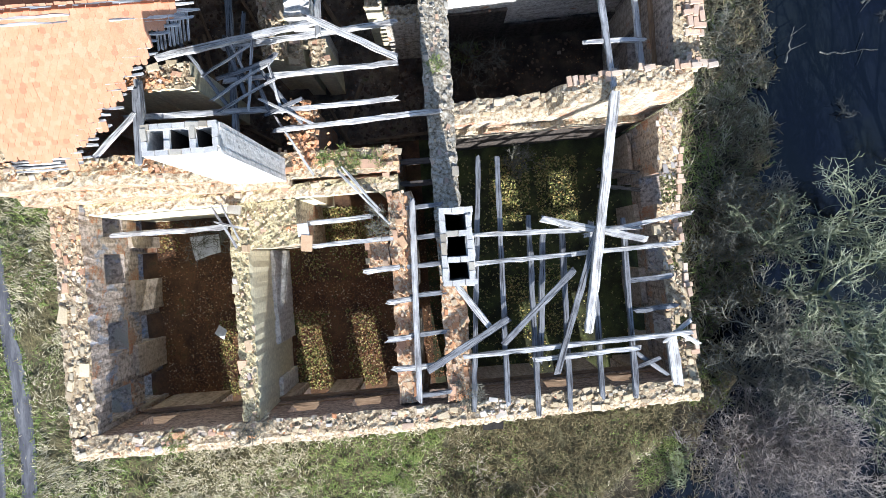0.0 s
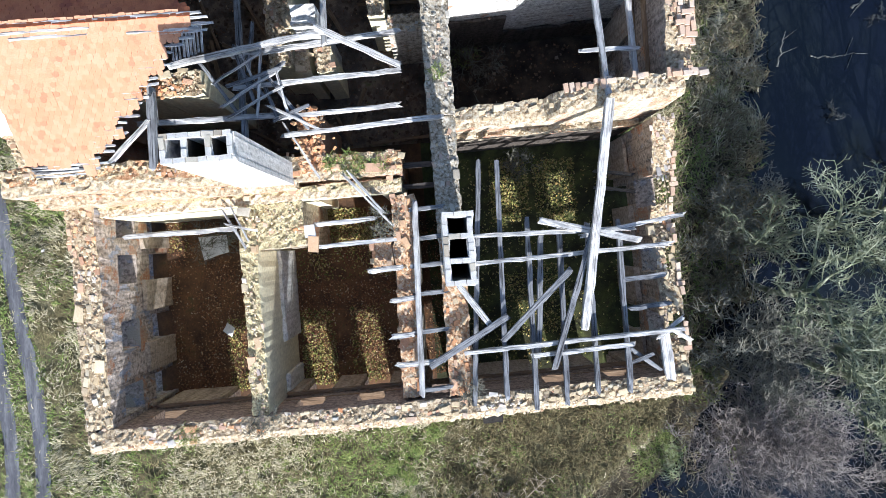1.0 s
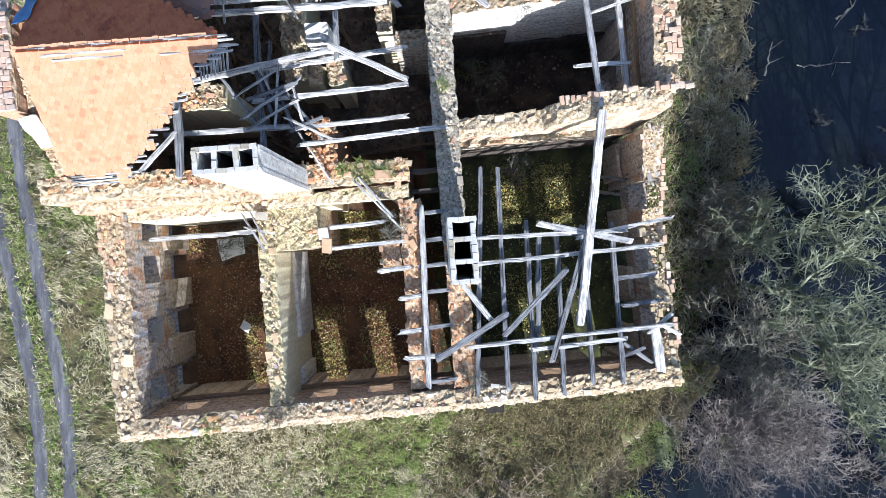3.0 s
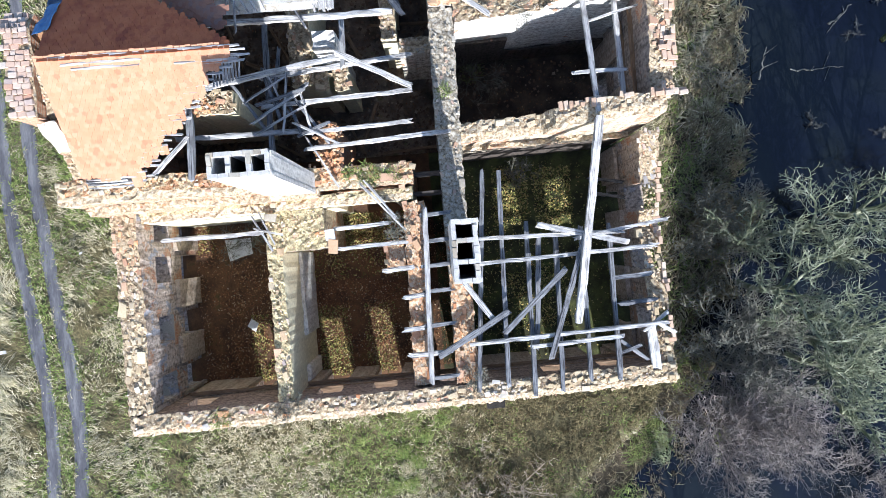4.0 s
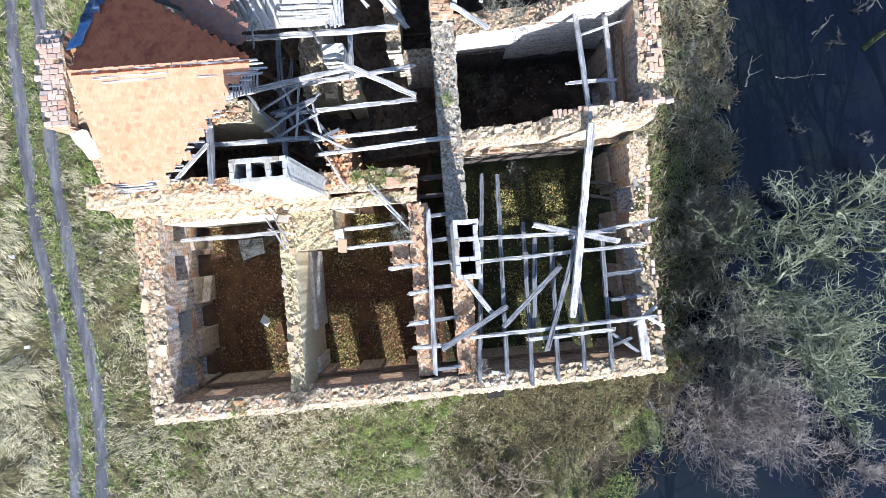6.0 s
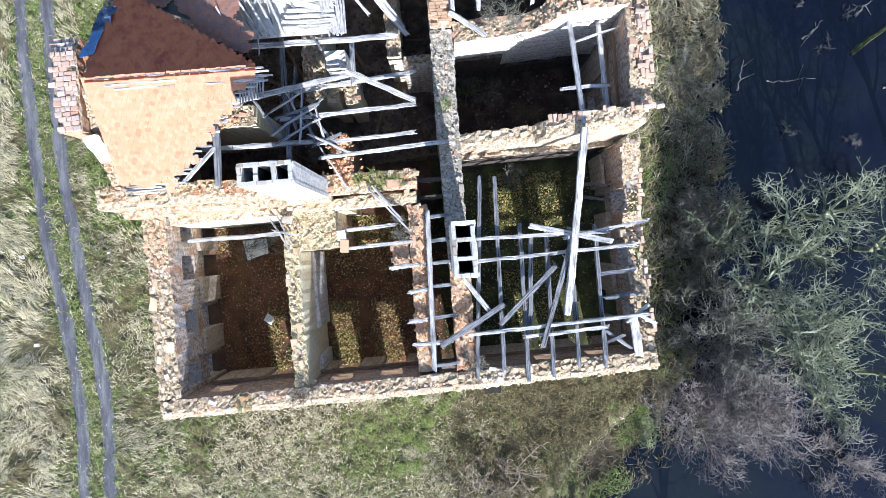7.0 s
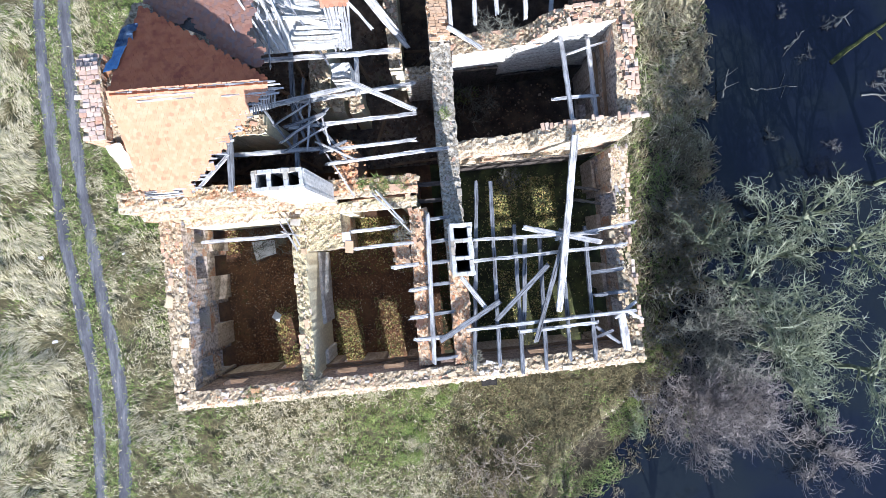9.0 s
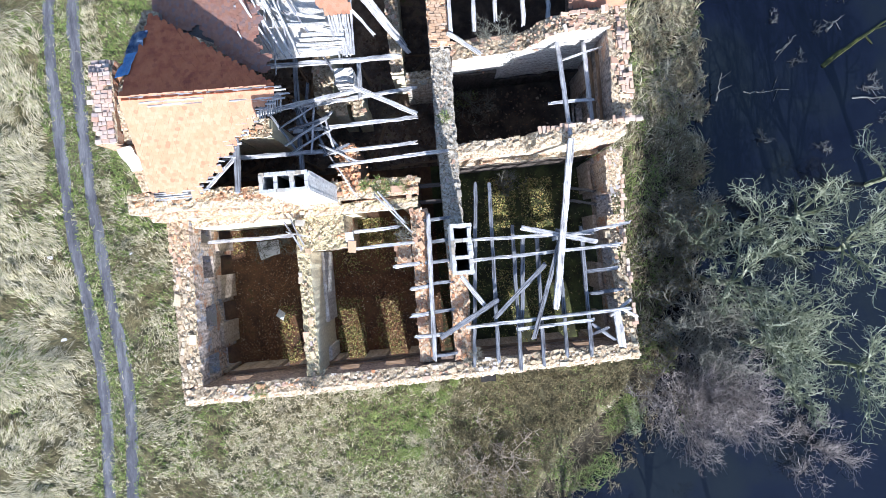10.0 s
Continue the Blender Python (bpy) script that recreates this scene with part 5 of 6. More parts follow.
def scatter(x0, y0, x1, y1, per_m2, chooser, blades=6):
    n = int((x1 - x0) * (y1 - y0) * per_m2)
    xs, ys = VR.uniform(x0, x1, n), VR.uniform(y0, y1, n)
    for x, y in zip(xs, ys):
        kind = chooser(x, y)
        if kind is None:
            continue
        key, ln, wd, hi, spread = kind
        clump = patchy(x, y, 1.7, 12) + 0.6 * patchy(x, y, 4.0, 15)
        if clump < VR.uniform(-1.0, 0.0):
            continue
        z = max(bank(x, y), WATER_Z) + 0.2 * max(0.0, clump)
        a0 = 2.2 + 2.6 * patchy(x, y, 0.28, 1) + 1.8 * patchy(x, y, 0.9, 7) + 0.9 * patchy(x, y, 2.6, 17)
        for _ in range(blades):
            a = a0 + VR.normal(0, spread)
            store[key].append((x + VR.normal(0, 0.07), y + VR.normal(0, 0.07), z, math.cos(a), math.sin(a), ln * VR.uniform(0.5, 1.3), wd * VR.uniform(0.8, 2.0), hi * VR.uniform(0.5, 1.5)))


def in_house(x, y):
    return (-0.05 < x < 15.8 and -0.15 + 0.02 * x < y < 6.6) or (-0.45 < x < 15.8 and 6.4 <= y < 10.9) or (0.35 < x < 15.8 and y >= 10.9)


def meadow(x, y):
    if in_house(x, y):
        return None
    if x > 9:
        z = bank(x, y)
        if z < WATER_Z - 0.9 or (z < WATER_Z and VR.rand() < 0.6 - patchy(x, y, 0.9, 40)):
            return None
        if z < -1.0:
            k = VR.rand() + (0.5 if patchy(x, y, 0.55, 33) < 0.12 else 0.0)
            return ("green", 0.24, 0.018, 0.16, 1.5) if k < 0.3 else ("bank", 0.3, 0.016, 0.14, 1.4) if k < 0.68 else None
        if y < -1.4 and z < -0.82 and VR.rand() < 0.35 + patchy(x, y, 1.1, 35):
            return ("dry", 0.3, 0.014, 0.1, 0.7)
    w, e = line_x(RUT_W, y), line_x(RUT_E, y)
    if min(abs(x - w), abs(x - e)) < 0.22 + 0.06 * patchy(x, y, 1.3, 21):
        return None
    verge = min(abs(x - w), abs(x - e))
    if w < x < e or verge < 0.45 + 0.3 * patchy(x, y, 0.8, 4):
        return ("green", 0.12, 0.018, 0.05, 1.6) if VR.rand() < 0.8 else ("dry", 0.16, 0.016, 0.05, 1.4)
    if x < -0.4:
        g = 0.14 + 0.5 * patchy(x, y, 0.5, 2) + (0.12 if x > -2.6 else 0) + (0.7 if -4.2 < x and y > 6.2 else 0)
        return ("green", 0.16, 0.017, 0.09, 1.2) if VR.rand() < g else (("dry", 0.32, 0.016, 0.12, 0.38) if x < -6.3 else ("dry", 0.18, 0.014, 0.1, 0.7)) if patchy(x, y, 0.7, 30) + VR.normal(0, 0.2) > (-0.16 if x < -6 else -0.05) else ("brush", 0.28, 0.013, 0.07, 0.5)
    if x > 9.6 + 1.6 * patchy(x, y, 0.5, 8) + 0.8 * patchy(x, y, 1.9, 9) + VR.normal(0, 0.8) and y < 0.2:
        g = 0.1 + 0.5 * patchy(x, y, 0.5, 2)
        return ("green", 0.13, 0.014, 0.08, 1.4) if VR.rand() < g else ("brush", 0.16, 0.018, 0.1, 1.4)
    g = 0.35 + 0.6 * patchy(x, y, 0.4, 2) + 0.8 * math.exp(-((x - 6.0) ** 2 / 3.0 + (y + 2.5) ** 2 / 1.8)) + 0.4 * math.exp(-((x - 7.8) ** 2 + (y + 1.3) ** 2) / 1.5) - 0.15
    if VR.rand() < 0.12:
        return ("brush", 0.2, 0.018, 0.08, 1.5)
    return ("green", 0.15, 0.015, 0.08, 1.3) if VR.rand() < g else ("dry", 0.17, 0.014, 0.08, 1.1)


def east_bank(x, y):
    z = bank(x, y)
    if z < WATER_Z - 0.02 or in_house(x, y):
        return None
    g = 0.1 + 0.5 * patchy(x, y, 0.45, 2) + 0.75 * math.exp(-((x - 18.4) ** 2 / 1.3 + (y - 6.6) ** 2 / 2.5)) + 0.5 * math.exp(-((x - 17) ** 2 + (y - 1.6) ** 2) / 1.2)
    if VR.rand() < g + (0.12 if x < 18.4 else 0.0):
        return ("green", 0.2, 0.02, 0.12, 1.6)
    if x < 18.6 and VR.rand() < 0.45:
        return ("brush", 0.26, 0.016, 0.1, 1.4)
    if VR.rand() < (0.12 + 0.35 * min(1.0, max(0.0, y - 7.5) / 2.5) + 0.5 * patchy(x, y, 0.6, 50)) * (1.0 if y > 7.5 else 0.5):
        return ("dry", 0.5, 0.022, 0.16, 0.6)
    return ("bank", 0.36, 0.024, 0.22 if x < 18.6 else 0.3, 1.3) if patchy(x, y, 2.2, 52) > -0.25 else None


scatter(-14.5, -8.5, -0.2, 19, 84, meadow)
scatter(-0.2, -8.5, 19.5, 0.3, 92, meadow)
scatter(15.7, 0.0, 23.0, 18, 66, east_bank)
GRASSES = {"dry": ("dry_grass", M_GRASS, "matted straw-coloured winter grass"), "green": ("green_grass", M_GREEN, "short green grass and moss"), "brush": ("brushwood", M_BRUSH, "brown dead bramble and brush"), "bank": ("bank_brush", M_BANK, "dark tangled brush on the water bank")}
for key, (nm, mt, lab) in GRASSES.items():
    g = np.array(store[key])
    soup_blades(nm, g[:, :3], g[:, 3:5], g[:, 5], g[:, 6], g[:, 7], mt, lab, "grass")


# leaves and weeds on the room floors
def leaves(name, regions, mat, label, size, category, rise=0.03):
    rows = []
    for x0, y0, x1, y1, z, per in regions:
        n = int((x1 - x0) * (y1 - y0) * per)
        xs, ys = VR.uniform(x0, x1, n), VR.uniform(y0, y1, n)
        for x, y in zip(xs, ys):
            if patchy(x, y, 1.1, 5) < VR.uniform(-0.7, 0.35):
                continue
            zz = z + 0.1 * noise.noise(Vector((x * 0.8, y * 0.8, 5))) + 0.05 * noise.noise(Vector((x * 3, y * 3, 9)))
            a = VR.uniform(0, 6.28)
            s = size * VR.uniform(0.5, 1.5)
            rows.append((x, y, zz + 0.01, math.cos(a), math.sin(a), s, s * 0.7, rise * VR.uniform(0.2, 1.6)))
    g = np.array(rows)
    return soup_blades(name, g[:, :3], g[:, 3:5], g[:, 5], g[:, 6], g[:, 7], mat, label, category, 0.2)


# extra leaves in the window patches also brighten the pools of sunlight
leaves("fallen_leaves", [(0.8, 0.55, 4.3, 5.9, 0.2, 850), (0.8, 4.9, 1.6, 5.9, 0.2, 1100), (4.7, 0.55, 8.15, 5.9, 0.2, 800), (8.75, 0.6, 9.4, 5.9, 0.2, 600), (6.5, 1.2, 7.4, 2.9, 0.2, 1300), (4.85, 1.7, 5.9, 2.9, 0.2, 900), (2.5, 1.5, 3.3, 2.9, 0.2, 1000), (0.3, 7.1, 9.3, 14, 0.1, 40), (10.1, 8.2, 15, 10.8, 0.1, 40)],
       M_LEAF, "brown fallen leaves covering the room floors", 0.038, "leaves")
# dense pale weeds in the same patches likewise add to their painted brightness
leaves("floor_weeds", [(10.0, 0.6, 13.3, 7.3, 0.2, 130), (13.3, 0.8, 15.0, 7.2, 0.2, 60), (11.1, 5.2, 12.3, 7.2, 0.2, 900), (12.5, 5.1, 13.8, 7.1, 0.2, 900), (11.2, 1.6, 12.0, 3.6, 0.2, 500), (12.5, 1.6, 13.4, 3.8, 0.2, 600), (4.7, 3.8, 8.1, 6.0, 0.2, 300), (5.4, 4.9, 7.6, 6.0, 0.2, 800),
                       (4.8, 0.5, 5.9, 2.9, 0.2, 750), (6.4, 0.5, 7.5, 2.9, 0.2, 420), (2.5, 0.5, 3.3, 2.8, 0.2, 700), (0.9, 5.0, 1.5, 5.9, 0.2, 500)], M_MOSS, "green moss and weeds on the room floors", 0.05, "weeds", 0.05)


# ---- trees ----
def tubes(segs, sides):
    vs, fs = [], []
    for p, q, r0, r1 in segs:
        d = (q - p)
        if d.length < 1e-5:
            continue
        a = d.orthogonal().normalized()
        b = d.normalized().cross(a)
        k = len(vs)
        for c, r in ((p, r0), (q, r1)):
            for i in range(sides):
                t = 6.28318 * i / sides
                o = a * (math.cos(t) * r) + b * (math.sin(t) * r)
                vs.append((c.x + o.x, c.y + o.y, c.z + o.z))
        for i in range(sides):
            j = (i + 1) % sides
            fs.append((k + i, k + j, k + sides + j, k + sides + i))
    return vs, fs


def branch(out, rng, p, d, length, r, lvl, top, wiggle, lift, fork, limb=0):
    steps = 5 if lvl < top else 3
    for s in range(steps):
        d = (d + Vector((rng.gauss(0, wiggle), rng.gauss(0, wiggle), rng.gauss(0, wiggle * 0.7) + lift * 0.6))).normalized()
        q = p + d * (length / steps)
        r1 = r * (0.88 if lvl < top else 0.72)
        out.append((p, q, r, r1, lvl, limb))
        p, r = q, r1
        if lvl < top:
            for _ in range(rng.choice((0, 1, 1)) if s == 0 else rng.choice((0, 1, 1, 2)) if lvl > 1 else 1):
                side = d.orthogonal().normalized()
                side.rotate(Matrix.Rotation(rng.uniform(0, 6.283), 3, d))
                nd = (d * rng.uniform(0.5, 1.0) + side * rng.uniform(0.6, 1.1)).normalized()
                branch(out, rng, p, nd, length * rng.uniform(0.5, 0.85), max(fork, r * rng.uniform(0.45, 0.65)), lvl + 1, top, wiggle, lift, fork, len(out) if lvl == 0 else limb)


def tree(x, y, height, seed, label, stems=1, wiggle=0.28, lift=0.06, lean=0.15, r=0.13, top=4, fork=0.0085, category="tree", group="bare trees", bark=None, twig=None, name="tree", z=None, spread=None):
    rng = random.Random(seed)
    z = max(bank(x, y), WATER_Z - 0.5) - 0.1 if z is None else z
    out = []
    for s in range(stems):
        a = rng.uniform(0, 6.283) if stems == 1 else 6.283 * s / stems + rng.uniform(-0.4, 0.4)
        ln = lean * rng.uniform(0.5, 1.4)
        branch(out, rng, Vector((x + 0.1 * math.cos(a) * (stems > 1), y + 0.1 * math.sin(a) * (stems > 1), z)), Vector((math.cos(a) * ln, math.sin(a) * ln, 1)).normalized(), height * 0.55, r, 0, top, wiggle, lift, fork, s)
    ob = thing(name, None, label, category, group)
    ob.location = (x, y, z)
    org = Vector((x, y, z))
    if spread:
        tips = np.array([q - org for _, q, *_ in out])
        fz = height / np.percentile(tips[:, 2], 99.5)
        fx = spread / np.percentile(np.hypot(tips[:, 0] - tips[:, 0].mean(), tips[:, 1] - tips[:, 1].mean()), 97)

        def fitted(v):
            v = v - org
            return Vector((v.x * fx, v.y * fx, max(v.z * fz, -0.4))) + org
        out = [(fitted(p), fitted(q), a, b, l, limb) for p, q, a, b, l, limb in out]
    groups = {}
    for p, q, a, b, l, limb in out:
        key = ("trunk", limb) if l == 0 else ("limb", limb) if l < 3 and stems == 1 else ("crown", 0)
        groups.setdefault(key, []).append((p - org, q - org, a, b))
    for (nm, _), segs in groups.items():
        n, m = (7, bark or M_BARK) if nm == "trunk" else (4, bark or M_BARK) if nm == "limb" else (3, twig or M_BARK)
        o = part(nm, mesh_of(nm, *tubes(segs, n), m), ob)
        if nm == "crown":
            tagged(o, kind="stuff")
    return ob


def twisted(rng, p, d, length, steps, wiggle, lift, r0, r1):
    """A crooked run of segments; returns them and its nodes with their directions."""
    segs, nodes = [], []
    for k in range(steps):
        d = (d + Vector((rng.gauss(0, wiggle), rng.gauss(0, wiggle), rng.gauss(0, wiggle * 0.7) + lift))).normalized()
        q = p + d * (length / steps)
        segs.append((p, q, r0 + (r1 - r0) * k / steps, r0 + (r1 - r0) * (k + 1) / steps))
        p = q
        nodes.append((q, d))
    return segs, nodes


def aside(rng, d, spread):
    side = d.orthogonal().normalized()
    side.rotate(Matrix.Rotation(rng.uniform(0, 6.283), 3, d))
    return (d * rng.uniform(0.35, 0.8) + side * spread * rng.uniform(0.7, 1.2)).normalized()


def crooked_tree(x, y, trunk_h, reach, seed, label, limbs=7, low=35, high=65, r=0.12, bark=None, twig=None, name="tree", category="tree", group="bare trees", dense=1.0, z=None, fine=0.008):
    """A bare tree or bush: crooked limbs off a short trunk, forking three times into ever shorter twigs."""
    rng = random.Random(seed)
    z = max(bank(x, y), WATER_Z - 0.4) - 0.1 if z is None else z
    ob = thing(name, None, label, category, group)
    ob.location = (x, y, z)
    bark, twig = bark or M_BARK, twig or bark or M_BARK
    forks = [(Vector((0, 0, 0)), Vector((0, 0, 1)))] * 3
    if trunk_h > 0.6:
        segs, forks = twisted(rng, Vector((0, 0, 0)), Vector((rng.uniform(-0.2, 0.2), rng.uniform(-0.2, 0.2), 1)), trunk_h, 6, 0.1, 0.05, r, r * 0.7)
        part("trunk", mesh_of("trunk", *tubes(segs, 7), bark), ob)
    for n in range(limbs):
        p, _ = forks[min(len(forks) - 1, len(forks) // 2 + n % 3)]
        a, e = 6.283 * n / limbs + rng.uniform(-0.4, 0.4), radians(rng.uniform(low, high))
        ln = reach * rng.uniform(0.85, 1.3)
        limb, nodes = twisted(rng, p, Vector((math.cos(a) * math.cos(e), math.sin(a) * math.cos(e), math.sin(e))), ln, 8, 0.14, 0.02, r * 0.5, fine * 1.6)
        holder = part("limb", mesh_of("limb", *tubes(limb, 5), bark), ob)
        crown = []
        for k, (q, d) in enumerate(nodes[1:]):
            for _ in range(2 if rng.random() < 0.35 * dense else 1):
                s2, n2 = twisted(rng, q, aside(rng, d, 0.9), ln * (0.5 - 0.04 * k) * rng.uniform(0.6, 1.2), 5, 0.19, 0.05, r * 0.17, fine * 1.15)
                crown += s2
                for q2, d2 in n2:
                    for _ in range(2 if rng.random() < 0.3 * dense else rng.random() < 0.85):
                        s3, n3 = twisted(rng, q2, aside(rng, d2, 1.0), ln * 0.17 * rng.uniform(0.5, 1.3), 3, 0.2, 0.1, fine * 1.1, fine * 0.9)
                        crown += s3
                        for q3, d3 in n3:
                            if rng.random() < 0.5 * dense:
                                crown += twisted(rng, q3, aside(rng, d3, 0.9), ln * 0.075 * rng.uniform(0.6, 1.4), 2, 0.18, 0.15, fine * 0.9, fine * 0.6)[0]
        tagged(part("twig_spray", mesh_of("twig_spray", *tubes(crown, 3), twig), holder), kind="stuff")
    return ob


BARE_TREE = "bare deciduous tree with pale lichened branches standing by the water"
for i, (x, y, h, w, n) in enumerate([(20.3, 2.5, 3.4, 2.1, 7), (21.2, 3.9, 3.0, 1.9, 6), (21.2, 1.0, 3.4, 2.2, 7), (22.8, 3.0, 2.6, 1.6, 5), (24.0, 4.9, 3.2, 2.2, 7), (23.6, 0.6, 3.2, 2.1, 7), (26.0, 3.2, 3.4, 2.4, 7), (25.8, -1.8, 3.2, 2.2, 7), (23.2, -1.6, 2.8, 1.8, 6), (28.0, 5.8, 3.2, 2.3, 7), (19.6, 3.6, 2.2, 1.6, 7), (22.0, -0.4, 3.2, 2.0, 7)]):
    crooked_tree(x, y, h, w, 50 + i, BARE_TREE, n, dense=1.0, fine=0.0085)
for i, (x, y, h, w, n, tw, lab) in enumerate([(19.5, 1.7, 1.8, 1.9, 12, M_TWIG, "dense grey leafless thicket on the water bank"), (18.9, -2.0, 2.0, 2.1, 28, M_MAUVE, "rounded leafless bush of fine mauve twigs over the water"), (20.7, -2.2, 2.0, 2.1, 28, M_MAUVE, "rounded leafless bush of fine mauve twigs over the water"),
                                              (24.6, -5.4, 0.0, 2.1, 11, M_MAUVE, "low leafless bush of fine mauve twigs over the water"), (19.2, 4.2, 0.7, 1.5, 9, M_TWIG, "thin grey leafless thicket on the water bank"), (20.0, 0.3, 2.4, 2.2, 14, M_TWIG, "dense grey leafless thicket on the water bank"), (18.9, -0.1, 1.2, 1.8, 12, M_TWIG, "dense grey leafless thicket on the water bank"), (19.8, 5.3, 1.4, 1.4, 9, M_TWIG, "thin grey leafless thicket on the water bank")]):
    crooked_tree(x, y, h, w, 80 + i, lab, n, 15, 75, 0.06, tw, tw, "shrub", "shrub", "leafless shrubs", 1.3 if n > 20 else 1.2, fine=0.0075)
for i, (x, y, h) in enumerate([(18.9, 4.9, 2.0), (19.8, 10.5, 1.6)]):
    s = tree(x, y, h, 90 + i, "low tangle of bare brown twigs", stems=5, wiggle=0.25, lift=0.0, lean=0.9, r=0.03, top=3, fork=0.006, category="shrub", group="leafless shrubs", bark=M_TWIG, twig=M_TWIG, name="shrub")
for i, (x, y, w) in enumerate([(10.4, -4.5, 1.3), (11.3, -4.3, 1.2), (9.8, -5.2, 1.2), (11.0, -5.3, 1.1), (10.3, -3.5, 0.9)]):
    crooked_tree(x, y, 0.0, w, 96 + i, "low bush of pale dead branches in the brown brush", 6, 4, 28, 0.055, M_DRYWOOD, M_DRYWOOD, "shrub", "shrub", "dead bushes in the meadow", 0.5, fine=0.009)
for i, (x, y, z, h) in enumerate([(11.55, 11.45, 4.3, 0.95), (2.7, 5.5, 0.2, 1.2), (12.0, 6.9, 0.2, 0.8), (10.7, 10.4, 0.1, 1.5), (4.5, 0.4, 3.9, 0.55), (9.9, 0.9, 3.9, 0.5), (8.0, 5.3, 3.8, 0.6)]):
    tree(x, y, h, 120 + i, "small bare bush growing in the ruin", stems=5, wiggle=0.25, lift=0.0, lean=0.9, r=0.02, top=3, fork=0.006, category="shrub", group="bushes in the ruin", bark=M_TWIG, twig=M_TWIG, name="shrub", z=z)
for i, (x, y, h) in enumerate([(17.6, -11.0, 4.0), (20.4, -9.6, 3.8), (14.2, -12.5, 4.0)]):
    crooked_tree(x, y, h, 2.6, 140 + i, BARE_TREE)


def tuft(x, y, z, r, n, seed):
    rg = np.random.RandomState(seed)
    a = rg.uniform(0, 6.283, n)
    d = np.sqrt(rg.uniform(0, 1, n)) * r
    pts = np.stack([x + d * np.cos(a), y + d * np.sin(a), np.full(n, z)], 1)
    b = rg.uniform(0, 6.283, n)
    ob = soup_blades("weed_tuft", pts, np.stack([np.cos(b), np.sin(b)], 1), rg.uniform(0.06, 0.2, n), rg.uniform(0.008, 0.018, n), rg.uniform(0.05, 0.2, n), M_GREEN, "tuft of green weeds rooted in the masonry", "weeds")
    return ob


for i, (x, y, z, r, n) in enumerate([(7.3, 6.85, 4.24, 0.35, 260), (6.75, 6.9, 4.24, 0.2, 120), (8.0, 6.8, 4.24, 0.25, 120), (10.5, 10.75, 0.15, 0.6, 300), (2.6, 0.2, 4.0, 0.3, 120), (9.6, 9.0, 4.28, 0.2, 80)]):
    tuft(x, y, z, r, n, 200 + i)


for i, (x, y, r, n) in enumerate([(7.33, -2.67, 0.26, 220), (7.44, -3.25, 0.24, 200), (7.8, -3.05, 0.28, 240), (8.83, -1.54, 0.3, 240), (7.51, -3.83, 0.3, 240), (8.4, -1.2, 0.26, 200), (9.3, -1.1, 0.22, 160), (8.2, -2.1, 0.24, 180), (6.9, -3.9, 0.3, 220)]):
    rg = np.random.RandomState(300 + i)
    ang, d = rg.uniform(0, 6.283, n), np.sqrt(rg.uniform(0, 1, n)) * r * 0.9
    pts = np.stack([x + d * np.cos(ang), y + d * np.sin(ang), np.full(n, bank(x, y))], 1)
    lay = 1.9 + rg.normal(0, 1.0, n)
    soup_blades("grass_tussock", pts, np.stack([np.cos(lay), np.sin(lay)], 1), rg.uniform(0.12, 0.3, n), rg.uniform(0.01, 0.018, n), rg.uniform(0.1, 0.34, n), M_GRASS if i % 4 == 1 else M_GREEN, "tall pale tussock of arching grass", "grass")


for i, (x, y, r, n) in enumerate([(16.5, -3.0, 0.5, 150), (17.2, -3.2, 0.4, 120), (15.7, -5.5, 0.6, 170), (16.1, -3.7, 0.45, 130), (17.0, -3.9, 0.35, 90), (14.9, -6.0, 0.6, 170), (16.9, -2.6, 0.3, 80)]):
    rg = np.random.RandomState(340 + i)
    ang, d, lay = rg.uniform(0, 6.283, n), np.sqrt(rg.uniform(0, 1, n)) * r, rg.normal(2.6, 0.8, n)
    px, py = x + d * np.cos(ang), y + d * np.sin(ang)
    pts = np.stack([px, py, np.array([max(bank(u, v), WATER_Z) for u, v in zip(px, py)])], 1)
    soup_blades("reed_clump", pts, np.stack([np.cos(lay), np.sin(lay)], 1), rg.uniform(0.2, 0.55, n), rg.uniform(0.012, 0.022, n), rg.uniform(0.12, 0.4, n), M_GREEN if i % 3 != 1 else M_PALEGRASS, "clump of green reeds at the water edge", "reeds")


def log(p0, p1, r, seed, label):
    rng = random.Random(seed)
    out, ring, faces = [], [], []
    p0, p1 = Vector(p0), Vector(p1)
    d = p1 - p0
    side = Vector((-d.y, d.x, 0)).normalized()
    for k in range(9):
        q = p0 + d * k / 8 + side * rng.gauss(0, 0.035)
        rr = r * (1 - 0.09 * k) * rng.uniform(0.85, 1.15)
        ring += [tuple(q + side * (math.cos(6.2832 * i / 6) * rr) + Vector((0, 0, math.sin(6.2832 * i / 6) * rr))) for i in range(6)]
        if k:
            faces += [((k - 1) * 6 + i, (k - 1) * 6 + (i + 1) % 6, k * 6 + (i + 1) % 6, k * 6 + i) for i in range(6)]
        if k in (3, 5, 6):
            out.append([(q, q + Vector((rng.uniform(-0.6, 0.6), rng.uniform(-0.6, 0.6), 0.05)), r * 0.4, r * 0.15)])
    faces += [(5, 4, 3, 2, 1, 0), tuple(range(48, 54))]
    ob = thing("fallen_branch", mesh_of("fallen_branch", ring, faces, M_DEADWOOD), label, "branch", "branches in the water")
    for side in out:
        part("twig", mesh_of("twig", *tubes(side, 4), M_DEADWOOD), ob)
    return ob


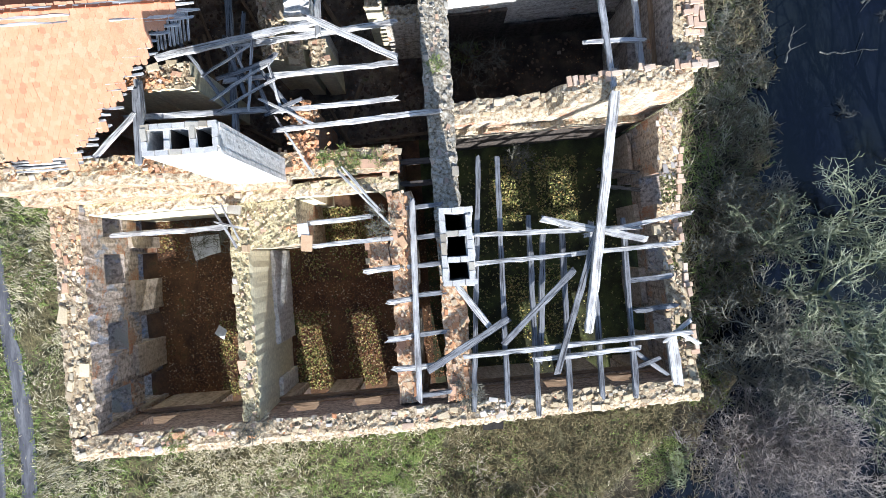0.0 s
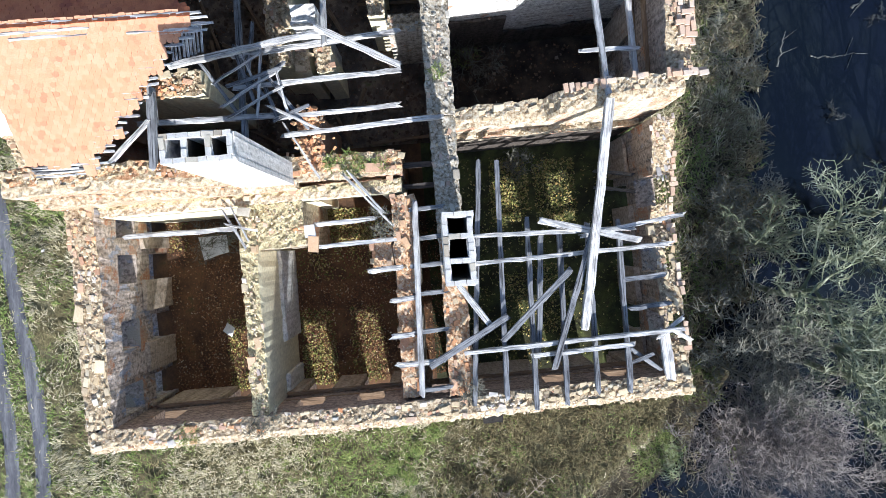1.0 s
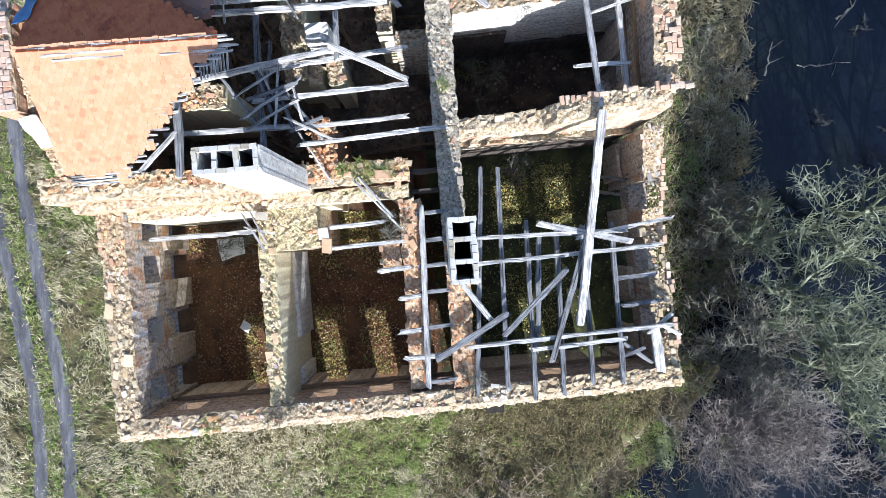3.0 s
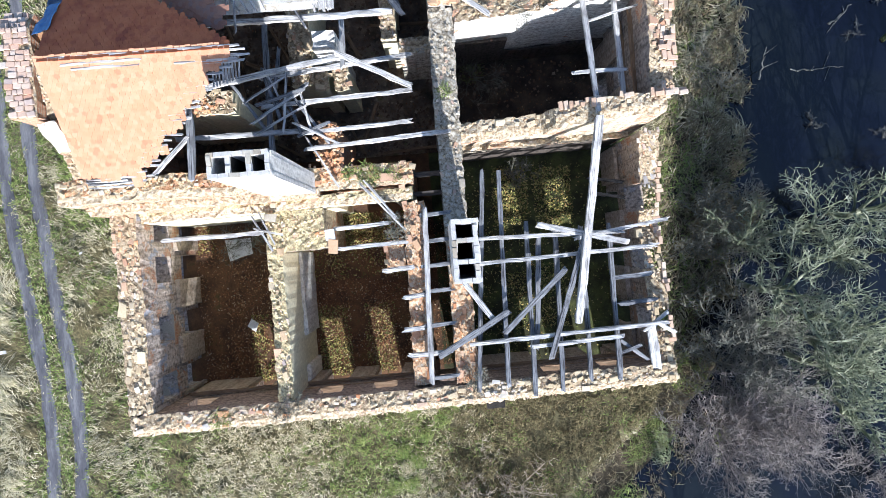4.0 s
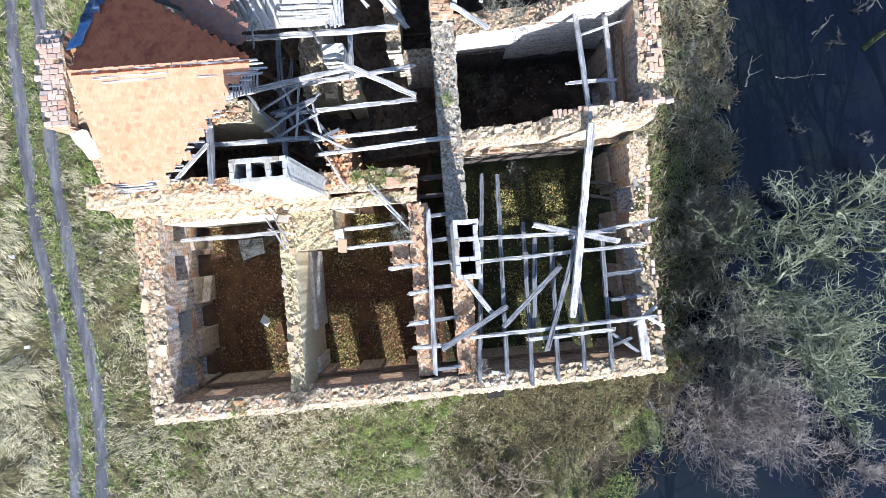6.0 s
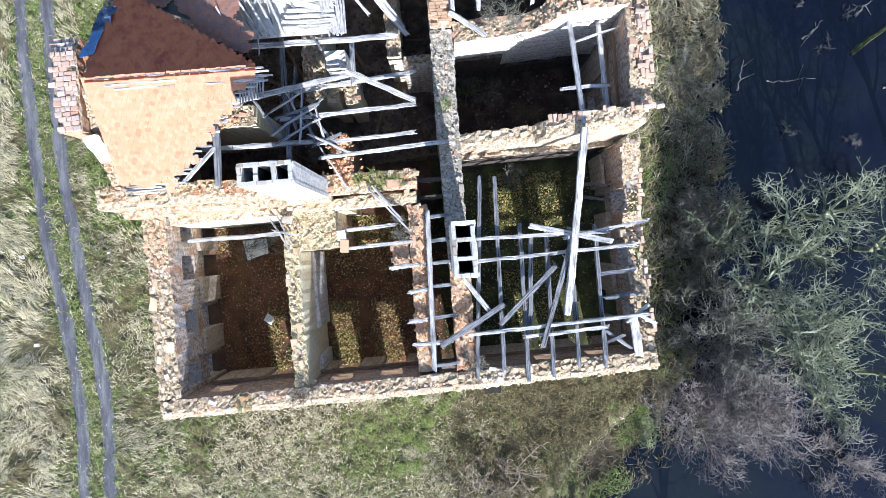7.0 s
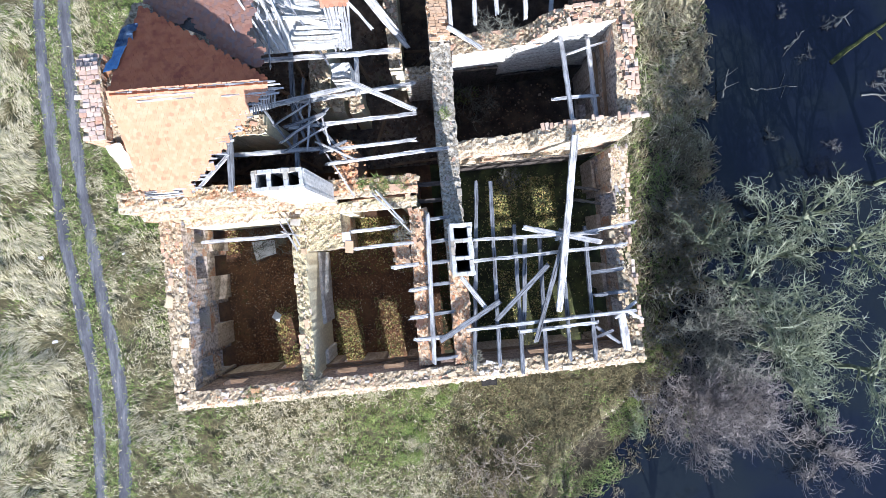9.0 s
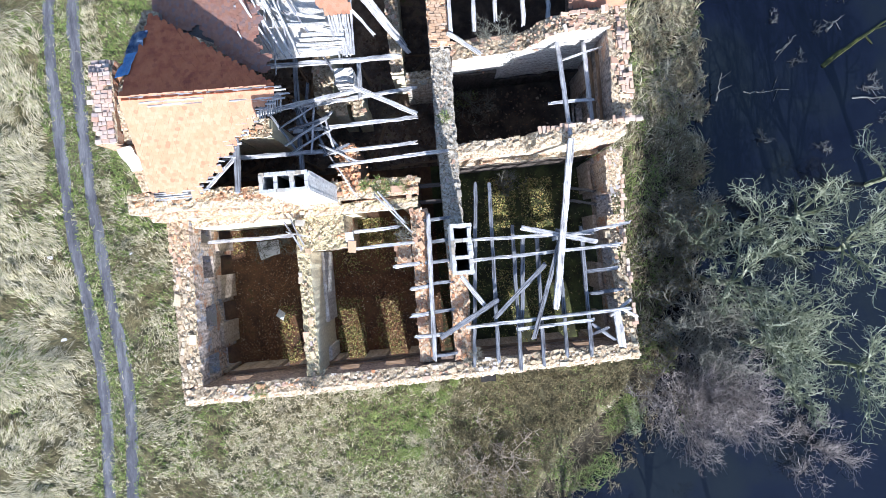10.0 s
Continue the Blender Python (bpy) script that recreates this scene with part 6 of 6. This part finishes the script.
LOG = "pale dead branch floating in the dark water"
log((24.5, 11.9, -2.0), (25.4, 12.6, -1.97), 0.05, 1, LOG)
log((22.9, 10.28, -1.99), (24.9, 10.32, -1.98), 0.035, 2, LOG)
log((26.7, 12.7, -1.98), (27.4, 13.35, -1.98), 0.06, 3, LOG)
log((27.6, 9.7, -1.98), (29.4, 9.6, -1.97), 0.045, 4, LOG)
log((21.5, 10.0, -1.7), (21.75, 11.1, -1.4), 0.04, 5, LOG)

M_ALGAE = simple("algae_covered_log", [(0.3, (0.015, 0.02, 0.008)), (0.5, (0.05, 0.06, 0.016)), (0.7, (0.13, 0.14, 0.035))], 3.0, 25.0, 0.8, 0.6, 0.02)
mossy = log((26.4, 11.2, -2.03), (29.6, 13.1, -1.98), 0.13, 9, "sunken log under yellow-green algae")
for o in [mossy, *mossy.children]:
    o.data.materials[0] = M_ALGAE
for i, (x, y) in enumerate([(25.4, 11.6), (26.6, 12.9), (28.3, 10.3), (24.4, 13.4), (29.2, 8.8), (27.4, 14.3), (26.2, 7.6), (23.6, 8.2)]):
    tree(x, y, 0.5 + 0.12 * (i % 3), 160 + i, "pale drowned twigs sticking out of the water", stems=4, wiggle=0.4, lift=-0.02, lean=1.6, r=0.022, top=2, fork=0.008, category="branch", group="branches in the water", bark=M_DEADWOOD, twig=M_DEADWOOD, name="drowned_twigs", z=-2.05)
# ---- stones, bricks and tiles ----
BLOCKS = [(0.26, 0.19, 0.12), (0.2, 0.16, 0.12), (0.3, 0.17, 0.1), (0.17, 0.14, 0.1), (0.22, 0.13, 0.09)]
SMALL = [(0.2, 0.12, 0.07), (0.15, 0.12, 0.07), (0.12, 0.1, 0.06), (0.17, 0.1, 0.07), (0.22, 0.12, 0.06)]
# sort of piece: its name, sizes, roughness of shape, material of the single and of the joined pieces
KINDS = {"stone": ("stone", BLOCKS, 0.22, M_STONE, M_STONE_J), "brick": ("brick", [(0.28, 0.14, 0.07), (0.2, 0.14, 0.07), (0.14, 0.13, 0.07), (0.17, 0.12, 0.08), (0.24, 0.14, 0.07)], 0.1, M_BRICK, M_BRICK_J),
         "red": ("brick", SMALL, 0.22, M_RED, M_RED_J), "grey": ("stone", BLOCKS, 0.2, M_GREYSTONE, M_GREYSTONE_J),
         "pale": ("stone", BLOCKS, 0.24, *SORTS["pale"]), "lime": ("stone", SMALL, 0.28, *SORTS["lime"]), "rust": ("brick", SMALL, 0.25, *SORTS["rust"])}
PIECES = {k: [block_mesh(v[0], sz, v[3], 31 * i + len(k), v[2]) for i, sz in enumerate(v[1])] for k, v in KINDS.items()}
MIXED = {"mixed": ("stone", "stone", "brick", "red"), "stone": ("stone", "stone", "pale", "stone", "rust", "brick"), "brick": ("brick", "brick", "brick", "stone"), "grey": ("grey", "grey", "grey", "rust"),
         "red": ("red", "red", "red", "brick", "brick", "stone"), "pale": ("pale", "pale", "pale", "pale", "stone"), "lime": ("lime", "lime", "lime", "rust"), "rust": ("rust", "rust", "rust", "red", "lime", "pale")}
# stretches of a wall top that differ: from, to, sort of rubble, large pieces or not
ZONES = {"wall_pier": [(0, 9, "red", False)], "wall_west": [(0, 3.3, "pale", True), (3.3, 4.1, "lime", False), (4.1, 9, "mixed", False)], "wall_south": [(0, 0.9, "pale", True), (0.9, 8.6, "rust", False), (8.6, 9.8, "stone", False), (9.8, 11.2, "lime", False), (11.2, 20, "pale", False)],
         "wall_east": [(0, 3.9, "pale", True), (3.9, 4.5, "rust", False), (4.5, 9, "lime", False)], "wall_room_north": [(0, 9, "pale", False)], "wall_house_step": [(0.5, 3.4, "red", False)], "wall_house_south": [(0, 1.6, "pale", False), (1.6, 4.2, "red", False)], "wall_spine": [(0, 0.9, "red", False), (0.9, 3.2, "grey", False), (3.2, 9, "stone", False)]}
BARE = {"grey": 0.8, "mixed": 0.45}   # share of the top left without stones
for ob, a, b, th, top, kind, density, seed, span in RUBBLE:
    rng = random.Random(900 + seed)
    a, b = Vector((*a, 0)), Vector((*b, 0))
    length = (b - a).length
    d = (b - a) / length
    nrm = Vector((-d.y, d.x, 0))
    ang = math.degrees(math.atan2(d.y, d.x))
    v0, v1 = span or (0.02, th - 0.02)
    pitch = {"stone": 0.112, "mixed": 0.105, "brick": 0.1, "grey": 0.11, "red": 0.095}[kind]
    rows = max(2, round((v1 - v0) / pitch))
    zones = ZONES.get(ob.name, [])
    todo = []
    for r in range(rows):
        u = rng.uniform(-0.05, 0.1)
        while u < length - 0.03:
            coarse = noise.noise(Vector((u * 0.75, r * 0.12, seed * 3.7))) if kind != "grey" else 0.0
            sort = "red" if kind == "mixed" and u > 5.6 else kind
            for u0, u1, zk, large in zones:
                if u0 <= u + rng.uniform(-0.15, 0.15) < u1:
                    sort, coarse = zk, 0.2 if large and rng.random() < 0.8 else min(coarse, 0.1)
            k = rng.choice(MIXED[sort])
            i = rng.randrange(len(PIECES[k]))
            lx, ly, _ = KINDS[k][1][i]
            sc = (v1 - v0) / rows / ly * (rng.uniform(0.6, 1.15) if rng.random() < 0.88 else rng.uniform(1.2, 1.9)) * (1.5 if coarse > 0.12 else 1.0)
            w = lx * sc * rng.uniform(0.8, 1.0)
            if not (coarse < -0.22 and rng.random() < 0.7) and not (coarse > 0.12 and r % 2):
                todo.append((u + w / 2, v0 + (v1 - v0) * (r + (0.5 if coarse < 0.12 else 1.0)) / rows, r in (0, rows - 1), k, i, sc))
            u += w
    rng.shuffle(todo)
    rest = {}
    wild, tilt = (16, 6) if kind != "grey" else (10, 3)
    for n, (u, v, edge, k, i, sc) in enumerate(todo):
        if rng.random() < BARE.get(kind, 0.82 if "pier" in ob.name else 0.62 if any(w in ob.name for w in ("room", "middle")) else 0.34):
            continue
        me = PIECES[k][i]
        p = a + d * u + nrm * (v + (rng.uniform(-0.07, 0.07) if edge else rng.uniform(-0.045, 0.045)))
        z = interp(top, u) + rng.uniform(-0.03, 0.03)
        turn = rng.gauss(0, 6 if edge else wild)
        m = pose(p.x, p.y, z, rng.gauss(0, tilt), rng.gauss(0, tilt), ang + turn) @ Matrix.Diagonal((sc, sc, sc * 0.62, 1))
        if n < 300:
            s = part(KINDS[k][0], me, ob)
            s.matrix_basis = m
        else:
            rest.setdefault(k, []).append((m, me))
    # crumbs between the stones
    for n in range(int(length * (v1 - v0) * (40 if kind == "grey" else 60 if "room" in ob.name else 80))):
        u, v = rng.uniform(0, length), rng.uniform(v0 - (0.15 if v0 > 0.1 else 0), v1)
        k = "red" if kind == "red" else "grey" if kind == "grey" else rng.choice(("stone", "rust", "pale"))
        p = a + d * u + nrm * v
        sc = rng.uniform(0.15, 0.42)
        low = 0.14 * max(0.0, 1 - v / 0.26) if v0 > 0.1 else 0.0
        rest.setdefault(k, []).append((pose(p.x, p.y, interp(top, u) - low + rng.uniform(0.0, 0.04), rng.uniform(-30, 30), rng.uniform(-30, 30), rng.uniform(0, 360)) @ Matrix.Diagonal((sc, sc, sc, 1)), PIECES[k][rng.randrange(5)]))
    for k, pieces in rest.items():
        vs, fs = [], []
        for m, me in pieces:
            o = len(vs)
            vs += [tuple(m @ v.co) for v in me.vertices]
            fs += [tuple(o + i for i in f.vertices) for f in me.polygons]
        tagged(part("rubble", mesh_of("rubble", vs, fs, KINDS[k][4]), ob), kind="stuff")

TILE_MESH = [tile_mesh("tile", TW - 0.006, 0.23, M_TILE, i) for i in range(3)]
south = slope_tiles(SLOPE_S, in_south, 4.8, LEN_S, 5)
rng = random.Random(77)
for m in south[:300]:
    t = part("tile", rng.choice(TILE_MESH), roof)
    t.matrix_basis = m
TJ = tile_mesh("tile_field", TW - 0.006, 0.23, M_TILE_J, 1)
vs, fs = joined_tiles("tiles", slope_tiles(SLOPE_N, in_north, 5.2, LEN_N, 6), TJ)
tagged(part("red_tile_field", mesh_of("red_tile_field", vs, fs, M_TILE_RED), roof, "deep red clay tiles"), kind="stuff")
vs, fs = joined_tiles("tiles", south[300:], TJ)
tagged(part("tile_field", mesh_of("tile_field", vs, fs, M_TILE_J), roof), kind="stuff")
vs, fs = joined_tiles("tiles", slope_tiles(SLOPE_W, in_west, 11.0, 4.5, 7), TJ)
tagged(part("old_tile_field", mesh_of("old_tile_field", vs, fs, M_TILE_OLD), roof, "purple-brown mossy clay tiles"), kind="stuff")
vs, fs = joined_tiles("tiles", slope_tiles(rem, lambda x, y: -0.2 * y < x < 1.7 and y < 3.0, 2.0, 3.0, 8), TJ)
tagged(part("tile_field", mesh_of("tile_field", vs, fs, M_TILE_J), remnant), kind="stuff")

# loose courses of stacked bricks along the wall edges
COURSE = [block_mesh("brick", (0.24, 0.115, 0.08), M_BRICK_PALE, 11, 0.06), block_mesh("brick", (0.15, 0.115, 0.08), M_BRICK_PALE, 12, 0.06)]
walls = {ob.name: (ob, a, b, top) for ob, a, b, th, top, kind, density, seed, span in RUBBLE}
crng = random.Random(41)
for nm, u0, u1, vs in (("wall_east_north", 0.0, 4.6, (0.02, 0.15, 0.28)), ("wall_room_north", 2.7, 5.8, (0.48, 0.56)), ("wall_east", 0.2, 6.0, (0.02,)), ("wall_room_far", 2.8, 4.9, (0.06, 0.54))):
    ob, a, b, top = walls[nm]
    a, b = Vector((*a, 0)), Vector((*b, 0))
    d = (b - a).normalized()
    nrm = Vector((-d.y, d.x, 0))
    turn = math.degrees(math.atan2(d.y, d.x))
    for v in vs:
        u = u0
        while u < u1:
            i = crng.choice((0, 0, 1))
            across = crng.random() < 0.3
            w = 0.115 if across else (0.24, 0.15)[i]
            if noise.noise(Vector((u * 1.4, v * 4, len(nm)))) > -0.12:
                p = a + d * (u + w / 2) + nrm * (v + crng.uniform(-0.03, 0.03))
                s = part("brick", COURSE[i], ob)
                s.matrix_basis = pose(p.x, p.y, interp(top, u) + 0.03 + crng.choice((0, 0, 0.07)), crng.gauss(0, 3), crng.gauss(0, 3), turn + (90 if across else 0) + crng.gauss(0, 4))
            u += w + 0.012

# coursed bricks on the gable wall
gable = bpy.data.objects["wall_gable"]
CAP = [block_mesh("brick", (0.2, 0.125, 0.08), M_PINK, 21, 0.07), block_mesh("brick", (0.13, 0.125, 0.08), M_PINK, 22, 0.1)]
for r in range(19):
    y = 8.47 + 0.129 * r
    x = 0.06 + crng.uniform(-0.06, 0.02)
    while x > -0.46 - 0.06 * (r % 3 == 0):
        i = 0 if crng.random() < 0.6 else 1
        w = (0.2, 0.13)[i]
        if crng.random() < 0.94:
            s = part("brick", CAP[i], gable)
            s.matrix_basis = pose(x - w / 2, y + crng.uniform(-0.01, 0.01), interp([(8.4, 7.25), (10.4, 7.35), (10.9, 7.15)], y) + 0.01 + crng.uniform(-0.02, 0.02), crng.gauss(0, 2), crng.gauss(0, 2), crng.gauss(0, 2.5))
        x -= w + 0.006

far_spine = bpy.data.objects["wall_spine_far"]
TAN = [block_mesh("brick", (0.2, 0.095, 0.08), M_TAN, 25, 0.05), block_mesh("brick", (0.1, 0.095, 0.08), M_TAN, 26, 0.06)]
for r in range(34):
    y, x = 11.42 + 0.105 * r, 9.34 + crng.uniform(0, 0.08)
    while x < 9.98:
        i = 0 if crng.random() < 0.7 else 1
        if crng.random() < 0.92 and not (r == 0 and 9.5 < x < 9.85):
            s = part("brick", TAN[i], far_spine)
            s.matrix_basis = pose(x + (0.1, 0.05)[i], y, 4.47 + 0.012 * r / 3 + crng.uniform(-0.01, 0.02), crng.gauss(0, 2), crng.gauss(0, 2), crng.gauss(0, 2))
        x += (0.21, 0.11)[i]

# bricks of the chimney rims
RIM = [block_mesh("brick", (0.22, 0.1, 0.07), M_GREYSTONE, 5, 0.03), block_mesh("brick", (0.14, 0.1, 0.07), M_GREYSTONE, 6, 0.03)]
RIM_WHITE = [block_mesh("brick", (0.22, 0.1, 0.07), M_RIM, 7, 0.03), block_mesh("brick", (0.15, 0.1, 0.07), M_RIM, 8, 0.03)]
for ch, (x0, y0, x1, y1), h, along in ((chim_a, (9.44, 3.87, 10.0, 5.24), 4.6, "y"), (chim_b, (4.54, 6.42, 5.84, 6.96), 4.7, "x")):
    rng = random.Random(int(x0 * 10))
    lx, ly = (x1 - x0) / 2, (y1 - y0) / 2
    lines = [((-lx, -ly + 0.05), (lx, -ly + 0.05)), ((-lx, ly - 0.05), (lx, ly - 0.05)), ((-lx + 0.05, -ly + 0.1), (-lx + 0.05, ly - 0.1)), ((lx - 0.05, -ly + 0.1), (lx - 0.05, ly - 0.1))]
    for k in (-1, 1):
        lines.append(((k * lx / 3, -ly + 0.1), (k * lx / 3, ly - 0.1)) if along == "x" else ((-lx + 0.1, k * ly / 3), (lx - 0.1, k * ly / 3)))
    sides, flues = [o for o in ch.children if o.name.startswith("side")], [o for o in ch.children if o.name.startswith("flue_wall")]
    owners = [sides[0], sides[2], sides[3], sides[1], flues[0], flues[1]]
    for owner, ((ax, ay), (bx, by)) in zip(owners, lines):
        length = math.hypot(bx - ax, by - ay)
        u = 0.0
        while u < length - 0.06:
            i = rng.choice((0, 0, 1))
            w = (0.22, 0.15)[i]
            if u + w > length + 0.05:
                i, w = 1, 0.15
            f = min(1.0, (u + w / 2) / length)
            s = part("brick", rng.choice((RIM_WHITE, RIM_WHITE, RIM_WHITE, RIM_WHITE, RIM))[i], owner)
            s.matrix_basis = pose(ax + (bx - ax) * f, ay + (by - ay) * f, h + 0.03 + rng.uniform(-0.01, 0.01), rng.uniform(-3, 3), rng.uniform(-3, 3), math.degrees(math.atan2(by - ay, bx - ax)) + rng.uniform(-4, 4))
            u += w + 0.004

vs, fs = joined_tiles("tiles", slope_tiles(patch, lambda x, y: 0.1 * math.sin(y * 11) < x < 0.72 + 0.14 * y + 0.08 * math.sin(y * 7) and y < 1.6, 1.2, 1.6, 9), TJ)
tagged(part("tile_field", mesh_of("tile_field", vs, fs, M_TILE_J), leftover), kind="stuff")

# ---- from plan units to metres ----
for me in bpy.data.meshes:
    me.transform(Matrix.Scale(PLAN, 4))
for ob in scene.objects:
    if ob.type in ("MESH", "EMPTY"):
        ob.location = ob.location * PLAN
